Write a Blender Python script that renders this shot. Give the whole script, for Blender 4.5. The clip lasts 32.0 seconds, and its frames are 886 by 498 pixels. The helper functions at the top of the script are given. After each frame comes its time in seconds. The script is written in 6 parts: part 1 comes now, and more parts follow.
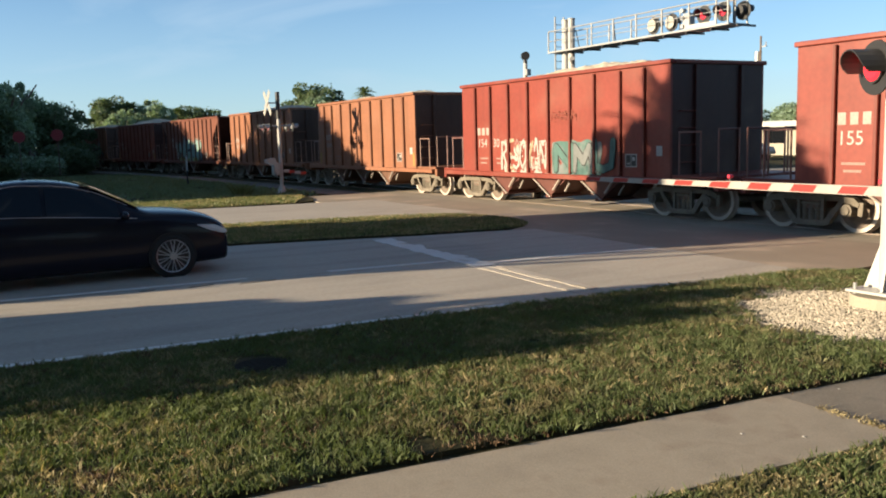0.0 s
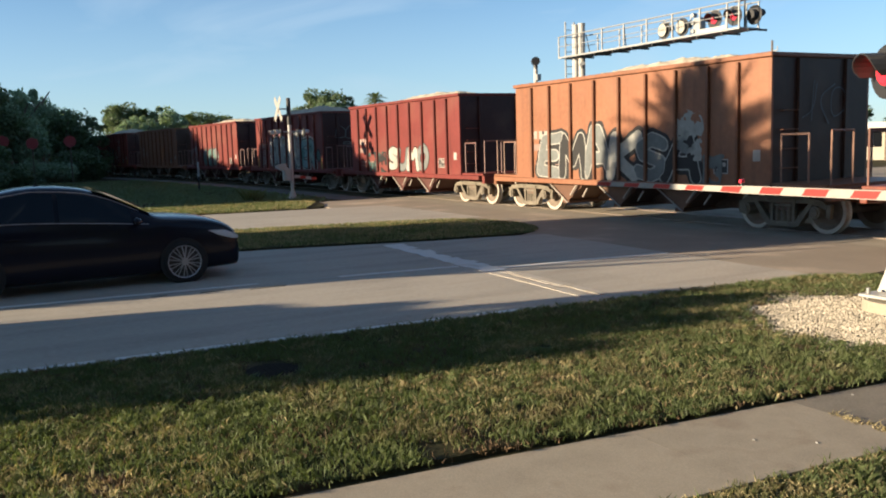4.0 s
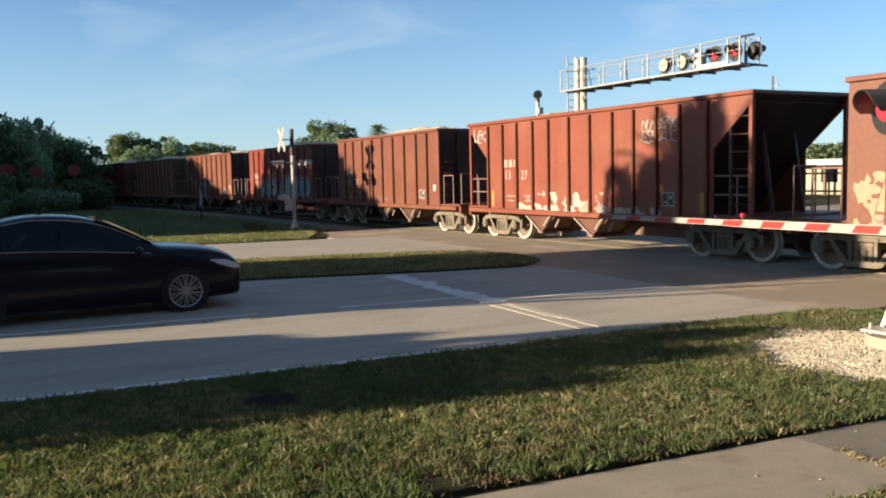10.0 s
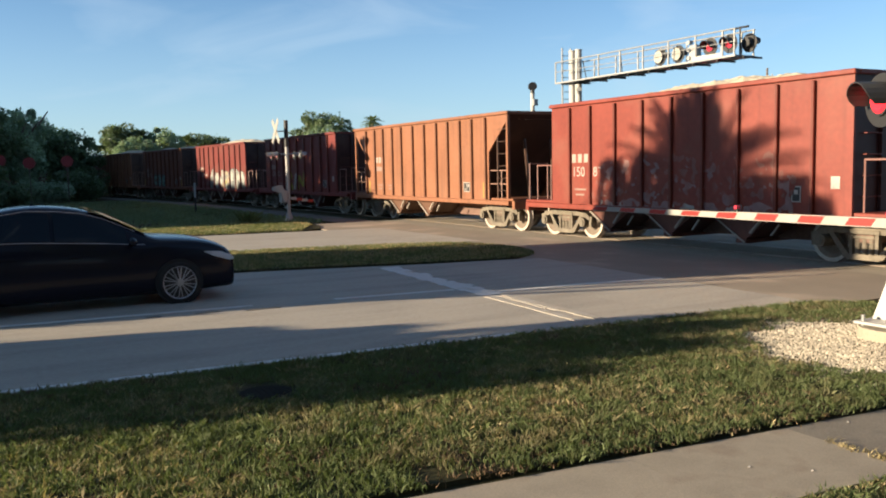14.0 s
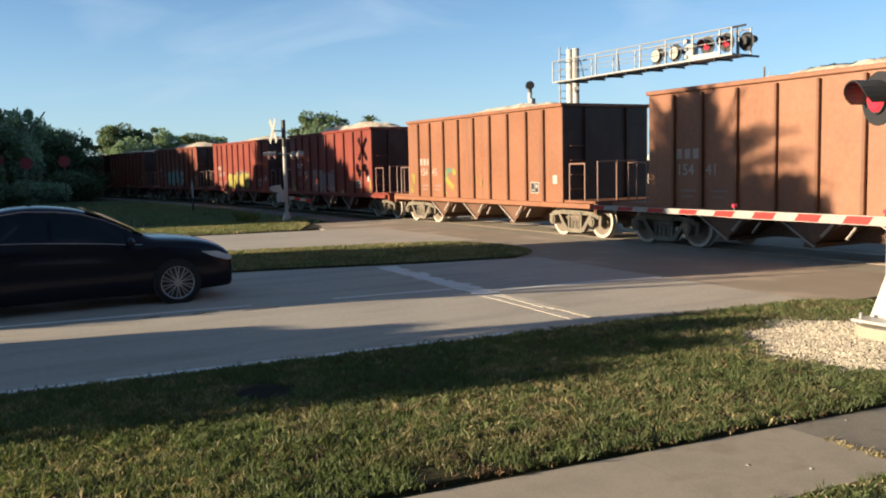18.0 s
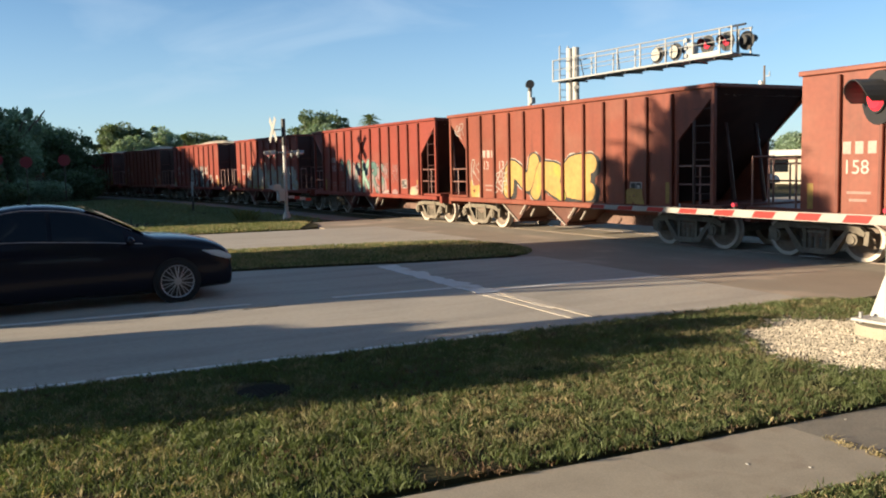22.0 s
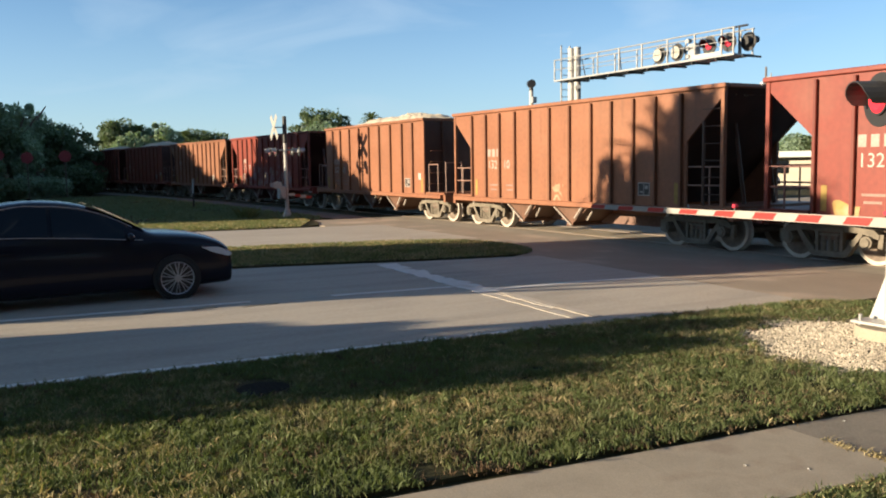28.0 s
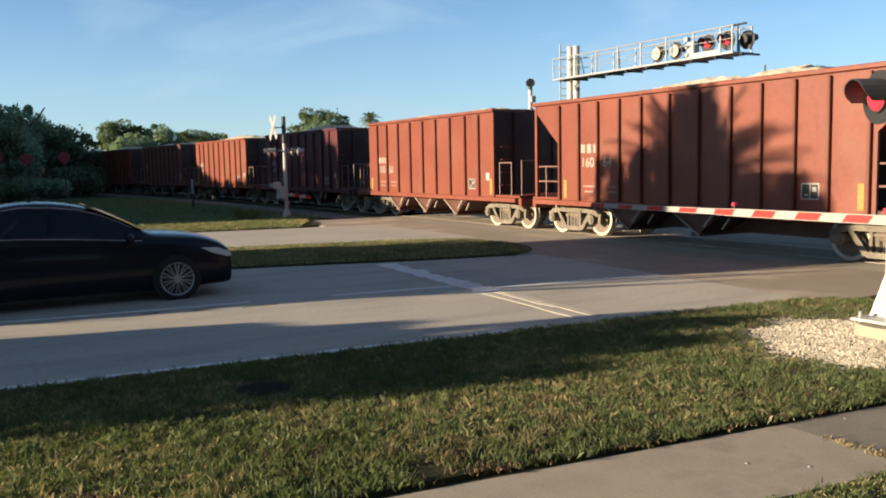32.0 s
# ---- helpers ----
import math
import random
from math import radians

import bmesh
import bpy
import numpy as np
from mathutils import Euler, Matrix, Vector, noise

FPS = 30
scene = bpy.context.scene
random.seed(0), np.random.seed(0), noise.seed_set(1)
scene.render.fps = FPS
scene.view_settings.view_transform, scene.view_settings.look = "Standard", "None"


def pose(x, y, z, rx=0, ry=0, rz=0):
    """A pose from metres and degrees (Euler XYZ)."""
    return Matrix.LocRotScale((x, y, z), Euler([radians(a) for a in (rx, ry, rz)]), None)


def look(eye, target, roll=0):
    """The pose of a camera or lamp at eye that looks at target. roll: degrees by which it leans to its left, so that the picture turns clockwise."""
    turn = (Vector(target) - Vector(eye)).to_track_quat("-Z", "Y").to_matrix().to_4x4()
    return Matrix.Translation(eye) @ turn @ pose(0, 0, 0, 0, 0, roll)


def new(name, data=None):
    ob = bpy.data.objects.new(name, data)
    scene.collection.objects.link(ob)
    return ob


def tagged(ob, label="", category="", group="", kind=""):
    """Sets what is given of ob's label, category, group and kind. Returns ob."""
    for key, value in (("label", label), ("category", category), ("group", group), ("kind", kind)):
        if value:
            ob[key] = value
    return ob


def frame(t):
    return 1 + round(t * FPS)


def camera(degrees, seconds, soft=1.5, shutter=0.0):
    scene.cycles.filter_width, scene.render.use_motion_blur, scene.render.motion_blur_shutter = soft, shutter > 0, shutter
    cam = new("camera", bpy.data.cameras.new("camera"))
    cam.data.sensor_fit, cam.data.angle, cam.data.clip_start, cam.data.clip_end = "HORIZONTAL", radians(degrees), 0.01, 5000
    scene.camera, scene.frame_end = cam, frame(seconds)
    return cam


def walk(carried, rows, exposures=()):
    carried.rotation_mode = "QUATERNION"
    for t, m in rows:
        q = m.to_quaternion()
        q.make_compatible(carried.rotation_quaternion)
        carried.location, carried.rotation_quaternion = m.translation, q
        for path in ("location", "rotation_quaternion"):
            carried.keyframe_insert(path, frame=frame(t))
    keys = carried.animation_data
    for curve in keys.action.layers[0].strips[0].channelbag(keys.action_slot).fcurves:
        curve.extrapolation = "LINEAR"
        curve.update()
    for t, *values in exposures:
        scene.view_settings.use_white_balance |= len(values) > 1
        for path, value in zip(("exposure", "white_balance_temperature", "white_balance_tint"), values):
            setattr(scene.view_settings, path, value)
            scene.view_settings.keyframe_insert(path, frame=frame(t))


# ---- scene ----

# One plan: X runs along the track (the train goes towards +X), Y away from the eye across the track, Z up from the rail head.
FOV = 54.567
EYE = (0.0, 0.0, 2.085)
TRACK_Y = 16.08
BEND_X, BEND_R, BEND_MOST = -30.0, 370.0, 0.125
cam = camera(FOV, 32.0, 1.95)


def aim(yaw, pitch, roll):
    """Camera pose from the heading (degrees from +Y towards -X), the tilt and the lean."""
    a, b = radians(yaw), radians(pitch)
    way = Vector((-math.sin(a) * math.cos(b), math.cos(a) * math.cos(b), math.sin(b)))
    return look(EYE, Vector(EYE) + way * 10, roll)


PATH = [
    (0, 60.973, -7.409, -1.589), (0.5, 61.072, -7.350, -1.583), (1, 61.108, -7.295, -1.475), (1.5, 61.151, -7.299, -1.484), (2, 61.374, -7.314, -1.611),
    (2.5, 61.488, -7.283, -1.652), (3, 61.529, -7.184, -1.546), (3.5, 61.597, -7.115, -1.697), (5.5, 61.770, -6.455, -1.487), (6, 61.894, -6.062, -1.557),
    (6.5, 61.975, -5.904, -1.688), (7, 61.952, -5.672, -1.806), (7.5, 61.896, -5.197, -1.841), (8, 61.897, -5.097, -1.692), (8.5, 61.861, -5.086, -1.502),
    (9, 61.727, -4.998, -1.367), (9.5, 61.689, -4.966, -1.298), (10, 61.708, -4.941, -1.270), (10.5, 61.692, -4.835, -1.347), (11, 61.615, -4.700, -1.260),
    (11.5, 61.460, -4.736, -1.108), (12, 61.391, -4.946, -1.078), (12.5, 61.383, -5.188, -1.196), (13, 61.364, -5.302, -1.190), (13.5, 61.384, -5.411, -1.151),
    (14, 61.352, -5.493, -1.184), (14.5, 61.273, -5.423, -1.314), (16.5, 61.164, -5.268, -1.107), (17, 61.132, -5.364, -1.165), (17.5, 61.150, -5.517, -1.232),
    (18, 61.213, -5.542, -1.324), (18.5, 61.215, -5.462, -1.247), (19, 61.130, -5.429, -1.223), (19.5, 61.116, -5.423, -1.292), (20, 61.118, -5.462, -1.316),
    (20.5, 61.168, -5.590, -1.302), (21, 61.188, -5.597, -1.258), (21.5, 61.148, -5.608, -1.258), (22, 61.207, -5.615, -1.304), (22.5, 61.239, -5.613, -1.337),
    (23, 61.124, -5.648, -1.177), (23.5, 61.081, -5.668, -1.064), (24, 61.062, -5.711, -1.141), (24.5, 61.064, -5.730, -1.200), (25, 61.124, -5.708, -1.190),
    (25.5, 61.244, -5.671, -1.064), (27.5, 61.171, -5.637, -0.861), (28, 61.221, -5.692, -0.865), (28.5, 61.267, -5.733, -0.899), (29, 61.329, -5.746, -0.910),
    (29.5, 61.395, -5.776, -1.004), (30, 61.439, -5.861, -1.204), (30.5, 61.404, -5.883, -1.309), (31, 61.275, -5.805, -1.297), (31.5, 61.213, -5.733, -1.188),
    (32, 61.202, -5.725, -1.129),
]
walk(cam, [(t, aim(a, b, c)) for t, a, b, c in PATH], exposures=[(0, 1.68, 5390, 1.5), (32, 1.68, 5390, 1.5)])

# ---- light ----
SUN = Vector((0.19, 0.98, -0.2155)).normalized()      # the way the sunlight travels
SUN_ELEV = math.asin(-SUN.z)
world = bpy.data.worlds.new("world")
scene.world = world
world.use_nodes = True
wn, wl = world.node_tree.nodes, world.node_tree.links
wn.clear()
sky = wn.new("ShaderNodeTexSky")
sky.sky_type = "NISHITA"
sky.sun_disc = False
sky.sun_elevation = SUN_ELEV
sky.sun_rotation = math.atan2(-SUN.x, -SUN.y)
sky.altitude, sky.air_density, sky.dust_density, sky.ozone_density = 0, 0.63, 0.12, 0.45
coord = wn.new("ShaderNodeTexCoord")
cloud_map = wn.new("ShaderNodeMapping")
cloud_map.inputs["Scale"].default_value = (2.2, 2.2, 9.0)
cloud_map.inputs["Rotation"].default_value = (0.0, 0.12, 0.4)
cloud = wn.new("ShaderNodeTexNoise")
cloud.inputs["Scale"].default_value, cloud.inputs["Detail"].default_value = 1.6, 7.0
cloud.inputs["Distortion"].default_value = 0.6
ramp = wn.new("ShaderNodeMapRange")
ramp.inputs[1].default_value, ramp.inputs[2].default_value = 0.5, 0.85
ramp.inputs[3].default_value, ramp.inputs[4].default_value = 0.0, 0.55
mixc = wn.new("ShaderNodeMix")
mixc.data_type = "RGBA"
mixc.inputs[7].default_value = (5.3, 5.35, 5.4, 1)
back = wn.new("ShaderNodeBackground")
back.inputs["Strength"].default_value = 0.0502
wout = wn.new("ShaderNodeOutputWorld")
wl.new(coord.outputs["Generated"], cloud_map.inputs["Vector"])
wl.new(cloud_map.outputs["Vector"], cloud.inputs["Vector"])
wl.new(cloud.outputs["Fac"], ramp.inputs[0])
wl.new(ramp.outputs[0], mixc.inputs[0])
wl.new(sky.outputs["Color"], mixc.inputs[6])
haze_xyz, haze_r, haze = wn.new("ShaderNodeSeparateXYZ"), wn.new("ShaderNodeMapRange"), wn.new("ShaderNodeMix")
haze.data_type = "RGBA"
haze_r.interpolation_type = "SMOOTHSTEP"
haze_r.inputs[1].default_value, haze_r.inputs[2].default_value = -0.02, 0.22
haze_r.inputs[3].default_value, haze_r.inputs[4].default_value = 0.6, 0.0
haze.inputs[7].default_value = (3.1, 3.5, 3.6, 1)
wl.new(coord.outputs["Generated"], haze_xyz.inputs[0])
wl.new(haze_xyz.outputs["Z"], haze_r.inputs[0])
wl.new(haze_r.outputs[0], haze.inputs[0])
wl.new(mixc.outputs[2], haze.inputs[6])
wl.new(haze.outputs[2], back.inputs["Color"])
wl.new(back.outputs["Background"], wout.inputs["Surface"])

sun_data = bpy.data.lights.new("sun", "SUN")
sun_data.energy, sun_data.angle, sun_data.color = 5.0, radians(0.5), (1.0, 0.71, 0.43)
sun = new("sun", sun_data)
sun.matrix_world = look((0, -60, 40), Vector((0, -60, 40)) + SUN)

# ---- materials ----
MATS = {}


def mat(name, base, rough=0.7, metal=0.0, vary=0.25, grain=40.0, blotch=1.5, bump=0.15, spec=0.4, object_vary=0.0, coords="Object", coat=0.0,
        second=None, second_at=0.55, stretch=(1, 1, 1), emit=None, island=0.0):
    """A node material with colour variation at two scales, relief, and an optional second colour in patches."""
    if name in MATS:
        return MATS[name]
    m = bpy.data.materials.new(name)
    m.use_nodes = True
    n, l = m.node_tree.nodes, m.node_tree.links
    b = n["Principled BSDF"]
    tc = n.new("ShaderNodeTexCoord")
    mp = n.new("ShaderNodeMapping")
    mp.inputs["Scale"].default_value = stretch
    l.new(tc.outputs[coords], mp.inputs["Vector"])
    big, small = n.new("ShaderNodeTexNoise"), n.new("ShaderNodeTexNoise")
    big.inputs["Scale"].default_value, big.inputs["Detail"].default_value = blotch, 6.0
    small.inputs["Scale"].default_value, small.inputs["Detail"].default_value = grain, 5.0
    l.new(mp.outputs["Vector"], big.inputs["Vector"])
    l.new(mp.outputs["Vector"], small.inputs["Vector"])
    add = n.new("ShaderNodeMath")
    add.operation = "ADD"
    l.new(big.outputs["Fac"], add.inputs[0])
    l.new(small.outputs["Fac"], add.inputs[1])
    mr = n.new("ShaderNodeMapRange")
    mr.inputs[1].default_value, mr.inputs[2].default_value = 0.6, 1.4
    mr.inputs[3].default_value, mr.inputs[4].default_value = 1 - vary, 1 + vary
    l.new(add.outputs[0], mr.inputs[0])
    hsv = n.new("ShaderNodeHueSaturation")
    hsv.inputs["Color"].default_value = (*base, 1)
    col = hsv
    value = mr.outputs[0]
    if object_vary:
        oi = n.new("ShaderNodeObjectInfo")
        om = n.new("ShaderNodeMapRange")
        om.inputs[3].default_value, om.inputs[4].default_value = 1 - object_vary, 1 + object_vary
        l.new(oi.outputs["Random"], om.inputs[0])
        mul = n.new("ShaderNodeMath")
        mul.operation = "MULTIPLY"
        l.new(value, mul.inputs[0])
        l.new(om.outputs[0], mul.inputs[1])
        value = mul.outputs[0]
    if island:
        ge = n.new("ShaderNodeNewGeometry")
        gm = n.new("ShaderNodeMapRange")
        gm.inputs[3].default_value, gm.inputs[4].default_value = 1 - island, 1 + island
        l.new(ge.outputs["Random Per Island"], gm.inputs[0])
        mul = n.new("ShaderNodeMath")
        mul.operation = "MULTIPLY"
        l.new(value, mul.inputs[0])
        l.new(gm.outputs[0], mul.inputs[1])
        value = mul.outputs[0]
    l.new(value, hsv.inputs["Value"])
    if second:
        mx = n.new("ShaderNodeMix")
        mx.data_type = "RGBA"
        th = n.new("ShaderNodeMapRange")
        th.inputs[1].default_value, th.inputs[2].default_value = second_at, second_at + 0.12
        l.new(big.outputs["Fac"], th.inputs[0])
        l.new(th.outputs[0], mx.inputs[0])
        mx.inputs[6].default_value, mx.inputs[7].default_value = (*base, 1), (*second, 1)
        l.new(mx.outputs[2], hsv.inputs["Color"])
    l.new(col.outputs["Color"], b.inputs["Base Color"])
    b.inputs["Roughness"].default_value, b.inputs["Metallic"].default_value = rough, metal
    b.inputs["Specular IOR Level"].default_value = spec
    b.inputs["Coat Weight"].default_value = coat
    if bump:
        bp = n.new("ShaderNodeBump")
        bp.inputs["Strength"].default_value, bp.inputs["Distance"].default_value = bump, 0.02
        l.new(small.outputs["Fac"], bp.inputs["Height"])
        l.new(bp.outputs["Normal"], b.inputs["Normal"])
    if emit:
        b.inputs["Emission Color"].default_value, b.inputs["Emission Strength"].default_value = (*emit[:3], 1), emit[3]
    MATS[name] = m
    return m


def car_paint(name, base):
    """Dusty hopper paint with streaks that run down and pale dust in patches."""
    if name in MATS:
        return MATS[name]
    m = mat(name, base, rough=0.5, vary=0.22, grain=9.0, blotch=0.7, bump=0.06, object_vary=0.05, spec=0.35)
    n, l = m.node_tree.nodes, m.node_tree.links
    b = n["Principled BSDF"]
    src = b.inputs["Base Color"].links[0].from_socket
    tc = n.new("ShaderNodeTexCoord")
    oi = n.new("ShaderNodeObjectInfo")
    shift = n.new("ShaderNodeVectorMath")
    shift.operation = "MULTIPLY_ADD"
    shift.inputs[1].default_value = (1, 1, 1)
    l.new(tc.outputs["Object"], shift.inputs[0])
    sc = n.new("ShaderNodeMath")
    sc.operation = "MULTIPLY"
    sc.inputs[1].default_value = 57.0
    l.new(oi.outputs["Random"], sc.inputs[0])
    l.new(sc.outputs[0], shift.inputs[2])
    mp = n.new("ShaderNodeMapping")
    mp.inputs["Scale"].default_value = (3.2, 3.2, 0.22)
    l.new(shift.outputs[0], mp.inputs["Vector"])
    st = n.new("ShaderNodeTexNoise")
    st.inputs["Scale"].default_value, st.inputs["Detail"].default_value = 1.4, 5.0
    l.new(mp.outputs["Vector"], st.inputs["Vector"])
    r = n.new("ShaderNodeMapRange")
    r.inputs[1].default_value, r.inputs[2].default_value, r.inputs[4].default_value = 0.56, 0.75, 0.5
    l.new(st.outputs["Fac"], r.inputs[0])
    mx = n.new("ShaderNodeMix")
    mx.data_type = "RGBA"
    l.new(r.outputs[0], mx.inputs[0])
    l.new(src, mx.inputs[6])
    mx.inputs[7].default_value = (base[0] * 0.5, base[1] * 0.55, base[2] * 0.6, 1)
    out = mx.outputs[2]
    # pale dust clinging in uneven patches
    d2 = n.new("ShaderNodeTexNoise")
    d2.inputs["Scale"].default_value, d2.inputs["Detail"].default_value = 0.9, 8.0
    l.new(shift.outputs[0], d2.inputs["Vector"])
    r2 = n.new("ShaderNodeMapRange")
    r2.inputs[1].default_value, r2.inputs[2].default_value, r2.inputs[4].default_value = 0.5, 0.8, 0.24
    l.new(d2.outputs["Fac"], r2.inputs[0])
    mx2 = n.new("ShaderNodeMix")
    mx2.data_type = "RGBA"
    l.new(r2.outputs[0], mx2.inputs[0])
    l.new(out, mx2.inputs[6])
    mx2.inputs[7].default_value = (0.21, 0.132, 0.088, 1)
    out = mx2.outputs[2]
    l.new(out, b.inputs["Base Color"])
    return m


def leaf_mat(name, base, light=0.3, vary=0.35, second=None, blotch=0.8):
    m = mat(name, base, rough=0.55, vary=vary, grain=6.0, blotch=blotch, bump=0.0, spec=0.3, second=second, second_at=0.52, island=0.4)
    n, l = m.node_tree.nodes, m.node_tree.links
    b = n["Principled BSDF"]
    tr_ = n.new("ShaderNodeBsdfTranslucent")
    tr_.inputs["Color"].default_value = (base[0] * 1.5, base[1] * 1.6, base[2] * 0.8, 1)
    ms = n.new("ShaderNodeMixShader")
    ms.inputs[0].default_value = light
    l.new(b.outputs["BSDF"], ms.inputs[1])
    l.new(tr_.outputs["BSDF"], ms.inputs[2])
    l.new(ms.outputs[0], n["Material Output"].inputs["Surface"])
    return m


M_CONC = mat("concrete_road", (0.345, 0.307, 0.253), rough=0.85, vary=0.36, grain=60, blotch=1.5, bump=0.15, object_vary=0.05, stretch=(1.3, 0.22, 1), second=(0.285, 0.253, 0.207), second_at=0.54)
M_WALKWAY = mat("concrete_pavement", (0.285, 0.243, 0.182), rough=0.9, vary=0.26, grain=90, blotch=2.4, bump=0.12, object_vary=0.04, second=(0.215, 0.176, 0.13), second_at=0.53)
M_WALK_OLD = mat("old_concrete_pavement", (0.19, 0.165, 0.128), rough=0.9, vary=0.3, grain=70, blotch=2.2, bump=0.15, second=(0.13, 0.115, 0.09), second_at=0.52)
M_ASPH = mat("asphalt", (0.25, 0.205, 0.152), rough=0.9, vary=0.28, grain=90, blotch=0.6, bump=0.12, second=(0.33, 0.266, 0.198))
M_SOIL = mat("soil_and_turf", (0.045, 0.042, 0.02), rough=0.95, vary=0.4, grain=25, blotch=1.1, bump=0.4, spec=0.08, second=(0.085, 0.062, 0.035), second_at=0.52)
M_PAINT = mat("road_paint", (0.6, 0.58, 0.54), rough=0.75, vary=0.16, grain=25, blotch=4, bump=0.1)
M_PAINT_BAND = mat("thick_road_paint", (0.6, 0.57, 0.53), rough=0.8, vary=0.14, grain=30, blotch=2.0, bump=0.05, second=(0.46, 0.4, 0.32), second_at=0.56)
M_PAINT_WORN = mat("worn_road_paint", (0.42, 0.38, 0.325), rough=0.8, vary=0.22, grain=30, blotch=3.0, bump=0.05, second=(0.36, 0.315, 0.25), second_at=0.44)
M_JOINT = mat("joint_filler", (0.07, 0.065, 0.055), rough=0.95, vary=0.3)
M_BALLAST = mat("ballast", (0.12, 0.104, 0.086), rough=0.95, vary=0.45, grain=18, blotch=1.0, bump=0.8)
M_TIE = mat("tie_wood", (0.09, 0.07, 0.055), rough=0.9, vary=0.3, grain=20)
M_RAIL = mat("rail_steel", (0.28, 0.22, 0.18), rough=0.45, metal=0.7, vary=0.3, grain=12)
M_STONE = mat("white_gravel", (0.46, 0.4, 0.305), rough=0.9, vary=0.3, grain=8, blotch=3.0, bump=0.2, object_vary=0.0, island=0.45)
M_GALV = mat("galvanised_steel", (0.295, 0.295, 0.29), rough=0.45, metal=0.35, vary=0.12, grain=20, blotch=2, bump=0.03)
M_WHITE = mat("white_paint", (0.355, 0.343, 0.32), rough=0.5, vary=0.1, grain=15, blotch=1.5, bump=0.03)
M_ARMWHITE = mat("dull_reflective_white", (0.26, 0.245, 0.22), rough=0.6, vary=0.12, grain=12, blotch=2.0, bump=0.02)
M_BLACK = mat("black_enamel", (0.024, 0.023, 0.023), rough=0.5, vary=0.2, grain=20, bump=0.02)
M_COVER = mat("sooty_iron", (0.026, 0.023, 0.018), rough=0.95, vary=0.3, grain=25, bump=0.2, spec=0.05)
M_REDTAPE = mat("red_reflective", (0.284, 0.0177, 0.013), rough=0.4, vary=0.1, grain=30, bump=0.02)
M_REDLENS = mat("red_lens_lit", (0.7, 0.02, 0.03), rough=0.2, vary=0.05, bump=0.0, emit=(1.0, 0.03, 0.05, 0.22))
M_REDLENS_DIM = mat("red_lens_dim", (0.4, 0.03, 0.05), rough=0.25, vary=0.05, bump=0.0, emit=(1.0, 0.06, 0.12, 0.02))
M_WHITELENS = mat("pale_lens", (0.355, 0.337, 0.29), rough=0.3, vary=0.05, bump=0.0)
M_FOUND = mat("foundation_concrete", (0.277, 0.242, 0.18), rough=0.9, vary=0.15, grain=40)
M_TYRE = mat("tyre_rubber", (0.015, 0.015, 0.015), rough=0.85, vary=0.2, grain=30)
M_CARBODY = mat("black_car_paint", (0.0088, 0.0088, 0.0154), rough=0.2, vary=0.05, grain=200, bump=0.0, coat=0.12, spec=0.18)
M_CARGLASS = mat("tinted_glass", (0.006, 0.007, 0.009), rough=0.05, vary=0.0, bump=0.0, spec=0.4)
M_CHROME = mat("chrome_trim", (0.4, 0.4, 0.43), rough=0.3, metal=1.0, vary=0.03, bump=0.0)
M_ALLOY = mat("alloy_rim", (0.34, 0.34, 0.35), rough=0.42, metal=0.8, vary=0.06, bump=0.0)
M_HEADLAMP = mat("headlamp_glass", (0.55, 0.57, 0.62), rough=0.12, metal=0.1, vary=0.1, bump=0.0)
M_AGG = mat("limestone_load", (0.436, 0.375, 0.285), rough=0.95, vary=0.3, grain=14, blotch=1.2, bump=0.6)
M_TRUCK = mat("dusty_cast_steel", (0.139, 0.118, 0.0887), rough=0.85, vary=0.3, grain=12, blotch=3, bump=0.15)
M_UNDER = mat("underframe_rust", (0.13, 0.078, 0.0585), rough=0.85, vary=0.35, grain=12)
M_WHEEL = mat("wheel_web", (0.16, 0.125, 0.095), rough=0.85, metal=0.0, vary=0.35, grain=10)
M_RIM = mat("worn_wheel_rim", (0.42, 0.37, 0.31), rough=0.5, metal=0.2, vary=0.2, grain=14)
M_BAR = mat("linkage_bars", (0.279, 0.238, 0.2), rough=0.8, vary=0.2)
M_MARK = mat("stencil_white", (0.325, 0.295, 0.266), rough=0.7, vary=0.2, grain=20, bump=0.0)
M_MARK_DIM = mat("faded_stencil", (0.207, 0.138, 0.114), rough=0.7, vary=0.3, grain=20, bump=0.0)
M_MARK_SOFT = mat("worn_stencil", (0.281, 0.219, 0.188), rough=0.7, vary=0.3, grain=20, bump=0.0)
M_PINKLENS = mat("unlit_lens", (0.3, 0.12, 0.13), rough=0.3, vary=0.1, bump=0.0)
M_YELLOW = mat("yellow_patch", (0.237, 0.159, 0.0355), rough=0.7, vary=0.25, grain=12, bump=0.0)
M_BARK = mat("bark", (0.13, 0.10, 0.075), rough=0.95, vary=0.35, grain=14, bump=0.6)
M_LEAF = leaf_mat("leaf_green", (0.098, 0.13, 0.072))
M_LEAF_DARK = leaf_mat("leaf_dark", (0.21, 0.27, 0.19), 0.32)
M_WEED = leaf_mat("weed_dark", (0.14, 0.172, 0.095), 0.3)
M_PALMLEAF = leaf_mat("palm_leaf", (0.11, 0.14, 0.06))
M_GRASS = leaf_mat("grass_green", (0.118, 0.142, 0.056), 0.3, 0.6, (0.135, 0.118, 0.06), 1.6)
M_GRASS_DRY = leaf_mat("grass_dry", (0.31, 0.255, 0.14), 0.25)
M_THATCH = leaf_mat("grass_dead", (0.132, 0.0862, 0.0484), 0.1)
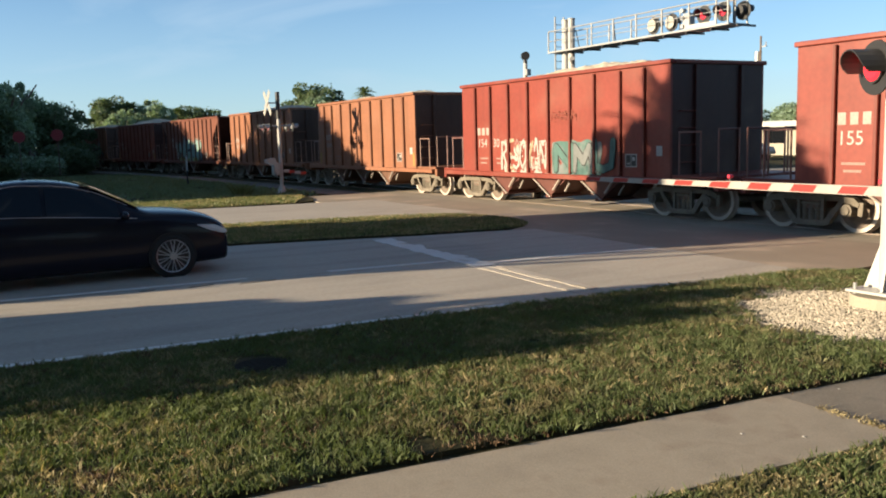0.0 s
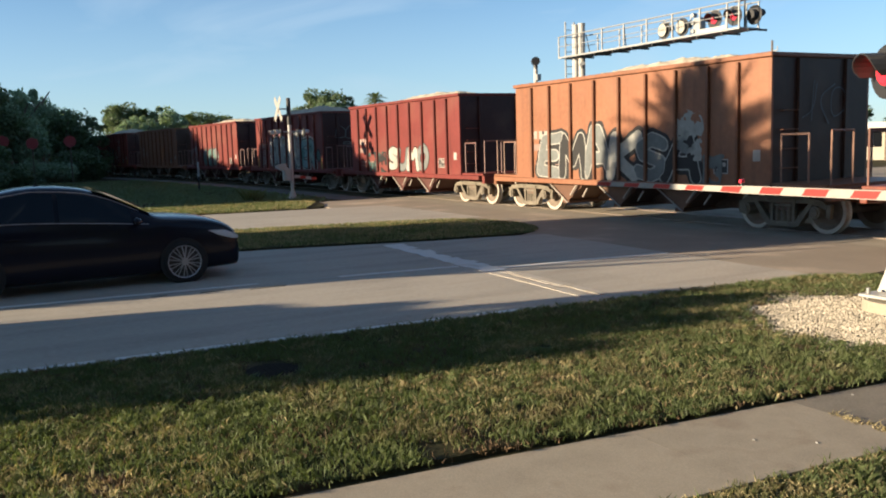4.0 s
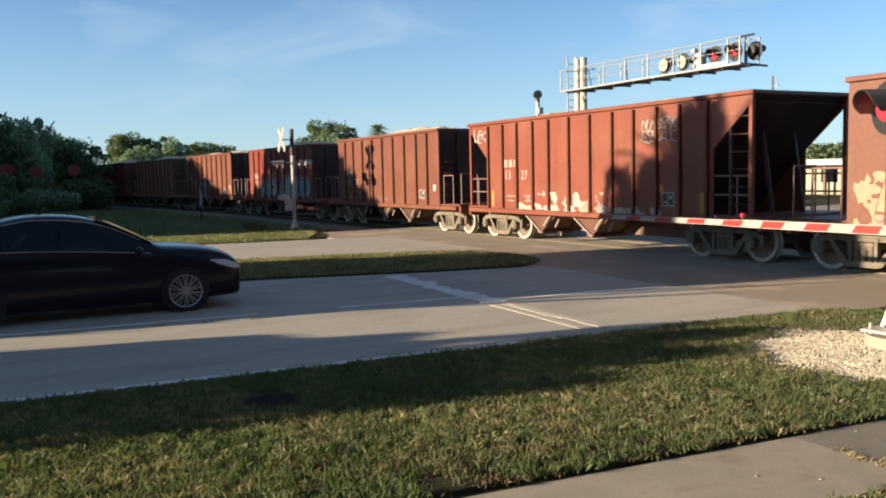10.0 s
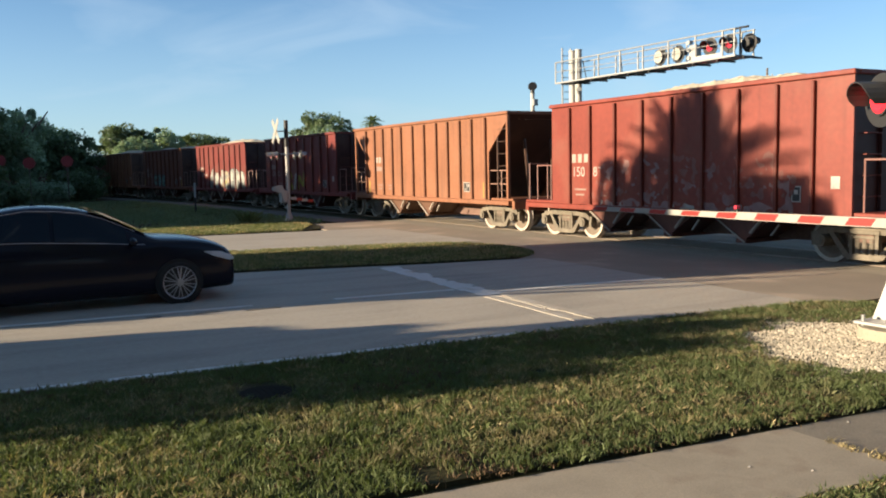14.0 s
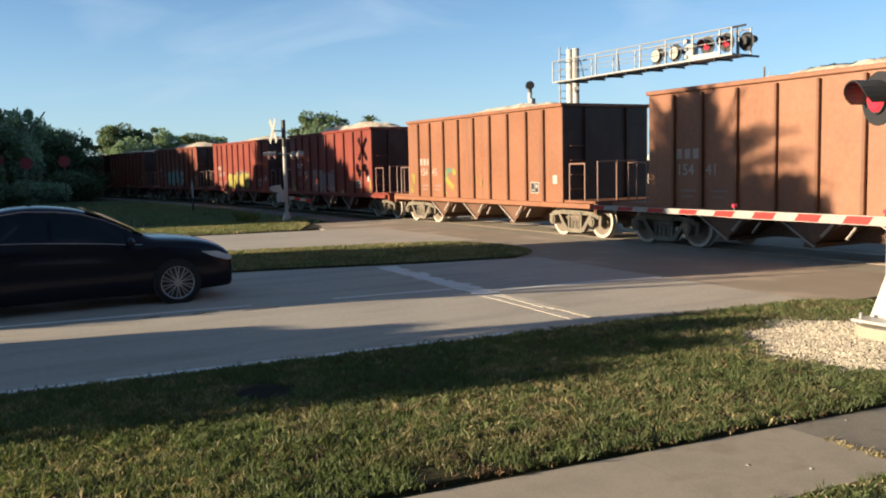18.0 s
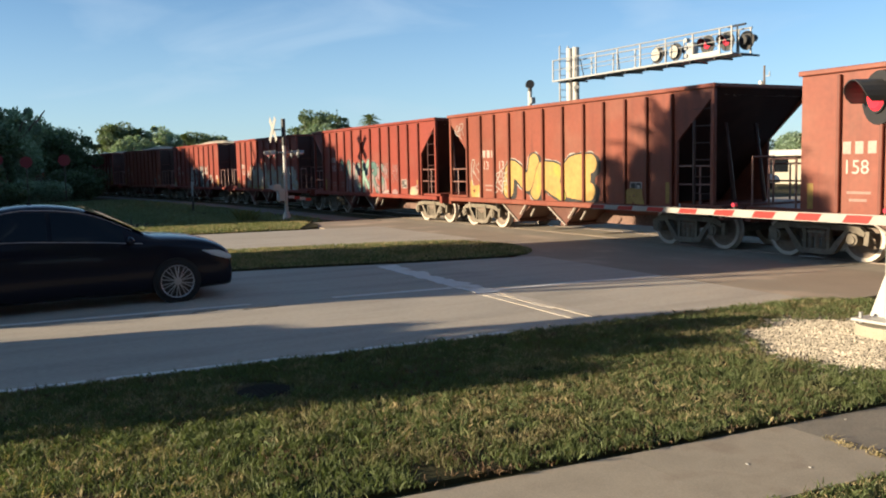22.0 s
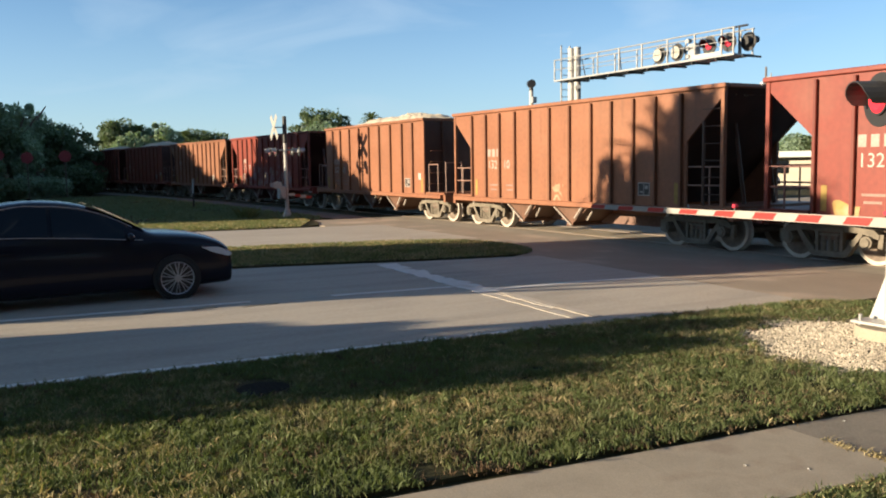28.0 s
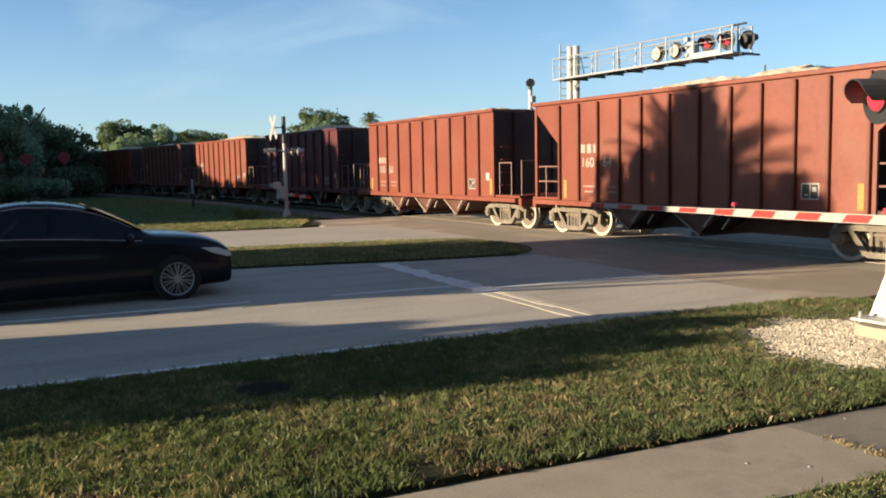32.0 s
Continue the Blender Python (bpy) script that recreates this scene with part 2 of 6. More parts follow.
M_WALL_PALE = mat("pale_wall_paint", (0.295, 0.266, 0.213), rough=0.85, vary=0.1, grain=8)
M_SIGN_RED = mat("sign_red", (0.17, 0.012, 0.016), rough=0.5, vary=0.1, grain=10, bump=0.0)
M_REDCAR = mat("red_car_paint", (0.4, 0.02, 0.03), rough=0.25, vary=0.05, bump=0.0, coat=0.5)

RED, CRIMSON, ORANGE, BROWN, RUST, DARK = (0.16, 0.03, 0.018), (0.126, 0.024, 0.0195), (0.198, 0.084, 0.042), (0.126, 0.0425, 0.0238), (0.153, 0.0405, 0.0218), (0.068, 0.0153, 0.0171)
WHITE_, CREAM, TEAL, GREY_, YEL, CYAN, BLK, LILAC, MINT = (0.284, 0.272, 0.242), (0.266, 0.202, 0.123), (0.0532, 0.106, 0.0914), (0.118, 0.123, 0.118), (0.213, 0.184, 0.0237), (0.148, 0.219, 0.219), (0.0118, 0.0106, 0.0106), (0.202, 0.123, 0.118), (0.166, 0.242, 0.194)
YEL2 = (0.277, 0.173, 0.0415)
FAINT = (0.165, 0.07, 0.056)

# ---- mesh helpers ----


def part(name, bm, material, parent=None, label="", smooth=False):
    """Link a bmesh as one mesh object under a thing or a part."""
    me = bpy.data.meshes.new(name)
    bm.to_mesh(me)
    bm.free()
    if smooth:
        me.polygons.foreach_set("use_smooth", [True] * len(me.polygons))
    me.materials.append(material)
    ob = new(name, me)
    if parent:
        ob.parent = parent
    if label:
        tagged(ob, label)
    return ob


def data_part(name, me, parent, m=None):
    """An object of its own on shared mesh data."""
    ob = new(name, me)
    ob.parent = parent
    if m is not None:
        ob.matrix_basis = m
    return ob


def thing(name, m, label, category, group="", kind=""):
    ob = new(name)
    ob.empty_display_size = 0.3
    ob.matrix_basis = m
    return tagged(ob, label, category, group, kind)


def box(bm, x0, x1, y0, y1, z0, z1, bev=0.0):
    r = bmesh.ops.create_cube(bm, size=1.0)
    vs = r["verts"]
    for v in vs:
        v.co = Vector((x0 + (v.co.x + 0.5) * (x1 - x0), y0 + (v.co.y + 0.5) * (y1 - y0), z0 + (v.co.z + 0.5) * (z1 - z0)))
    if bev:
        es = list({e for v in vs for e in v.link_edges})
        bmesh.ops.bevel(bm, geom=es, offset=bev, segments=1, affect="EDGES", profile=0.7)
    return bm


def tube(bm, a, b, r, seg=8, r2=None):
    a, b = Vector(a), Vector(b)
    d = b - a
    m = Matrix.Translation((a + b) / 2) @ d.to_track_quat("Z", "Y").to_matrix().to_4x4()
    bmesh.ops.create_cone(bm, cap_ends=True, segments=seg, radius1=r, radius2=r if r2 is None else r2, depth=d.length, matrix=m)
    return bm


def prism(bm, pts, lo, hi, axis="y"):
    """Extrude a polygon: pts are (x, z) for axis y, (x, y) for axis z, (y, z) for axis x."""
    def at(p, h):
        return (p[0], h, p[1]) if axis == "y" else ((p[0], p[1], h) if axis == "z" else (h, p[0], p[1]))
    a = [bm.verts.new(at(p, lo)) for p in pts]
    b = [bm.verts.new(at(p, hi)) for p in pts]
    n = len(pts)
    bm.faces.new(a)
    bm.faces.new(b[::-1])
    for i in range(n):
        bm.faces.new((a[i], b[i], b[(i + 1) % n], a[(i + 1) % n]))
    bmesh.ops.recalc_face_normals(bm, faces=bm.faces[:])
    return bm


def bmn():
    return bmesh.new()


def text_mesh(body, size):
    """Mesh of a line of lettering in the built-in font, lying in XZ and facing -Y, from its lower left corner."""
    cu = bpy.data.curves.new("lettering", "FONT")
    cu.body, cu.size = body, size
    tmp = new("lettering", cu)
    me = bpy.data.meshes.new_from_object(tmp.evaluated_get(bpy.context.evaluated_depsgraph_get()))
    bpy.data.objects.remove(tmp)
    bpy.data.curves.remove(cu)
    me.transform(pose(0, 0, 0, 90, 0, 0))
    me.materials.append(M_MARK)
    return me

# ---- the ground, the roads and the track ----
# The roads cross the track at a slight slant: each edge is a line x(y).
def line_x(*knots):
    ys, xs = [k[0] for k in knots], [k[1] for k in knots]
    return lambda y: float(np.interp(y, ys, xs))


road_near = line_x((-46, -12.0), (0, -9.07), (11.3, -8.3))
road_mid = line_x((-46, -17.2), (2, -13.14), (11.3, -12.1))
road_far = line_x((-46, -21.6), (3, -17.75), (5.5, -17.2), (8.5, -16.3), (11.3, -15.72))
median_far = line_x((-46, -31.0), (5, -21.9), (11, -20.45))
far_mid = line_x((-46, -35.5), (5, -25.2), (12, -23.9))
far_edge = line_x((-46, -40.0), (5, -28.4), (12, -27.2))
walk_out = line_x((-6, -5.45), (2.2, -4.77), (11.5, -3.94))
walk_in = line_x((-6, -4.3), (4.2, -3.5), (11.5, -2.92))
ASPH_Y0 = 11.0                                             # where the last row of slabs ends, before the asphalt


def seam_y(x):
    """Where the concrete ends against the asphalt."""
    return 10.74 - 0.052 * (x + 9.0)


bm = bmn()
box(bm, -900, 900, -900, 900, -0.6, -0.03)
tagged(part("ground", bm, M_SOIL), "flat turf and bare soil of the roadside and beyond", "ground", kind="structure")


def quad_slab(b, xa, xb, ya, yb, z0, z1, gap=0.0, end=None):
    """A slab between two edge lines; end(x) bends its far side."""
    g = gap / 2
    y2 = (lambda x: yb - g) if end is None else (lambda x: end(x) - g)
    a, c = xa(ya) + g, xb(ya) - g
    d, e = xb(yb) - g, xa(yb) + g
    prism(b, [(a, ya + g), (c, ya + g), (d, y2(d)), (e, y2(e))], z0, z1, "z")
    return b


def slab_strip(name, label, category, x_edges, y_edges, z0, z1, material, gap=0.009, piece="slab", end=None, old=None, old_from=0.0):
    """A paved strip between edge lines: dark joint bed below, and slabs of their own on it."""
    root = thing(name, Matrix(), label, category, kind="structure")
    b = bmn()
    for ya, yb in zip(y_edges, y_edges[1:]):
        quad_slab(b, x_edges[0], x_edges[-1], ya, yb, z0 - 0.12, z1 - 0.012, 0.0, end if yb == y_edges[-1] else None)
    part("joint_bed", b, M_JOINT, root)
    for xa, xb in zip(x_edges, x_edges[1:]):
        for ya, yb in zip(y_edges, y_edges[1:]):
            b = bmn()
            dz = random.uniform(-0.001, 0.001) if gap > 0.002 else 0.0
            quad_slab(b, xa, xb, ya, yb, z0 - 0.1, z1 + dz, gap, end if yb == y_edges[-1] else None)
            part(piece, b, old if old and ya >= old_from else material, root)
    return root


slab_strip("road", "two-lane carriageway of sun-bleached concrete slabs", "road", [road_far, road_mid, road_near],
           [-46, -34, -23, -12, -7, -2.2, 3.0, 5.5, 8.5, ASPH_Y0], -0.1, 0.0, M_CONC, 0.0008, end=seam_y)
slab_strip("far_road", "far two-lane carriageway of pale concrete beyond the median", "road", [far_edge, far_mid, median_far],
           [-46, -34, -23, -12, -5, 5, 12.4], -0.1, 0.0, M_CONC)
bm = bmn()
prism(bm, [(-31.0, 10.6), (-8.0, 10.6), (-8.0, TRACK_Y - 1.9), (-31.0, TRACK_Y - 1.9)], -0.12, -0.004, "z")
box(bm, -31.0, -8.0, TRACK_Y + 1.9, 60, -0.12, -0.004)
tagged(part("crossing_apron", bm, M_ASPH), "worn brownish asphalt apron on both sides of the track", "road", kind="structure")

# worn white paint on the road
def stop_y(x):
    return 6.93 - 0.055 * (x + 9.0)


# one wide band with ragged edges over the far lane, two worn strips with a thin one between over the near lane
bm = bmn()
rag = random.Random(61)
xs_ = -16.25
while xs_ < -11.75:
    step = min(rag.uniform(0.1, 0.28), -11.7 - xs_)
    lo_, hi_ = stop_y(xs_) + rag.uniform(-0.02, 0.05), stop_y(xs_) + 0.44 + rag.uniform(-0.14, 0.05)
    prism(bm, [(xs_, lo_), (xs_ + step, lo_ - 0.055 * step), (xs_ + step, hi_ - 0.055 * step), (xs_, hi_)], 0.0, 0.0068, "z")
    xs_ += step
tagged(part("stop_line", bm, M_PAINT_BAND), "thick white stop line with a ragged edge", "road marking", kind="structure")
bm = bmn()
for off, wide, xa, xb in ((0.0, 0.17, -11.6, -8.95), (0.21, 0.05, -11.6, -9.9), (0.29, 0.16, -11.65, -9.0)):
    xs_ = xa
    while xs_ < xb:
        step = min(rag.uniform(0.2, 0.5), xb - xs_ + 0.01)
        if rag.random() > 0.05:
            lo_, hi_ = stop_y(xs_) + off + rag.uniform(-0.015, 0.02), stop_y(xs_) + off + wide + rag.uniform(-0.03, 0.02)
            prism(bm, [(xs_, lo_), (xs_ + step, lo_ - 0.055 * step), (xs_ + step, hi_ - 0.055 * step), (xs_, hi_)], 0.0, 0.0068, "z")
        xs_ += step
tagged(part("stop_line", bm, M_PAINT_WORN), "worn thin white strips of an old stop line", "road marking", kind="structure")
bm = bmn()
for ya, yb in ((-30, -26.5), (-21, -17.5), (-12, -8.5), (-3.2, 3.7), (5.0, 7.05)):
    prism(bm, [(road_mid(ya) - 0.06, ya), (road_mid(ya) + 0.06, ya), (road_mid(yb) + 0.05, yb), (road_mid(yb) - 0.05, yb)], 0.0, 0.0075, "z")
tagged(part("lane_line", bm, M_PAINT_BAND), "worn white line between the two lanes", "road marking", kind="structure")
bm = bmn()
for ya, yb in ((-40, 0.9), (1.1, 3.1), (3.3, 4.9), (5.2, 5.8)):
    prism(bm, [(road_near(ya) - 0.17, ya), (road_near(ya) - 0.07, ya), (road_near(yb) - 0.07, yb), (road_near(yb) - 0.17, yb)], 0.0, 0.0075, "z")
tagged(part("edge_line", bm, M_PAINT), "white line along the edge of the road", "road marking", kind="structure")

bm = bmn()
prism(bm, [(-12.0, 7.35), (-11.86, 7.35), (-11.76, 9.0), (-11.5, 10.78), (-11.62, 10.78), (-11.9, 9.0)], 0.0, 0.0075, "z")
tagged(part("lane_line", bm, M_PAINT), "white lane line before the crossing", "road marking", kind="structure")
bm = bmn()
for x_, y_, lx, ly in ((-12.72, 2.95, 0.05, 0.2), (-12.55, 3.75, 0.05, 0.3), (-12.8, 2.2, 0.04, 0.12)):
    prism(bm, [(x_ - lx, y_ - ly * 0.7), (x_ + lx, y_ - ly), (x_ + lx * 0.8, y_ + ly * 0.8), (x_ - lx * 0.7, y_ + ly)], 0.0, 0.006, "z")
tagged(part("road_repair", bm, M_WALK_OLD), "small dark repair marks beside the lane line", "road marking", kind="structure")
slab_strip("pavement", "narrow footway of weathered grey concrete slabs", "pavement", [walk_out, walk_in],
           [-6, -4.5, -3.0, -1.5, 0.0, 1.3, 2.62, 3.95, 5.46, 7.0, 8.5, 10.0, 11.5], -0.1, -0.008, M_WALKWAY, 0.0008, old=M_WALK_OLD, old_from=5.4)

# turf of the median and the verges, a little proud of the road
bm = bmn()
prism(bm, [(road_far(y) - 0.02, y) for y in (-46, 3, 5.5, 8.5, 10.5)] + [(-16.4, 11.3), (-17.4, 11.75), (-18.8, 11.9), (-19.9, 11.6), (median_far(10.7) + 0.02, 10.7), (median_far(5) + 0.02, 5), (median_far(-46) + 0.02, -46)], -0.05, 0.04, "z")
tagged(part("median_turf", bm, M_SOIL), "grassed median between the carriageways with a rounded end", "ground", kind="structure")
bm = bmn()
prism(bm, [(far_edge(-46) - 0.02, -46), (far_edge(5) - 0.02, 5), (far_edge(9.6) - 0.02, 9.6), (-28.3, 10.6), (-29.6, 11.1), (-31.6, 11.4), (-32.2, 5), (-44, -46)], -0.05, 0.02, "z")
tagged(part("verge_turf", bm, M_SOIL), "strip of sunlit grass beside the far carriageway", "ground", kind="structure")
bm = bmn()
prism(bm, [(road_near(-46) + 0.02, -46), (road_near(0) + 0.02, 0), (road_near(10.0) + 0.02, 10.0), (-8.2, 10.8), (-7.6, 11.2), (walk_out(11.3) - 0.08, 11.3), (walk_out(2.2) - 0.1, 2.2), (walk_out(-6) - 0.1, -6), (walk_out(-6) - 0.1, -46)], -0.05, 0.012, "z")
tagged(part("lawn_turf", bm, M_SOIL), "mown verge between the road and the footway", "ground", kind="structure")

# track: straight over the crossing, bending gently beyond it and then straight again
def on_track(s, off=0.0):
    """Place and heading (degrees) at the way s along the track, off metres beside its middle."""
    back = max(0.0, BEND_X - s)
    a = min(back / BEND_R, BEND_MOST)
    rest = back - a * BEND_R
    x = max(s, BEND_X) - BEND_R * math.sin(a) - rest * math.cos(a) - off * math.sin(a)
    y = TRACK_Y - BEND_R * (1 - math.cos(a)) - rest * math.sin(a) + off * math.cos(a)
    return x, y, math.degrees(a)


TRACK_KNOTS = [-620.0] + [-82.0 + 4.0 * k for k in range(14)]


def along_track(bm, profile, ways):
    """Sweep a closed profile of (offset, z) along the track."""
    rows = []
    for s in ways:
        row = []
        for off, z in profile:
            x, y, a = on_track(s, off)
            row.append(bm.verts.new((x, y, z)))
        rows.append(row)
    n = len(profile)
    for ra, rb in zip(rows, rows[1:]):
        for k in range(n):
            bm.faces.new((ra[k], ra[(k + 1) % n], rb[(k + 1) % n], rb[k]))
    bm.faces.new(rows[0])
    bm.faces.new(rows[-1][::-1])
    bmesh.ops.recalc_face_normals(bm, faces=bm.faces[:])
    return bm


bm = bmn()
for ways in (TRACK_KNOTS + [-31.0], [-8.0, 640.0]):
    along_track(bm, [(-3.2, -0.5), (-1.75, -0.16), (1.75, -0.16), (3.2, -0.5)], ways)
    along_track(bm, [(-3.9, -0.04), (-2.2, 0.0), (-1.75, -0.16), (-1.75, -0.3), (-3.9, -0.3)], ways)
tagged(part("ballast_bed", bm, M_BALLAST), "brownish stone ballast under and beside the track", "ground", kind="structure")
track = thing("railway_track", Matrix(), "single railway track with rusty rails on timber ties", "railway track", kind="structure")
for s in (-1, 1):
    y = s * 0.755
    bm = bmn()
    along_track(bm, [(y - 0.037, 0.0), (y + 0.037, 0.0), (y + 0.037, -0.035), (y + 0.01, -0.05), (y + 0.01, -0.13), (y + 0.07, -0.155), (y - 0.07, -0.155), (y - 0.01, -0.13), (y - 0.01, -0.05), (y - 0.037, -0.035)], TRACK_KNOTS + [640.0])
    part("rail", bm, M_RAIL, track)
tie_me = None
x = -110.0
while x < -8.5:
    if not -31.0 < x < -8.3:
        if tie_me is None:
            bm = bmn()
            box(bm, -0.11, 0.11, -1.3, 1.3, -0.3, -0.152, 0.01)
            o = part("tie", bm, M_TIE, track)
            tie_me = o.data
            o.matrix_basis = pose(*on_track(x)[:2], 0, 0, 0, on_track(x)[2])
        else:
            data_part("tie", tie_me, track, pose(*on_track(x, random.uniform(-0.03, 0.03))[:2], 0, 0, 0, on_track(x)[2] + random.uniform(-1, 1)))
    x += 0.56
# concrete crossing panels between and beside the rails
panel_root = thing("crossing_panels", Matrix(), "concrete panels that carry the road across the rails", "crossing panel", kind="structure")
for ya, yb in ((TRACK_Y - 1.9, TRACK_Y - 0.85), (TRACK_Y - 0.64, TRACK_Y + 0.64), (TRACK_Y + 0.85, TRACK_Y + 1.9)):
    me = None
    for k in range(9):
        xa = -31.0 + k * 2.556
        if me is None:
            bm = bmn()
            box(bm, 0.01, 2.546, ya, yb, -0.2, -0.006, 0.01)
            o = part("panel", bm, M_WALKWAY, panel_root)
            me = o.data
            o.matrix_basis = pose(xa, 0, 0)
        else:
            data_part("panel", me, panel_root, pose(xa, 0, 0))

# ---- the train ----
def ribs_of(kind):
    if kind == "F":
        return [-3.9, -3.02, -2.02, -1.0, 0.0, 1.0, 2.02, 3.03, 3.9]
    return [-4.75, -3.9, -3.1, -2.25, -1.45, -0.48, 0.45, 1.38, 2.2, 3.04, 3.82, 4.68]


def shell_meshes(kind):
    """The shell in its sheets: near and far side, the two ends, the floor."""
    yo, yi, zb, zt = 1.55, 1.49, 0.98, 3.64
    out = {}
    for s, key in ((-1, "side_sheet"), (1, "far_side_sheet")):
        bm = bmn()
        ya, yb = min(s * yo, s * yi), max(s * yo, s * yi)
        if kind == "F":
            box(bm, -4.76, 4.76, ya, yb, zb, zt)
        else:
            x, xl, zs = 5.97, 4.82, 2.5
            prism(bm, [(-x, zt), (x, zt), (x - 0.02, zt - 0.14), (xl, zs), (xl, zb), (-xl, zb), (-xl, zs), (-x + 0.02, zt - 0.14)], ya, yb)
        out[key] = bm
    bm = bmn()
    if kind == "F":
        box(bm, 4.70, 4.76, -yi + 0.002, yi - 0.002, zb, zt)
    else:
        prism(bm, [(5.97, zt), (5.90, zt), (3.2, 1.0), (3.3, 1.0)], -yi + 0.002, yi - 0.002)
    out["end_sheet"] = bm
    bm = bmn()
    w = 4.69 if kind == "F" else 3.19
    box(bm, -w, w, -yi + 0.002, yi - 0.002, 0.98, 1.06)
    out["floor_sheet"] = bm
    if kind == "F":
        bm = bmn()
        box(bm, 4.762, 4.83, -0.05, 0.05, zb + 0.08, zt - 0.01, 0.008)
        out["end_stiffener"] = bm
    return out


def make_shared(kind):
    """Meshes shared by all hopper cars of one kind, in the car's space (origin on the rail head, under its middle)."""
    xe = 4.76 if kind == "F" else 5.97
    lib = {}
    lib.update(shell_meshes(kind))
    b = bmn()
    prism(b, [(-0.042, 1.0), (0.042, 1.0), (0.038, 3.6), (-0.038, 3.6)], -1.63, -1.552)
    bmesh.ops.bevel(b, geom=b.edges[:], offset=0.012, segments=1, affect="EDGES")
    lib["rib"] = b
    b = bmn()
    for s in (-1, 1):
        box(b, -xe - 0.05, xe + 0.05, min(s * 1.46, s * 1.62), max(s * 1.46, s * 1.62), 3.642, 3.74, 0.015)
        box(b, min(s * (xe - 0.08), s * (xe + 0.06)), max(s * (xe - 0.08), s * (xe + 0.06)), -1.458, 1.458, 3.644, 3.735, 0.015)
    lib["top_chord"] = b
    b = bmn()
    for s in (-1, 1):
        box(b, -6.0, 6.0, min(s * 1.44, s * 1.6), max(s * 1.44, s * 1.6), 0.84, 0.976, 0.012)
    box(b, -6.35, 6.35, -0.32, 0.32, 0.62, 0.83)
    lib["underframe"] = b
    # aggregate heaps: from nearly level to high and twin-peaked
    nx, ny = 130, 30
    grit = random.Random(14)
    for key, rise, twin, off in (("load", 0.48, 0.0, 0.0), ("load_low", 0.14, 0.3, 1.1), ("load_twin", 0.46, 0.4, 2.3), ("load_high", 0.64, 0.12, 3.7)):
        b = bmn()
        rows = []
        for i in range(nx + 1):
            row = []
            for j in range(ny + 1):
                u, v = -1 + 2 * i / nx, -1 + 2 * j / ny
                xx, yy = u * (xe - 0.12), v * 1.43
                crest = max(0.0, 1 - abs(u) ** 3.0) * (1 - twin * (0.5 + 0.5 * math.cos(u * 6.0)))
                h = 3.5 + rise * crest * max(0.0, 1 - abs(v) ** 1.8)
                h += 0.1 * noise.noise(Vector((xx * 0.8 + off, yy * 0.8, 5.0 if kind == "F" else 9.0))) * (1 - abs(u) ** 4)
                h += 0.06 * noise.noise(Vector((xx * 2.6 + off, yy * 2.6, 3.0))) * (1 - abs(u) ** 6)
                h += 0.035 * noise.noise(Vector((xx * 5 + off, yy * 5, 1))) + grit.uniform(-0.022, 0.022)
                row.append(b.verts.new((xx, yy, h)))
            rows.append(row)
        for i in range(nx):
            for j in range(ny):
                b.faces.new((rows[i][j], rows[i + 1][j], rows[i + 1][j + 1], rows[i][j + 1]))
        lib[key] = b
    # chutes below the floor
    b = bmn()
    prism(b, [(-0.84, 0.975), (0.84, 0.975), (0.84, 0.86), (0.09, 0.36), (-0.09, 0.36), (-0.84, 0.86)], -1.35, 1.35)
    box(b, -0.15, 0.15, -1.38, 1.38, 0.28, 0.37, 0.01)
    lib["chute"] = b
    b = bmn()
    tube(b, (0.3, -1.43, 0.52), (0.66, -1.43, 0.88), 0.036, 6)
    lib["door_lever"] = b
    b = bmn()
    tube(b, (0.86, -1.43, 0.5), (1.06, -1.43, 0.74), 0.028, 6)
    lib["latch_rod"] = b
    b = bmn()
    tube(b, (-0.8, -1.4, 0.86), (0.12, -1.4, 0.3), 0.024, 6)
    lib["chute_edge"] = b
    b = bmn()
    box(b, -3.75, 3.75, -0.34, 0.34, 0.34, 0.615)
    lib["sill_hood"] = b
    # end platforms, railings, ladders
    b = bmn()
    box(b, 4.78 if kind == "F" else 4.9, 6.15, -1.52, 1.52, 0.98, 1.05, 0.01)
    box(b, 6.05, 6.2, -1.5, 1.5, 0.72, 0.978, 0.01)
    lib["platform"] = b
    b = bmn()
    if kind == "F":
        tube(b, (4.95, -1.45, 1.05), (4.95, -1.45, 2.07), 0.022, 6)
        tube(b, (5.62, -1.45, 1.05), (5.62, -1.45, 2.07), 0.022, 6)
        tube(b, (4.95, -1.45, 2.05), (5.62, -1.45, 2.05), 0.022, 6)
        e_ = bmn()
        tube(e_, (6.1, -1.4, 1.05), (6.1, -1.4, 2.12), 0.022, 6)
        tube(e_, (6.1, -0.75, 1.05), (6.1, -0.75, 2.12), 0.022, 6)
        tube(e_, (6.1, -1.4, 2.1), (6.1, -0.75, 2.1), 0.022, 6)
        lib["end_railing"] = e_
    else:
        tube(b, (4.85, -1.5, 1.92), (5.9, -1.5, 1.92), 0.022, 6)
        tube(b, (4.85, -1.5, 1.5), (5.9, -1.5, 1.5), 0.022, 6)
        tube(b, (5.5, -1.5, 1.05), (5.5, -1.5, 1.94), 0.022, 6)
    lib["railing"] = b
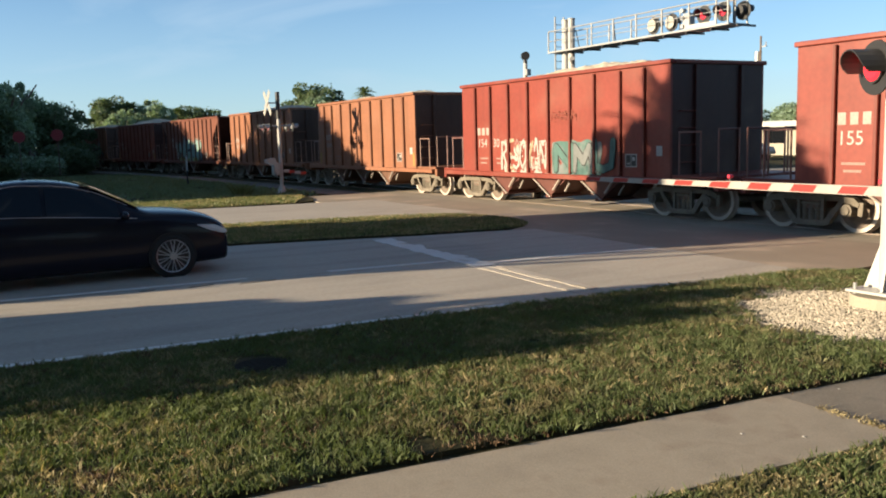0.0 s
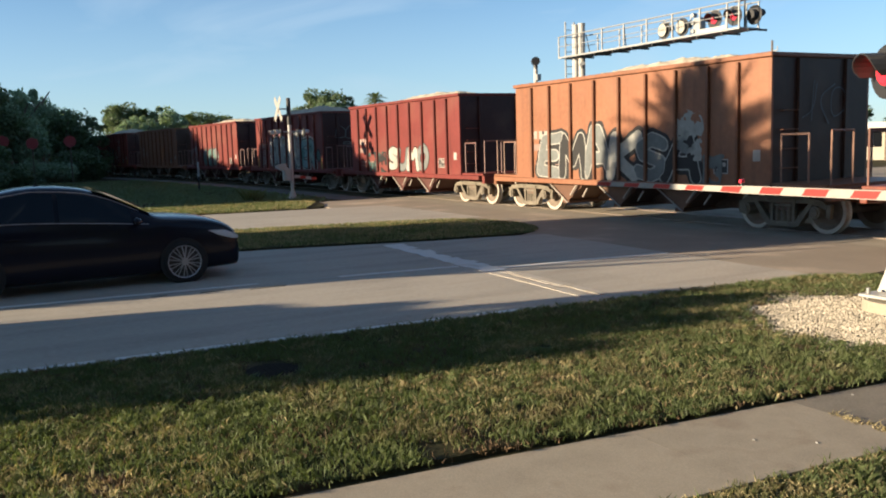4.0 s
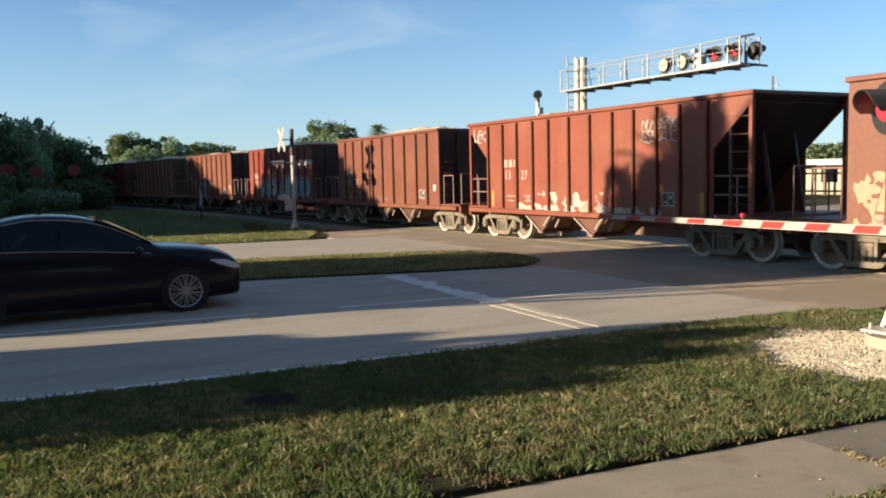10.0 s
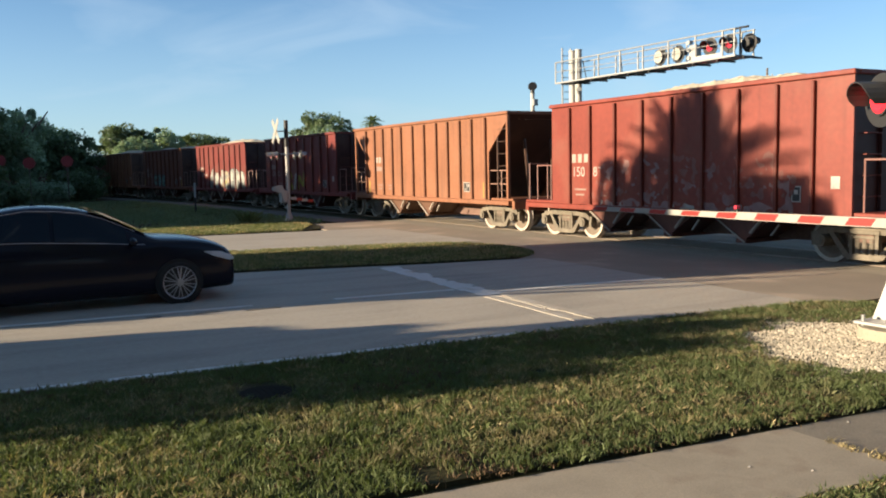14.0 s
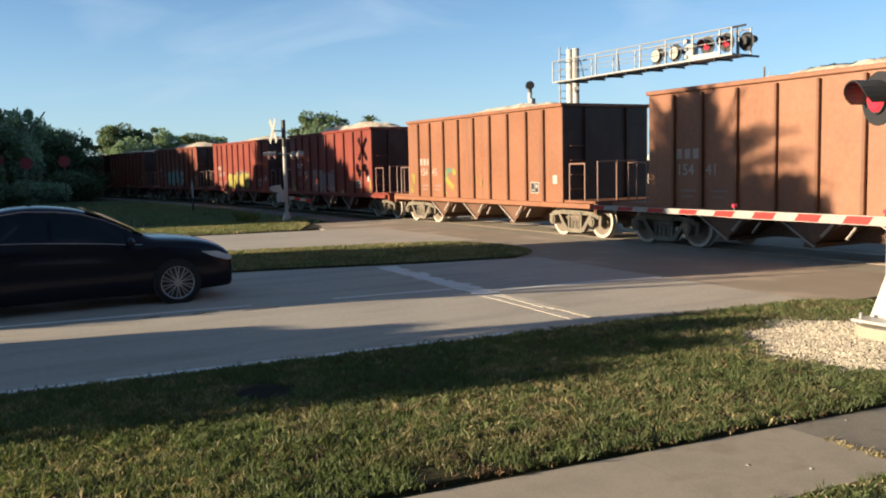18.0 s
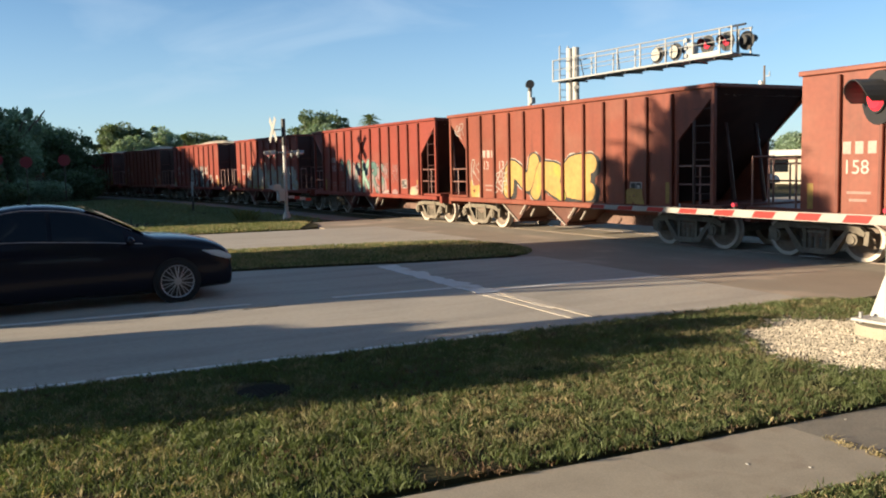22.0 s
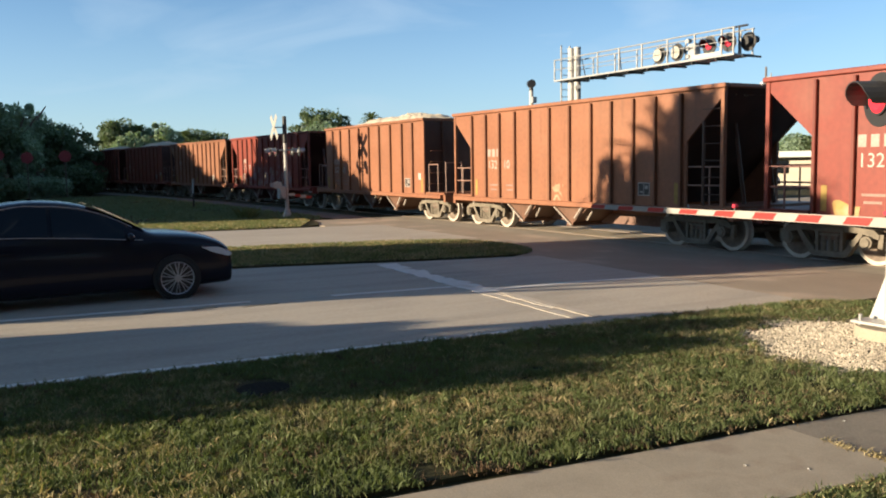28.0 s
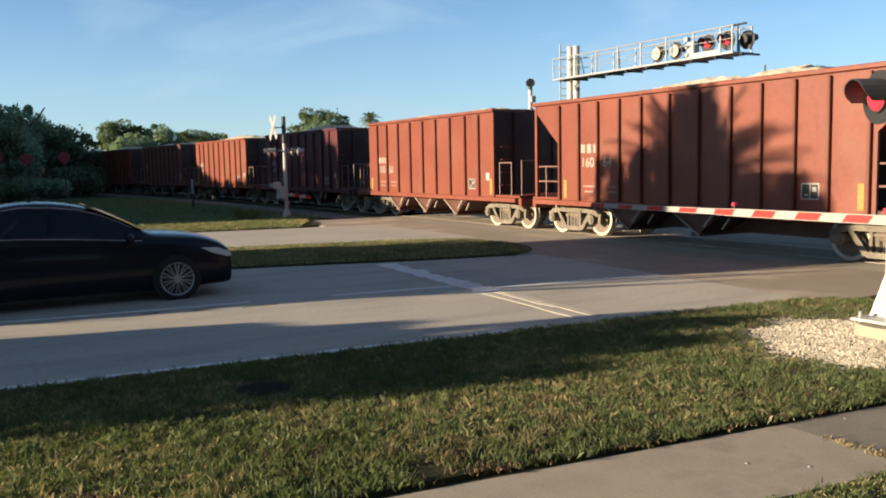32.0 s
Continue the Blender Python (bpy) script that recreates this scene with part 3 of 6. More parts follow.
    if kind == "L":
        b = bmn()
        box(b, 5.86, 5.96, -1.57, -1.47, 1.05, 3.64, 0.008)
        lib["corner_post"] = b
        b = bmn()
        box(b, 5.86, 5.96, 1.47, 1.57, 1.05, 3.64, 0.008)
        lib["far_corner_post"] = b
        b = bmn()
        box(b, 5.3, 5.36, -1.55, -1.49, 1.05, 2.95, 0.006)
        lib["ladder_stile"] = b
        b = bmn()
        tube(b, (5.33, -1.54, 0), (5.9, -1.54, 0), 0.014, 6)
        lib["rung"] = b
        b = bmn()
        for yy in (-0.5, 0.5):
            tube(b, (5.6, yy, 1.05), (5.3, yy, 2.9), 0.05, 6)
        lib["brace"] = b
    else:
        b = bmn()
        tube(b, (4.86, -1.3, 0), (4.86, -0.85, 0), 0.014, 6)
        tube(b, (4.77, -1.3, 0), (4.87, -1.3, 0), 0.014, 6)
        tube(b, (4.77, -0.85, 0), (4.87, -0.85, 0), 0.014, 6)
        lib["grab_iron"] = b
    b = bmn()
    box(b, 6.1, 6.42, -0.12, 0.12, 0.62, 0.86, 0.02)
    prism(b, [(6.36, -0.18), (6.52, -0.16), (6.55, 0.12), (6.42, 0.2), (6.36, 0.14)], 0.6, 0.9, "z")
    lib["coupler"] = b
    # truck: side frame, wheels, springs
    b = bmn()
    prism(b, [(-1.1, 0.6), (-0.98, 0.7), (-0.5, 0.745), (0.5, 0.745), (0.98, 0.7), (1.1, 0.6), (1.08, 0.52), (0.7, 0.625), (-0.7, 0.625), (-1.08, 0.52)], -1.14, -1.0)
    for s in (-1, 1):
        prism(b, [(s * 0.77, 0.63), (s * 0.66, 0.63), (s * 0.33, 0.25), (s * 0.34, 0.13), (s * 0.42, 0.15)], -1.13, -1.01)
        prism(b, [(s * 0.24, 0.2), (s * 0.31, 0.2), (s * 0.31, 0.64), (s * 0.24, 0.64)], -1.12, -1.02)
        prism(b, [(s * 1.18, 0.62), (s * 1.08, 0.62), (s * 1.06, 0.36), (s * 1.16, 0.34)], -1.12, -1.02)
    prism(b, [(-0.42, 0.23), (0.42, 0.23), (0.34, 0.12), (-0.34, 0.12)], -1.14, -1.0)
    for s in (-1, 1):
        tube(b, (s * 0.89, -1.24, 0.457), (s * 0.89, -0.98, 0.457), 0.13, 14)
        tube(b, (s * 0.89, -1.27, 0.457), (s * 0.89, -1.22, 0.457), 0.085, 12)
    box(b, -0.36, 0.36, -1.17, -1.12, 0.62, 0.7, 0.01)
    lib["side_frame"] = b
    b = bmn()
    for k in (0.15, 0.0, -0.15):
        for j in range(6):
            tube(b, (k, -1.06, 0.235 + 0.05 * j), (k, -1.06, 0.265 + 0.05 * j), 0.068, 10)
        tube(b, (k, -1.06, 0.23), (k, -1.06, 0.54), 0.045, 8)
    box(b, -0.23, 0.23, -1.12, -1.0, 0.53, 0.59, 0.01)
    lib["spring_nest"] = b
    b = bmn()
    prof = [(0.0, -0.9), (0.11, -0.9), (0.13, -0.84), (0.3, -0.81), (0.38, -0.86), (0.457, -0.86), (0.457, -0.76), (0.485, -0.735), (0.485, -0.72), (0.36, -0.73), (0.0, -0.73)]
    seg = 28
    ringv = []
    for r_, y_ in prof:
        if r_ == 0.0:
            ringv.append([b.verts.new((0, y_, 0))])
        else:
            ringv.append([b.verts.new((r_ * math.cos(2 * math.pi * k / seg), y_, r_ * math.sin(2 * math.pi * k / seg))) for k in range(seg)])
    for ra, rb in zip(ringv, ringv[1:]):
        for k in range(seg):
            k2 = (k + 1) % seg
            if len(ra) == 1:
                b.faces.new((ra[0], rb[k], rb[k2]))
            elif len(rb) == 1:
                b.faces.new((ra[k], rb[0], ra[k2]))
            else:
                b.faces.new((ra[k], rb[k], rb[k2], ra[k2]))
    bmesh.ops.recalc_face_normals(b, faces=b.faces[:])
    bmesh.ops.duplicate(b, geom=b.verts[:] + b.edges[:] + b.faces[:])
    half_ = len(b.verts) // 2
    b.verts.ensure_lookup_table()
    for v in b.verts[half_:]:
        v.co = Vector((-v.co.x, -v.co.y, v.co.z))
    tube(b, (0, -0.75, 0), (0, 0.75, 0), 0.085, 10)
    lib["wheelset"] = b
    b = bmn()
    box(b, -0.2, 0.2, -1.1, 1.1, 0.45, 0.72, 0.02)
    lib["bolster"] = b
    out = {}
    mats_ = {"load": M_AGG, "load_low": M_AGG, "load_twin": M_AGG, "load_high": M_AGG, "side_frame": M_TRUCK, "spring_nest": M_TRUCK, "wheelset": M_WHEEL, "bolster": M_UNDER, "door_lever": M_BAR, "latch_rod": M_BAR, "chute_edge": M_BAR, "sill_hood": M_UNDER, "coupler": M_UNDER}
    for k, bmx in lib.items():
        me = bpy.data.meshes.new(k)
        bmx.to_mesh(me)
        bmx.free()
        me.materials.append(mats_.get(k))
        if k == "wheelset":
            me.materials.append(M_RIM)
            for poly in me.polygons:
                c = poly.center
                poly.material_index = 1 if math.hypot(c.x, c.z) > 0.4 else 0
        out[k] = me
    return out


SHARED = {"F": make_shared("F"), "L": make_shared("L")}
# plain blocks that stand for the painted mark, small data lines, an outlined panel, a plate
b = bmn()
for k in range(3):
    box(b, k * 0.26, k * 0.26 + 0.17, -1.556, -1.5515, 0.01, 0.24)
MARK_BLOCKS = bpy.data.meshes.new("mark")
b.to_mesh(MARK_BLOCKS)
b.free()
b = bmn()
for k in range(2):
    box(b, 0.05 * k, 0.5 - 0.08 * k, -1.556, -1.5515, k * -0.14, k * -0.14 + 0.05)
DATA_LINES = bpy.data.meshes.new("data_lines")
b.to_mesh(DATA_LINES)
b.free()
b = bmn()
for x0_, x1_, z0_, z1_ in ((0, 0.42, 0, 0.025), (0, 0.42, 0.3, 0.325), (0, 0.025, 0.026, 0.299), (0.395, 0.42, 0.026, 0.299), (0.2, 0.22, 0.026, 0.299), (0.08, 0.17, 0.07, 0.11), (0.26, 0.35, 0.16, 0.25)):
    box(b, x0_, x1_, -1.558, -1.5545, z0_, z1_)
box(b, 0.0, 0.42, -1.554, -1.5515, 0.0, 0.325)
PANEL_BOX = bpy.data.meshes.new("data_panel")
b.to_mesh(PANEL_BOX)
b.free()
PANEL_BOX.materials.append(M_MARK)
PANEL_BOX.materials.append(M_BLACK)
for poly in PANEL_BOX.polygons[-6:]:
    poly.material_index = 1
b = bmn()
box(b, 0, 0.7, -1.556, -1.5515, 0.04, 0.22)
NUMBER_BAR = bpy.data.meshes.new("number_bar")
b.to_mesh(NUMBER_BAR)
b.free()
b = bmn()
box(b, 0, 0.2, -1.557, -1.5515, 0, 0.24, 0.004)
PLATE = bpy.data.meshes.new("plate")
b.to_mesh(PLATE)
b.free()
b = bmn()
box(b, 0, 0.13, -1.557, -1.5515, 0, 0.5)
YSTRIP = bpy.data.meshes.new("yellow_strip")
b.to_mesh(YSTRIP)
b.free()
for me_, m_ in ((NUMBER_BAR, M_MARK_DIM), (MARK_BLOCKS, M_MARK_SOFT), (DATA_LINES, M_MARK_DIM), (PLATE, M_MARK), (YSTRIP, M_YELLOW)):
    me_.materials.append(m_)
NUMBERS = {}


def number_mesh(s):
    if s not in NUMBERS:
        NUMBERS[s] = text_mesh(s, 0.37)
    return NUMBERS[s]


PAINTS = {"red": RED, "crimson": CRIMSON, "orange": ORANGE, "brown": BROWN, "rust": RUST, "dark": DARK}
# (kind, paint, number, sprayed work): letters = forms, x0, x1, z0, z1, fills, line, extras; patch = x0, x1, z0, z1, colours, cover; scrawl = x0, x1, z0, z1, colour
PLAIN = ()
CONSIST = [
    ("F", "red", "153 20", PLAIN), ("F", "red", "155", PLAIN),
    ("F", "red", "154 30", (("patch", -2.5, -0.1, 1.04, 1.9, WHITE_, CREAM, -0.04), ("letters", "RESOYAN", -2.45, -0.12, 1.04, 1.97, (WHITE_, CREAM, (WHITE_, RED)), RED, dict(fat=0.12, edge=0.015, bent=False, streak=0.5)),
                            ("patch", 0.13, 2.3, 1.0, 1.9, TEAL, GREY_, 0.6), ("letters", "NMU", 0.3, 2.8, 1.02, 1.88, (TEAL, GREY_), BLK, dict(fat=0.13, edge=0.02, bent=False)), ("scrawl", 0.15, 1.2, 2.46, 2.74, RUST, 0.02))),
    ("F", "orange", "", PLAIN), ("F", "orange", "18 071", PLAIN),
    ("L", "brown", "132 41", (("letters", "NOE", -2.45, 2.35, 1.0, 2.42, ((MINT, WHITE_), (MINT, CYAN), (CYAN, MINT)), BLK, dict(fat=0.24, edge=0.05, halo=WHITE_, halo_wide=0.08, shadow=BLK)), ("patch", -2.3, 1.6, 1.0, 1.2, YEL, MINT, 0.25), ("scrawl", -3.2, -2.5, 1.75, 2.2, WHITE_))),
    ("F", "rust", "168 95", PLAIN), ("F", "orange", "", (("letters", "EMAKSA", -3.55, 2.75, 1.02, 2.35, (GREY_, BLK, GREY_, WHITE_), WHITE_, dict(fat=0.13, edge=0.035, bent=False, shadow=BLK, halo=BLK, halo_wide=0.12)), ("patch", 2.0, 2.85, 1.6, 2.7, WHITE_, GREY_, 0.1), ("patch", 2.9, 3.5, 1.0, 1.6, GREY_, BLK, 0.2), ("scrawl", -0.8, 0.7, 2.3, 3.2, GREY_, 0.03, 1, True))),
    ("F", "crimson", "", (("letters", "SUMO", -1.0, 2.4, 1.05, 2.1, (WHITE_, GREY_), BLK, dict(fat=0.15, edge=0.03)), ("patch", -3.0, -1.2, 1.0, 1.8, BLK, TEAL, 0.1))),
    ("F", "crimson", "153 13", (("letters", "SURAUER", -2.45, 3.75, 1.04, 2.66, (WHITE_, WHITE_, (WHITE_, CREAM), (GREY_, WHITE_), (WHITE_, GREY_), (CYAN, TEAL), (CYAN, TEAL)), BLK, dict(fat=0.19, edge=0.045, halo=WHITE_, halo_wide=0.13)),
                                ("disc", 4.24, 1.67, 0.26, 0.33, TEAL, BLK), ("scrawl", -3.8, -3.05, 1.08, 1.66, WHITE_), ("scrawl", -0.9, 1.2, 2.35, 3.15, GREY_, 0.04, 1, True), ("scrawl", -0.5, 0.9, 2.15, 2.3, GREY_, 0.03, 1, True))),
    ("F", "crimson", "153 72", (("letters", "OEO", -1.78, 0.95, 1.05, 2.2, ((TEAL, GREY_), (TEAL, CYAN), (GREY_, TEAL)), BLK, dict(fat=0.3, edge=0.04)), ("letters", "OS", -4.62, -3.5, 1.05, 2.2, (WHITE_,), CRIMSON, dict(fat=0.07, edge=0.0)))),
    ("F", "orange", "180 55", PLAIN),
    ("F", "red", "154 02", (("letters", "SIUR", -2.02, 1.05, 1.0, 2.55, (BLK,), WHITE_, dict(fat=0.15, edge=0.03, bent=False, shadow=BLK, halo=BLK, halo_wide=0.06)), ("scrawl", -4.45, -4.0, 1.5, 1.95, WHITE_, 0.026, 1), ("scrawl", -3.0, -2.2, 1.48, 1.82, WHITE_, 0.026, 1),
                            ("letters", "O", 1.06, 1.64, 1.5, 2.2, (RED,), WHITE_, dict(fat=0.05, edge=0.03)), ("scrawl", 1.4, 1.9, 1.3, 1.75, WHITE_), ("scrawl", 2.08, 2.86, 2.8, 3.26, WHITE_, 0.03, 1), ("scrawl", 2.1, 2.86, 1.66, 2.66, WHITE_, 0.03, 3), ("scrawl", 2.18, 2.55, 1.22, 1.54, WHITE_, 0.026, 1), ("patch", 2.1, 2.8, 0.99, 1.12, YEL, YEL2, 0.5))),
    ("F", "orange", "18 084", PLAIN),
    ("F", "brown", "", (("patch", -4.6, -1.2, 1.0, 1.95, CREAM, LILAC, 0.12), ("letters", "NAO", -4.0, -0.9, 1.02, 1.95, ((CREAM, LILAC), (LILAC, CREAM)), BROWN, dict(fat=0.13, edge=0.02, bent=False, streak=0.5)), ("patch", -0.9, -0.4, 1.2, 1.95, TEAL, GREY_, 0.4),
                        ("letters", "MER", -0.3, 2.3, 1.0, 2.05, ((YEL2, CREAM), (CREAM, YEL2)), BROWN, dict(fat=0.14, edge=0.025, bent=False)), ("patch", 2.3, 3.6, 1.0, 1.9, MINT, YEL2, 0.05), ("patch", 3.8, 4.6, 1.0, 1.85, WHITE_, GREY_, 0.15))),
    ("L", "rust", "13 27", (("patch", -3.3, 3.2, 1.0, 1.14, WHITE_, CREAM, 0.12), ("patch", -2.6, 1.0, 1.1, 1.5, WHITE_, LILAC, -0.12), ("scrawl", 2.5, 3.7, 2.75, 3.35, WHITE_, 0.03, 2), ("scrawl", -5.6, -4.95, 3.1, 3.5, WHITE_, 0.045, 1))),
    ("F", "brown", "181 01", (("scrawl", -0.6, 0.5, 1.1, 1.25, LILAC, 0.012), ("patch", -3.4, -2.5, 1.0, 1.5, CREAM, BROWN, -0.1))),
    ("F", "red", "158 88", (("letters", "AOUESO", -2.7, 4.4, 1.02, 2.12, ((CYAN, WHITE_), (WHITE_, CYAN), (GREY_, WHITE_), (WHITE_, MINT), (CYAN, MINT)), BLK, dict(fat=0.22, edge=0.035, halo=LILAC, halo_wide=0.16, shadow=BLK)), ("scrawl", -3.75, -3.05, 1.14, 1.72, WHITE_, 0.02))),
    ("F", "brown", "181 60", (("patch", -2.05, 0.1, 1.05, 1.95, WHITE_, LILAC, 0.06), ("patch", 0.1, 0.9, 1.1, 1.9, LILAC, WHITE_, -0.25))), ("F", "orange", "158 09", (("patch", -3.4, -2.6, 1.0, 1.5, CREAM, ORANGE, 0.0), ("scrawl", -0.4, 0.5, 1.1, 1.3, CREAM, 0.012))),
    ("F", "red", "150 83", (("letters", "AORSO", -2.85, 3.4, 1.02, 2.25, ((FAINT, RED), (RED, FAINT)), RED, dict(fat=0.2, edge=0.012, streak=-0.12)), ("patch", -2.6, 3.4, 1.0, 1.14, LILAC, WHITE_, 0.1), ("patch", -2.7, 3.4, 1.1, 2.2, LILAC, FAINT, -0.34))),
    ("L", "orange", "", PLAIN), ("F", "crimson", "154 12", (("letters", "RIN", -1.6, 0.8, 1.05, 2.0, (YEL, WHITE_), RED, dict(fat=0.14, edge=0.03)),)),
    ("F", "crimson", "155 76", (("letters", "ANSEM", -1.9, 4.3, 1.0, 2.15, ((GREY_, WHITE_), (WHITE_, GREY_), (GREY_, CREAM)), BLK, dict(fat=0.19, edge=0.03, halo=CRIMSON, halo_wide=0.05, shadow=GREY_)), ("disc", 1.2, 1.4, 0.16, 0.2, YEL, WHITE_))),
    ("F", "brown", "180 82", (("letters", "CEKE", -2.0, 0.8, 1.04, 1.96, ((MINT, TEAL), (TEAL, GREY_), (MINT, GREY_)), BLK, dict(fat=0.15, edge=0.025, bent=False)),)), ("F", "orange", "154 41", PLAIN),
    ("F", "orange", "154 45", (("patch", -2.1, -1.2, 1.2, 1.98, YEL, TEAL, -0.02), ("patch", -4.6, -4.2, 1.2, 1.9, YEL, ORANGE, -0.06), ("patch", 0.1, 0.6, 1.1, 1.8, YEL, ORANGE, -0.16))),
    ("F", "red", "154 49", (("patch", -1.8, 1.0, 1.05, 2.0, CREAM, LILAC, -0.02), ("letters", "OES", -1.73, 0.98, 1.06, 1.98, (LILAC,), LILAC, dict(fat=0.14, edge=0.015, streak=-0.1)), ("patch", -2.9, -2.3, 1.0, 1.6, LILAC, RED, -0.1), ("patch", -4.5, -3.9, 1.0, 1.2, YEL2, CREAM, 0.4), ("patch", 1.5, 2.1, 1.0, 1.15, YEL2, CREAM, 0.4))),
    ("F", "red", "158 27", (("letters", "STOEC", -1.95, 1.65, 1.0, 2.0, ((YEL, YEL2), YEL, (YEL, TEAL)), BLK, dict(fat=0.2, edge=0.045, halo=WHITE_, halo_wide=0.06, shadow=BLK)),)),
    ("F", "rust", "155 40", (("letters", "OEAC", -2.06, 1.7, 1.14, 2.2, ((MINT, CYAN), (MINT, WHITE_)), TEAL, dict(fat=0.2, edge=0.03, gap=0.32)), ("scrawl", -0.6, 0.3, 2.0, 2.3, WHITE_, 0.02, 1), ("patch", -4.5, -3.9, 1.0, 1.25, LILAC, RUST, 0.3), ("patch", -2.4, -1.9, 1.0, 1.2, LILAC, WHITE_, 0.3), ("patch", 0.5, 1.3, 0.99, 1.25, WHITE_, LILAC, 0.1))),
    ("F", "rust", "158", (("patch", -0.3, 0.9, 1.0, 1.12, WHITE_, CREAM, 0.2),)),
    ("L", "rust", "13 13", (("letters", "NRE", -2.35, 1.75, 1.0, 2.25, (YEL2, (YEL2, YEL)), BLK, dict(fat=0.24, edge=0.05, halo=WHITE_, halo_wide=0.07, shadow=BLK)), ("scrawl", -4.6, -4.0, 1.6, 2.25, WHITE_, 0.03, 1), ("scrawl", -3.1, -2.45, 1.2, 1.9, WHITE_, 0.03), ("patch", -4.5, -3.9, 1.1, 1.4, YEL2, CREAM, 0.5), ("patch", 3.0, 3.7, 1.1, 1.4, YEL2, YEL, 0.5), ("scrawl", -5.5, -5.0, 3.0, 3.4, WHITE_, 0.03, 1))),
    ("L", "red", "132 10", (("letters", "YROKRS", -2.6, 1.7, 1.02, 2.36, ((TEAL, LILAC), (LILAC, TEAL), (GREY_, MINT), (MINT, TEAL)), BLK, dict(fat=0.14, edge=0.035, bent=False, halo=LILAC, halo_wide=0.05, shadow=LILAC)), ("scrawl", 1.6, 2.15, 1.58, 2.24, LILAC, 0.02, 3), ("scrawl", 2.42, 2.96, 1.46, 2.16, LILAC, 0.02, 3),
                            ("patch", 1.6, 2.2, 1.0, 1.15, LILAC, WHITE_, 0.3), ("patch", 2.4, 3.0, 1.0, 1.15, LILAC, WHITE_, 0.3), ("patch", 4.0, 4.6, 1.05, 1.35, LILAC, CREAM, 0.5))),
    ("F", "red", "158 76", (("patch", -2.4, 4.5, 1.0, 2.0, CREAM, WHITE_, 0.45), ("letters", "YNUMOR", -2.1, 4.5, 1.0, 2.3, ((CREAM, WHITE_), (WHITE_, CREAM)), GREY_, dict(fat=0.2, edge=0.02, bent=False)), ("patch", -2.9, 2.5, 1.0, 1.22, YEL, CREAM, -0.08), ("scrawl", -2.95, -2.3, 1.1, 1.85, WHITE_, 0.03), ("patch", -4.5, -3.9, 1.0, 1.3, YEL2, CREAM, 0.4))),
    ("F", "red", "159 70", (("patch", -1.2, 3.2, 1.0, 2.1, WHITE_, LILAC, -0.12), ("letters", "ASIR", -0.95, 1.95, 1.02, 2.35, ((WHITE_, GREY_), (GREY_, WHITE_)), BLK, dict(fat=0.14, edge=0.03, bent=False, shadow=BLK)), ("scrawl", -1.87, -1.25, 1.92, 2.22, LILAC, 0.02, 1), ("scrawl", -0.9, 1.6, 2.1, 2.3, LILAC, 0.02, 1), ("scrawl", 1.92, 2.8, 1.84, 2.3, WHITE_, 0.035, 1), ("scrawl", 3.0, 3.6, 1.56, 1.78, WHITE_, 0.02, 1), ("patch", -4.6, -4.2, 1.0, 1.3, CREAM, WHITE_, 0.5))),
    ("F", "rust", "153 00", (("scrawl", -0.4, 0.4, 1.15, 1.4, YEL2, 0.015), ("patch", 3.5, 4.3, 0.99, 1.06, WHITE_, CREAM, 0.3))),
    ("F", "red", "", (("patch", -4.7, 4.7, 0.99, 2.05, CREAM, YEL2, 0.75), ("patch", -4.7, 4.7, 1.4, 2.5, CREAM, WHITE_, 0.02), ("patch", -4.7, -3.3, 1.0, 2.9, WHITE_, LILAC, -0.02), ("scrawl", 3.9, 4.65, 2.6, 3.4, LILAC, 0.04))),
    ("L", "brown", "", (("letters", "OMERS", -3.6, 3.0, 1.0, 2.0, ((GREY_, WHITE_), (LILAC, GREY_)), BROWN, dict(fat=0.17, edge=0.03, streak=0.05)),)),
    ("L", "red", "132 2", (("letters", "ECO", -1.6, 2.9, 1.0, 1.8, ((MINT, GREY_), (GREY_, TEAL)), TEAL, dict(fat=0.22, edge=0.03)), ("patch", -4.3, -3.7, 1.0, 1.2, YEL2, CREAM, 0.5))), ("L", "orange", "132 10", (("patch", -0.6, 0.2, 1.1, 1.5, CREAM, ORANGE, -0.05),)), ("F", "orange", "152 40", PLAIN),
    ("L", "red", "13 79", (("patch", -4.6, -2.4, 1.0, 1.5, CREAM, LILAC, -0.1), ("patch", -2.3, 3.6, 1.0, 2.05, LILAC, RED, 0.05), ("patch", -1.8, 3.0, 1.05, 1.8, CREAM, LILAC, -0.2), ("scrawl", -3.9, -3.4, 1.12, 1.72, WHITE_, 0.025))), ("L", "orange", "132", (("patch", 0.0, 0.5, 1.05, 1.45, YEL2, CREAM, 0.1),)), ("F", "rust", "152 15", PLAIN), ("L", "rust", "160 64", PLAIN), ("F", "rust", "160 50", PLAIN),
    ("F", "dark", "", PLAIN), ("F", "rust", "", PLAIN), ("F", "brown", "", PLAIN), ("F", "red", "", PLAIN), ("L", "crimson", "", PLAIN), ("F", "orange", "", PLAIN), ("F", "red", "", PLAIN), ("F", "brown", "", PLAIN),
    ("F", "rust", "", PLAIN),
]
FIRST_CAR = -2
COLOUR_WORD = {"red": "red", "crimson": "dark red", "orange": "faded orange", "brown": "red-brown", "rust": "rust-red", "dark": "dark maroon"}
CARS = []
WHEELSETS = []


def flat_mat(name, col, other=None):
    return mat(name, col, rough=0.6, vary=0.28, grain=7, blotch=1.6, bump=0.0, second=other, second_at=0.5)


def spray_mat(col, other=None):
    return flat_mat("spray_%s" % "_".join("%d" % (c * 100) for c in col + (other or ())), col, other)


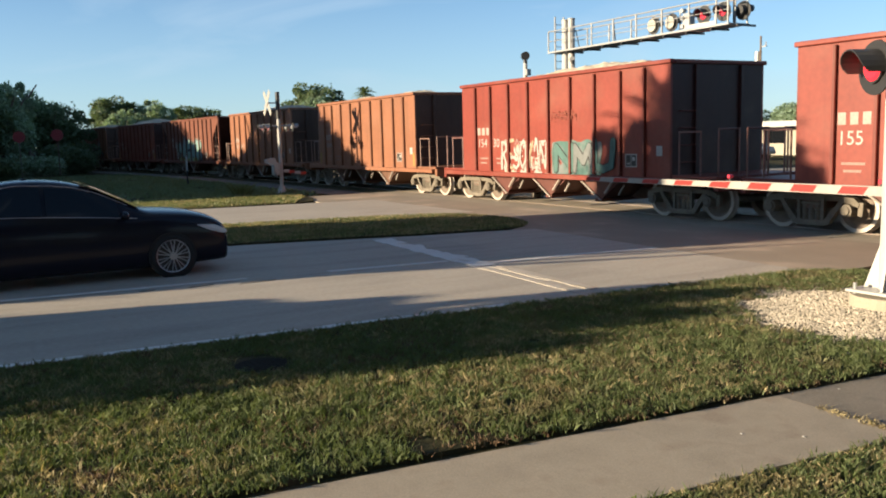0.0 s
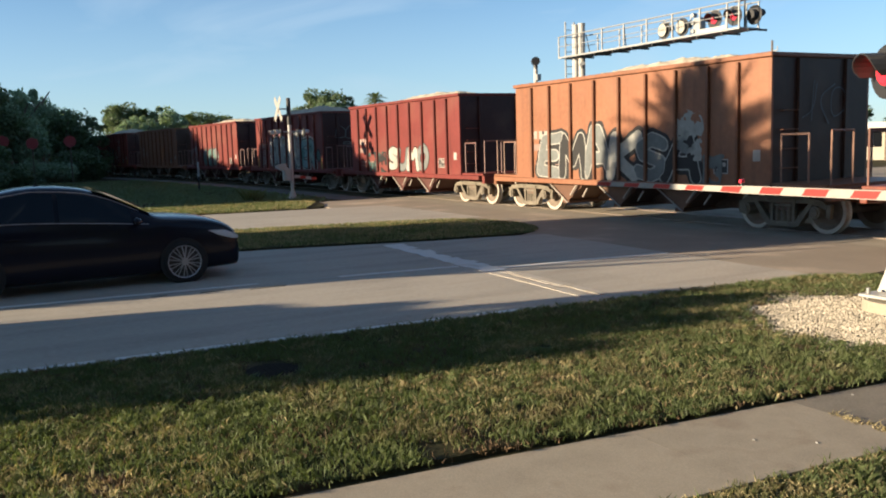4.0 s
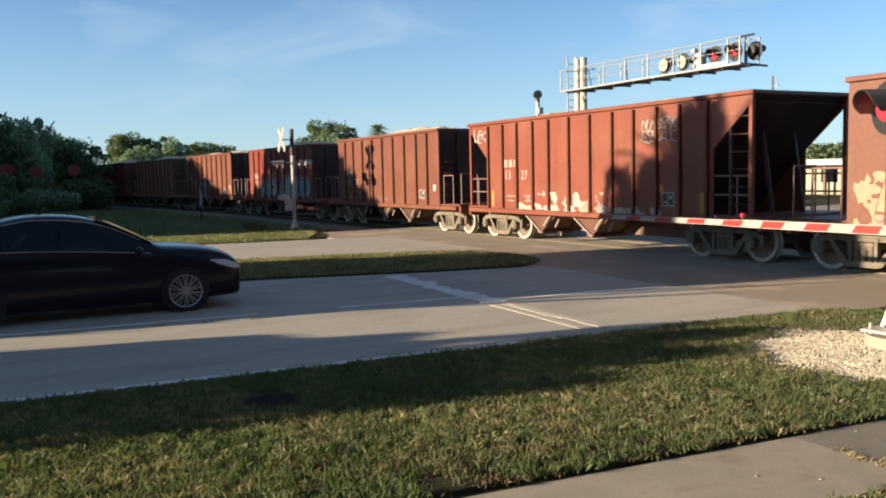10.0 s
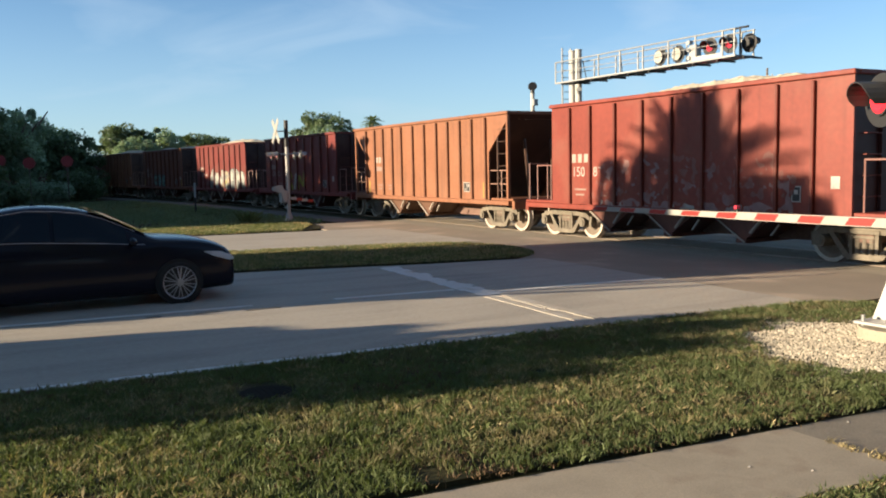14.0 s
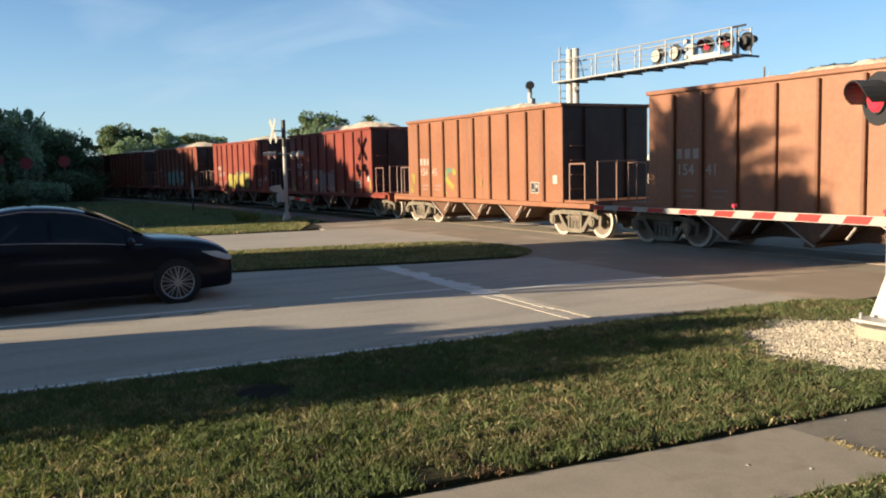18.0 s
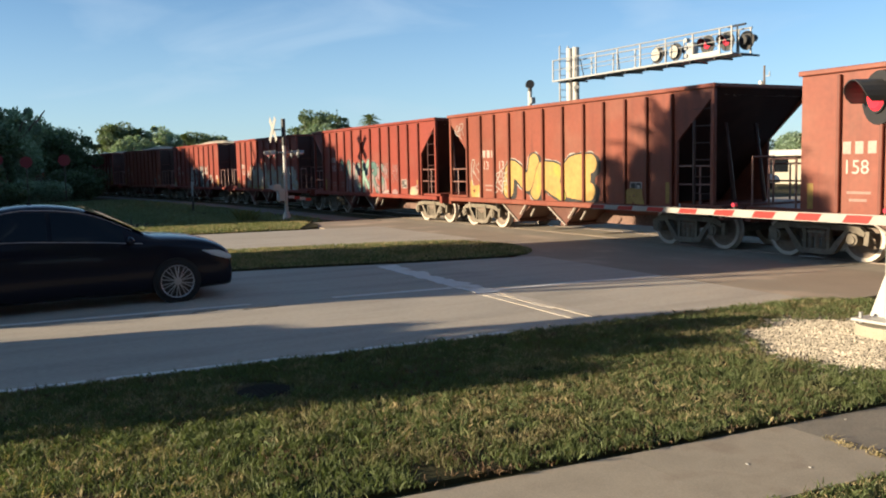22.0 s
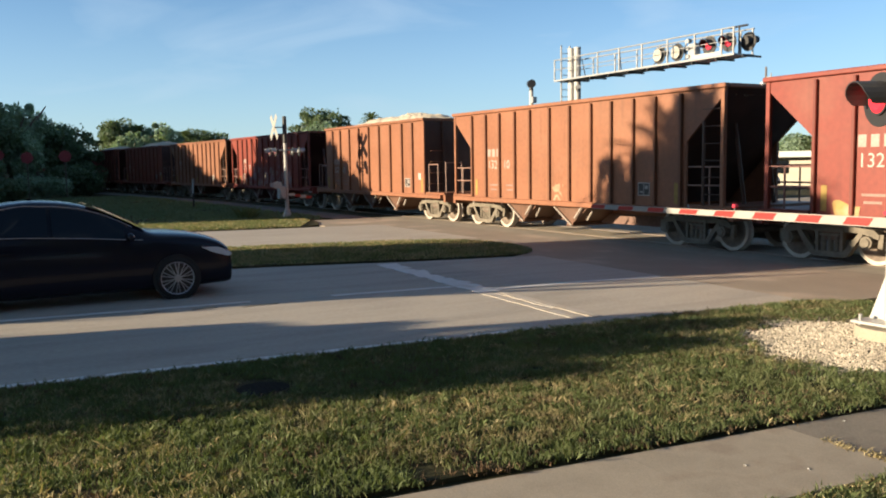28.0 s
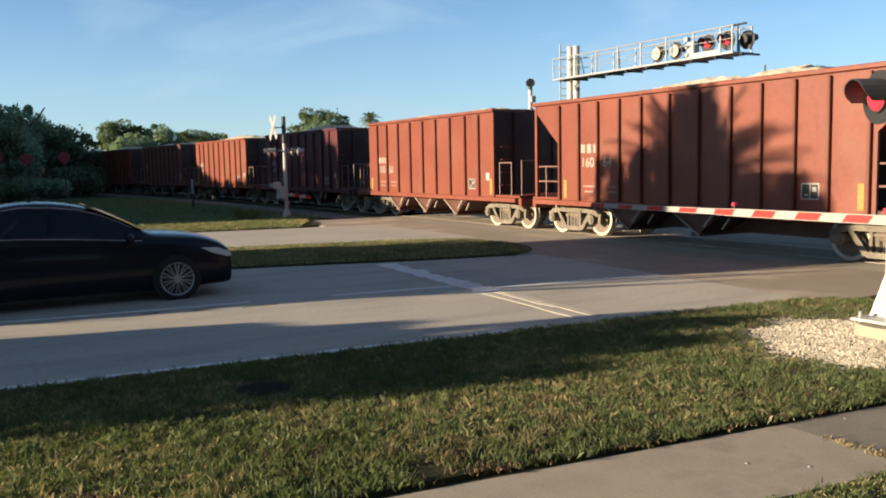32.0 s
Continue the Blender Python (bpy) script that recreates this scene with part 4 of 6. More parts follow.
def ribbon(bm, pts, w, y):
    """A sprayed stroke of even width along a line of (x, z) points."""
    left, right = [], []
    for k, p in enumerate(pts):
        a, b_ = pts[max(0, k - 1)], pts[min(len(pts) - 1, k + 1)]
        dx, dz = b_[0] - a[0], b_[1] - a[1]
        n = math.hypot(dx, dz) or 1.0
        left.append(bm.verts.new((p[0] - dz / n * w / 2, y, max(0.985, p[1] + dx / n * w / 2))))
        right.append(bm.verts.new((p[0] + dz / n * w / 2, y, max(0.985, p[1] - dx / n * w / 2))))
    for k in range(len(pts) - 1):
        bm.faces.new((left[k], left[k + 1], right[k + 1], right[k]))


# Letter-like forms as bent lines in a unit square, from which the sprayed bodies swell.
FORMS = {
    "S": [[(0.9, 0.85), (0.5, 1.0), (0.1, 0.82), (0.2, 0.58), (0.8, 0.42), (0.9, 0.16), (0.5, 0.0), (0.05, 0.12)]],
    "O": [[(0.5, 1.0), (0.1, 0.8), (0.05, 0.3), (0.5, 0.0), (0.95, 0.3), (0.9, 0.8), (0.5, 1.0)]],
    "A": [[(0.0, 0.0), (0.42, 1.0), (0.58, 1.0), (1.0, 0.0)], [(0.25, 0.35), (0.75, 0.35)]],
    "K": [[(0.1, 1.0), (0.1, 0.0)], [(0.95, 1.0), (0.2, 0.5), (1.0, 0.0)]],
    "R": [[(0.1, 0.0), (0.1, 1.0), (0.7, 0.98), (0.9, 0.72), (0.2, 0.5)], [(0.45, 0.5), (1.05, 0.0)]],
    "E": [[(0.9, 1.0), (0.15, 0.95), (0.1, 0.05), (0.9, 0.0)], [(0.1, 0.5), (0.75, 0.5)]],
    "U": [[(0.05, 1.0), (0.1, 0.15), (0.5, 0.0), (0.9, 0.15), (0.95, 1.0)]],
    "M": [[(0.0, 0.0), (0.12, 1.0), (0.5, 0.35), (0.88, 1.0), (1.0, 0.0)]],
    "N": [[(0.0, 0.0), (0.08, 1.0), (0.9, 0.05), (1.0, 1.0)]],
    "T": [[(0.0, 0.95), (1.0, 1.0)], [(0.5, 0.95), (0.5, 0.0)]],
    "L": [[(0.15, 1.0), (0.1, 0.05), (0.95, 0.0)]],
    "C": [[(0.95, 0.85), (0.5, 1.0), (0.08, 0.7), (0.08, 0.3), (0.5, 0.0), (0.95, 0.15)]],
    "Y": [[(0.0, 1.0), (0.5, 0.5), (1.0, 1.0)], [(0.5, 0.5), (0.4, 0.0)]],
    "I": [[(0.5, 1.0), (0.5, 0.0)]],
}


def rounded(pts, times=2):
    for _ in range(times):
        out = [pts[0]]
        for a, b_ in zip(pts, pts[1:]):
            out += [(a[0] * 0.75 + b_[0] * 0.25, a[1] * 0.75 + b_[1] * 0.25), (a[0] * 0.25 + b_[0] * 0.75, a[1] * 0.25 + b_[1] * 0.75)]
        pts = out + [pts[-1]]
    return pts


def sheet_where(name, f, xs, zs, y, material, owner, floor=0.985):
    """A thin sheet of paint covering the part of a grid where the field is above zero, with smooth edges."""
    bm = bmn()
    ins = f > 0
    full = ins[:-1, :-1] & ins[1:, :-1] & ins[:-1, 1:] & ins[1:, 1:]
    some = (ins[:-1, :-1] | ins[1:, :-1] | ins[:-1, 1:] | ins[1:, 1:]) & ~full
    for j in range(full.shape[1]):
        i = 0
        col = full[:, j]
        while i < len(col):
            if col[i]:
                k = i
                while k + 1 < len(col) and col[k + 1]:
                    k += 1
                bm.faces.new([bm.verts.new((x, y, max(floor, z))) for x, z in ((xs[i], zs[j]), (xs[k + 1], zs[j]), (xs[k + 1], zs[j + 1]), (xs[i], zs[j + 1]))])
                i = k
            i += 1
    for i, j in zip(*np.nonzero(some)):
        ring = ((i, j), (i + 1, j), (i + 1, j + 1), (i, j + 1))
        poly = []
        for (a, b_), (c, d) in zip(ring, ring[1:] + ring[:1]):
            fa, fb = f[a, b_], f[c, d]
            if fa > 0:
                poly.append((xs[a], zs[b_]))
            if (fa > 0) != (fb > 0):
                u = fa / (fa - fb)
                poly.append((xs[a] + (xs[c] - xs[a]) * u, zs[b_] + (zs[d] - zs[b_]) * u))
        if len(poly) > 2:
            bm.faces.new([bm.verts.new((x, y, max(floor, z))) for x, z in poly])
    if bm.faces:
        tagged(part(name, bm, material, owner), kind="stuff")
    else:
        bm.free()


def grid_noise(gx, gz, size, seed):
    return np.array([[noise.noise(Vector((x / size, z / size, seed))) for z in gz[0]] for x in gx[:, 0]])


def letters(car, y, forms, x0, x1, z0, z1, fills, line, seed, fat=0.16, edge=0.045, halo=None, halo_wide=0.1, shadow=None, bent=True, gap=0.0, streak=0.0):
    """Swollen sprayed forms side by side: halo, cast block, outline and fill, laid over one another like coats of paint."""
    rng = random.Random(seed)
    n, h = len(forms), z1 - z0
    w = (x1 - x0) / n
    r = 0.86 * fat * min(h, 1.25 * w)
    pad = halo_wide + 0.25
    xs = np.arange(x0 - pad, x1 + pad, 0.034)
    zs = np.arange(max(0.985, z0 - pad), z1 + pad, 0.034)
    gx, gz = np.meshgrid(xs, zs, indexing="ij")
    fields = []
    for k, form in enumerate(forms):
        d = np.full(gx.shape, 9.0)
        tall, lean, drop = rng.uniform(0.86, 1.06), rng.uniform(-0.12, 0.24), rng.uniform(-0.03, 0.04)
        for stroke in FORMS[form]:
            pts = [(x0 + w * (k + gap / 2 + 0.01 + (0.98 - gap) * (u + lean * (v - 0.5))) , z0 + r + drop * h + v * (h * tall - 2 * r)) for u, v in stroke]
            pts = rounded(pts) if bent else pts
            for a, b_ in zip(pts, pts[1:]):
                ax, az, bx, bz = *a, *b_
                ll = (bx - ax) ** 2 + (bz - az) ** 2 or 1e-6
                t = np.clip(((gx - ax) * (bx - ax) + (gz - az) * (bz - az)) / ll, 0, 1)
                d = np.minimum(d, np.hypot(gx - ax - t * (bx - ax), gz - az - t * (bz - az)))
        fields.append(d)
    rough = 0.03 * h * grid_noise(gx, gz, 0.45, seed * 1.7)
    fields = [d + rough for d in fields]
    low = np.minimum.reduce(fields)
    if halo:
        sheet_where("sprayed_halo", r + halo_wide - low + 0.05 * grid_noise(gx, gz, 0.3, seed + 3.0), xs, zs, y, spray_mat(halo), car)
    if shadow:
        moved = np.full_like(low, 9.0)
        moved[4:, :-2] = low[:-4, 2:]
        sheet_where("sprayed_shadow", r + edge - np.minimum(moved, low), xs, zs, y - 0.0025, spray_mat(shadow), car)
    sheet_where("sprayed_line", r + edge - low, xs, zs, y - 0.005, spray_mat(line), car)
    for k, d in enumerate(fields):
        f = r - d
        for q, e in enumerate(fields):
            if q != k:
                f = np.minimum(f, (e - d) - edge * (1.0 if q > k else 0.0))
        if streak:
            f = np.minimum(f, 0.12 * (grid_noise(gx, gz, 0.16, seed + k) + streak))
        col = fills[k % len(fills)]
        sheet_where("sprayed_fill", f, xs, zs, y - 0.0075, spray_mat(*col) if isinstance(col[0], tuple) else spray_mat(col), car)


def worn_patch(car, y, x0, x1, z0, z1, col, other, cover, seed, grain=0.35):
    """A worn, ragged field of old paint."""
    xs, zs = np.arange(x0 - 0.1, x1 + 0.1, 0.045), np.arange(max(0.985, z0 - 0.1), z1 + 0.14, 0.045)
    gx, gz = np.meshgrid(xs, zs, indexing="ij")
    inside = np.minimum(np.minimum(gx - x0, x1 - gx), np.minimum(gz - z0 + 0.3, z1 - gz))
    f = np.minimum(inside * 1.6 + 0.2 * grid_noise(gx, gz, 0.4, seed), grid_noise(gx, gz, grain, seed + 5.0) + 0.5 * grid_noise(gx, gz, grain * 0.3, seed + 9.0) + cover)
    sheet_where("worn_paint", f, xs, zs, y, spray_mat(col, other), car)


def scrawl(car, y, seed, x0, x1, z0, z1, col, wide=0.026, lines=0, on_end=False):
    """Hand-drawn tags: rows of small looping marks."""
    rng = random.Random(seed)
    bm = bmn()
    nz = lines or max(1, round((z1 - z0) / 0.3))
    dz = (z1 - z0) / nz
    count = 0
    for j in range(nz):
        nx = max(2, round((x1 - x0) / (dz * 0.55)))
        dx = (x1 - x0) / nx
        for i in range(nx):
            for stroke in FORMS[rng.choice("SOAKREUMNCY")]:
                pts = [(x0 + dx * (i + 1.25 * u - 0.1 + rng.uniform(-0.22, 0.22)) + 0.12 * dz * v, z0 + dz * (j + 0.02 + 0.92 * v + rng.uniform(-0.16, 0.16))) for u, v in stroke]
                if rng.random() < 0.5:
                    pts = pts[::-1] + [(pts[0][0] + dx * rng.uniform(-0.5, 0.7), pts[0][1] - dz * rng.uniform(0.1, 0.6))]
                ribbon(bm, rounded(pts), wide * rng.uniform(0.8, 1.15), y - 0.0003 * count)
                count += 1
    ob = tagged(part("sprayed_scrawl", bm, spray_mat(col), car), kind="stuff")
    if on_end:
        ob.matrix_basis = pose(4.785 + y, 0, 0, 0, 0, 90)


def disc_mark(car, y0, x, z, hw, hh, fill, line):
    bm = bmn()
    for k, (g, y) in enumerate(((1.0, y0), (0.72, y0 - 0.0025))):
        bm.faces.new([bm.verts.new((x + hw * g * math.cos(a * 0.2618), y, z + hh * g * math.sin(a * 0.2618))) for a in range(24)])
    ob = part("sprayed_disc", bm, spray_mat(line), car)
    ob.data.materials.append(spray_mat(fill))
    ob.data.polygons[1].material_index = 1


def spray(car, work, seed, coat):
    kind, rest, y = work[0], work[1:], -1.5535 - 0.009 * coat
    if kind == "letters":
        forms, x0, x1, z0, z1, fills, line, more = rest
        letters(car, y, forms, x0, x1, z0, z1, fills, line, seed, **more)
    elif kind == "patch":
        worn_patch(car, y, *rest, seed)
    elif kind == "scrawl":
        scrawl(car, y, seed, *rest)
    else:
        disc_mark(car, y, *rest)


LOADS = {k: "load_low" for k in (3, 9, 11, 19, 20, 29, 30, 31, 36, 37, 39, 40)}
LOADS.update({k: "load_high" for k in (4, 7, 10, 12, 25, 27, 38, 41)})


def hopper_car(i, kind, paint, number, tag):
    lib = SHARED[kind]
    base = PAINTS[paint]
    m = car_paint("%s_paint" % paint, base)
    # Ribs and grab irons darker than the sides: rib shade put into the paint.
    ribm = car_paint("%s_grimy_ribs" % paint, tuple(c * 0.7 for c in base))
    # End sheets and ladders: body paint darkened, so their shade is in the colour.
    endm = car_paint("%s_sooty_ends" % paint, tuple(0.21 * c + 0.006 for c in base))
    railm = car_paint("%s_dusty_rails" % paint, tuple(0.55 * c + q for c, q in zip(base, (0.1, 0.075, 0.066))))
    label = "%s steel hopper wagon with ribbed sides and stone load" % COLOUR_WORD[paint]
    if tag:
        label = "%s steel hopper wagon with sprayed shapes on its side" % COLOUR_WORD[paint]
    if kind == "L":
        label = label.replace("hopper wagon", "slope-ended hopper wagon")
    car = thing("hopper_wagon", pose(-19.82 - 13.0 * i, TRACK_Y, 0), label, "hopper wagon", "wagons of the stone train")

    def put(key, name=None, mtx=None, material=None, parent=car):
        o = data_part(name or key, lib[key], parent, mtx)
        if material is not None:
            o.material_slots[0].link = "OBJECT"
            o.material_slots[0].material = material
        return o

    flip = pose(0, 0, 0, 0, 0, 180)
    for key in ("side_sheet", "far_side_sheet", "floor_sheet"):
        put(key, material=m)
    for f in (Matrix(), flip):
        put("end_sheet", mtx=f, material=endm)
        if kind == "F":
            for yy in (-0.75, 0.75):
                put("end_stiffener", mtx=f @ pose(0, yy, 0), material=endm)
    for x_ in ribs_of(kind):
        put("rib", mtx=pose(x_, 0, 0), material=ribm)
    put("top_chord", material=m)
    put("underframe", material=m)
    put(LOADS.get(i, ("load", "load_twin", "load")[i % 3]), "load")
    put("sill_hood")
    for x_ in (-2.55, -0.3, 1.95) if kind == "F" else (-2.2, 0.2, 2.6)[:2]:
        # Chute paint is dusty and also darkened to stand in for underfloor shade.
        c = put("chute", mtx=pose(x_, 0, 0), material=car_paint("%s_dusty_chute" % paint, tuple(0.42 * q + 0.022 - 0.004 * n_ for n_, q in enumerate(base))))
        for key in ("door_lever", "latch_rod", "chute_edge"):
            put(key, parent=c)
    for f in (Matrix(), flip):
        put("platform", mtx=f, material=m)
        for g in ((0, 1.45 * 2) if kind == "F" else (0, 3.0)):
            put("railing", mtx=f @ pose(0, g, 0), material=railm)
        if kind == "F":
            for g in (0, 2.15):
                put("end_railing", mtx=f @ pose(0, g, 0), material=railm)
        put("coupler", mtx=f)
        if kind == "L":
            put("corner_post", mtx=f, material=m)
            put("far_corner_post", name="corner_post", mtx=f, material=m)
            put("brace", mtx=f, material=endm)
    if kind == "F":
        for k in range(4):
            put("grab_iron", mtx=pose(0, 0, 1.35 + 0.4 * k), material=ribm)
    else:
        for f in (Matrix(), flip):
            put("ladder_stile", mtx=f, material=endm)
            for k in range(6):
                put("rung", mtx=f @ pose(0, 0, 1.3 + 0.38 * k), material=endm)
    for s in (-1, 1):
        t = thing("truck", pose(s * 4.72, 0, 0), "", "")
        t.parent = car
        for f in (Matrix(), flip):
            o = put("side_frame", mtx=f, parent=t)
            put("spring_nest", mtx=f, parent=t)
        put("bolster", parent=t)
        for a in (-0.889, 0.889):
            WHEELSETS.append((i, a, put("wheelset", mtx=pose(a, 0, 0.457), parent=t)))
    # markings on the near side
    xm = -3.83
    zm = 2.1 if kind == "F" else 2.26
    data_part("mark", MARK_BLOCKS, car, pose(xm, 0, zm))
    bits = number.split()
    if bits:
        for k, s in enumerate(bits):
            data_part("number", number_mesh(s), car, pose(xm + (0.0 if k == 0 else 0.9), -1.5545, zm - 0.36))
    else:
        data_part("number_bar", NUMBER_BAR, car, pose(xm, 0, zm - 0.36))
    for dx in (0.0, 0.95):
        data_part("data_lines", DATA_LINES, car, pose(xm + 0.1 + dx, 0, 1.36))
    tagged(data_part("data_panel", PANEL_BOX, car, pose(3.2, 0, 1.22)), kind="stuff")
    if kind == "F":
        data_part("plate", PLATE, car, pose(4.3, 0, 1.5))
    if i % 3 == 1 or 27 <= i <= 45:
        data_part("yellow_strip", YSTRIP, car, pose(-4.6, 0, 1.05))
        data_part("yellow_strip", YSTRIP, car, pose(4.45 if kind == "L" else 4.52, 0, 1.05))
    for k, work in enumerate(tag):
        spray(car, work, (i + 7) * 13 + k, k)
    CARS.append((i, car))


for k, (kind, paint, number, tag) in enumerate(CONSIST):
    hopper_car(k + FIRST_CAR, kind, paint, number, tag)


# ---- crossing equipment ----
def flasher(parent, x, y, z, face=-1, lens=None, r=0.305, name="flasher", hood=None, size=1.0, turn=0.0):
    """A round crossing lamp: black backing disc, hood, lens; it faces -Y (face -1) or +Y."""
    f = face
    bm = bmn()
    tube(bm, (x, y, z), (x, y + f * 0.02, z), r, 24)
    lamp = part(name, bm, M_BLACK, parent)
    bm = bmn()
    if lens is M_WHITELENS:
        tube(bm, (x, y - f * 0.07, z), (x, y - f * 0.001, z), 0.12, 16, 0.13)
    else:
        tube(bm, (x, y - f * 0.16, z), (x, y - f * 0.001, z), 0.15, 16, 0.19)
    part("housing", bm, M_GALV if lens is M_WHITELENS else M_BLACK, lamp)
    bm = bmn()
    tube(bm, (x, y + f * 0.021, z), (x, y + f * 0.05, z), 0.175, 20)
    part("bezel", bm, M_BLACK, lamp)
    bm = bmn()
    lr = 0.15
    tube(bm, (x, y + f * 0.051, z), (x, y + f * 0.075, z), lr, 20, lr * 0.8) if f > 0 else tube(bm, (x, y + f * 0.075, z), (x, y + f * 0.051, z), lr * 0.8, 20, lr)
    part("lens", bm, lens or M_REDLENS_DIM, lamp)
    # hood over the upper half of the lens
    seg, inner, outer = 12, 0.19, 0.205
    bm = bmn()
    rings = []
    for k in range(seg + 1):
        a = radians(-15 + 210 * k / seg)
        reach = 0.34 - 0.12 * (2 * k / seg - 1) ** 4
        row = []
        for rr, dy in ((inner, 0.022), (outer, 0.022), (outer, reach), (inner, reach)):
            row.append(bm.verts.new((x + rr * math.cos(a), y + f * dy, z + rr * math.sin(a))))
        rings.append(row)
    for ra, rb in zip(rings, rings[1:]):
        for j in range(4):
            bm.faces.new((ra[j], ra[(j + 1) % 4], rb[(j + 1) % 4], rb[j]))
    bm.faces.new(rings[0])
    bm.faces.new(rings[-1][::-1])
    bmesh.ops.recalc_face_normals(bm, faces=bm.faces[:])
    part("hood", bm, hood or M_BLACK, lamp)
    lamp.matrix_basis = pose(x, y, z) @ pose(0, 0, 0, 0, 0, turn) @ Matrix.Scale(size, 4) @ pose(-x, -y, -z)
    return lamp


# far cantilever over the opposite carriageway
GY = 22.3
gantry = thing("signal_cantilever", Matrix(), "galvanised steel cantilever with walkway and crossing lamps behind the train", "signal gantry")
for x_ in (-29.25, -28.84):
    bm = bmn()
    tube(bm, (x_, GY, -0.03), (x_, GY, 6.72), 0.14, 18)
    tube(bm, (x_, GY, 6.72), (x_, GY, 6.76), 0.155, 18)
    part("column", bm, M_WHITE, gantry, smooth=False)
bm = bmn()
box(bm, -29.55, -28.5, GY - 0.35, GY + 0.35, -0.03, 0.15, 0.02)
part("base_plate", bm, M_FOUND, gantry)
lad = new("ladder")
lad.parent = gantry
for yy in (-0.22, 0.22):
    bm = bmn()
    box(bm, -29.68, -29.62, GY + yy - 0.02, GY + yy + 0.02, 0.0, 6.92)
    part("stile", bm, M_GALV, lad)
rung = None
for k in range(22):
    if rung is None:
        bm = bmn()
        tube(bm, (-29.65, GY - 0.22, 0), (-29.65, GY + 0.22, 0), 0.014, 6)
        o = part("rung", bm, M_GALV, lad)
        rung = o.data
        o.matrix_basis = pose(0, 0, 0.3)
    else:
        data_part("rung", rung, lad, pose(0, 0, 0.3 + 0.3 * k))
bm = bmn()
box(bm, -29.85, -20.1, GY - 0.42, GY + 0.42, 5.44, 5.48)
part("walkway_grating", bm, M_GALV, gantry)
for yy in (-0.44, 0.44):
    bm = bmn()
    box(bm, -29.85, -20.1, GY + yy - 0.03, GY + yy + 0.03, 5.425, 5.49)
    part("walkway_beam", bm, M_GALV, gantry)
for k in range(9):
    x_ = -28.6 + 1.1 * k
    bm = bmn()
    box(bm, x_ - 0.03, x_ + 0.03, GY - 0.42, GY + 0.42, 5.34, 5.4)
    part("cross_bearer", bm, M_BLACK, gantry)
POSTS = (-29.82, -28.35, -27.0, -25.72, -24.46, -23.15, -21.85, -20.65, -20.15)
for yy in (-0.44, 0.44):
    for x_ in POSTS:
        bm = bmn()
        box(bm, x_ - 0.022, x_ + 0.022, GY + yy - 0.022, GY + yy + 0.022, 5.49, 6.31, 0.004)
        part("rail_post", bm, M_WHITE, gantry)
    for z_ in (5.91, 6.31):
        bm = bmn()
        tube(bm, (-29.85, GY + yy, z_), (-20.1, GY + yy, z_), 0.015 if z_ < 6 else 0.026, 8)
        part("handrail", bm, M_GALV, gantry)
for x_, dx in ((-28.3, 0.5), (-26.1, 0.35), (-24.4, -0.6)):
    bm = bmn()
    tube(bm, (x_, GY, 5.47), (x_ - dx, GY + 0.2, 6.3), 0.02, 6)
    part("brace", bm, M_BLACK, gantry)
bm = bmn()
tube(bm, (-20.9, GY + 0.2, 6.42), (-20.15, GY + 0.2, 6.42), 0.035, 8)
tube(bm, (-20.5, GY + 0.2, 5.48), (-20.5, GY + 0.2, 6.44), 0.028, 8)
part("tip_frame", bm, M_BLACK, gantry)
for x_ in (-23.93, -23.02):
    flasher(gantry, x_, GY - 0.1, 5.86, 1, M_WHITELENS, r=0.31)
    bm = bmn()
    tube(bm, (x_, GY - 0.2, 5.86), (x_, GY - 0.175, 5.86), 0.215, 20)
    part("lamp_back", bm, M_WHITELENS, gantry)
for x_ in (-21.4, -20.55):
    flasher(gantry, x_, GY - 0.2, 5.89, -1, M_REDLENS_DIM, r=0.31)
flasher(gantry, -20.2, GY + 0.3, 5.9, 1, M_REDLENS_DIM, r=0.31)
bm = bmn()
box(bm, -22.3, -21.95, GY - 0.3, GY - 0.05, 5.5, 6.05, 0.02)
part("junction_box", bm, M_GALV, gantry)
bm = bmn()
box(bm, -21.95, -20.62, GY - 0.475, GY - 0.462, 5.47, 5.61, 0.004)
part("fascia_board", bm, M_WHITE, gantry)
bm = bmn()
tube(bm, (-23.93, GY - 0.2, 6.1), (-23.02, GY - 0.2, 6.1), 0.03, 8)
part("lamp_bracket", bm, M_GALV, gantry)
for z_ in (5.62, 5.9, 6.15):
    bm = bmn()
    tube(bm, (-22.28, GY - 0.36, z_), (-22.28, GY - 0.2, z_), 0.075, 12)
    part("bell_housing", bm, M_GALV, gantry)
for x_ in (-23.5, -21.0):
    bm = bmn()
    tube(bm, (x_, GY - 0.1, 5.47), (x_, GY - 0.1, 6.15), 0.035, 8)
    part("lamp_mast", bm, M_WHITE, gantry)
bm = bmn()
tube(bm, (-28.45, GY - 0.25, 4.95), (-28.35, GY - 0.35, 5.1), 0.09, 10, 0.12)
part("bell", bm, M_GALV, gantry)

# far roadside signal with crossbuck
sig = thing("crossing_signal", pose(-33.94, 11.38, 0), "white crossing signal post with crossbuck and red lamps", "crossing signal")
bm = bmn()
tube(bm, (0, 0, 0.25), (0, 0, 3.0), 0.075, 14)
part("post", bm, M_WHITE, sig)
bm = bmn()
tube(bm, (0, 0, 3.0), (0, 0, 4.08), 0.085, 14)
part("post_top", bm, M_BLACK, sig)
bm = bmn()
box(bm, -0.2, 0.2, -0.2, 0.2, -0.03, 0.06, 0.02)
tube(bm, (0, 0, 0.06), (0, 0, 0.3), 0.17, 14, 0.11)
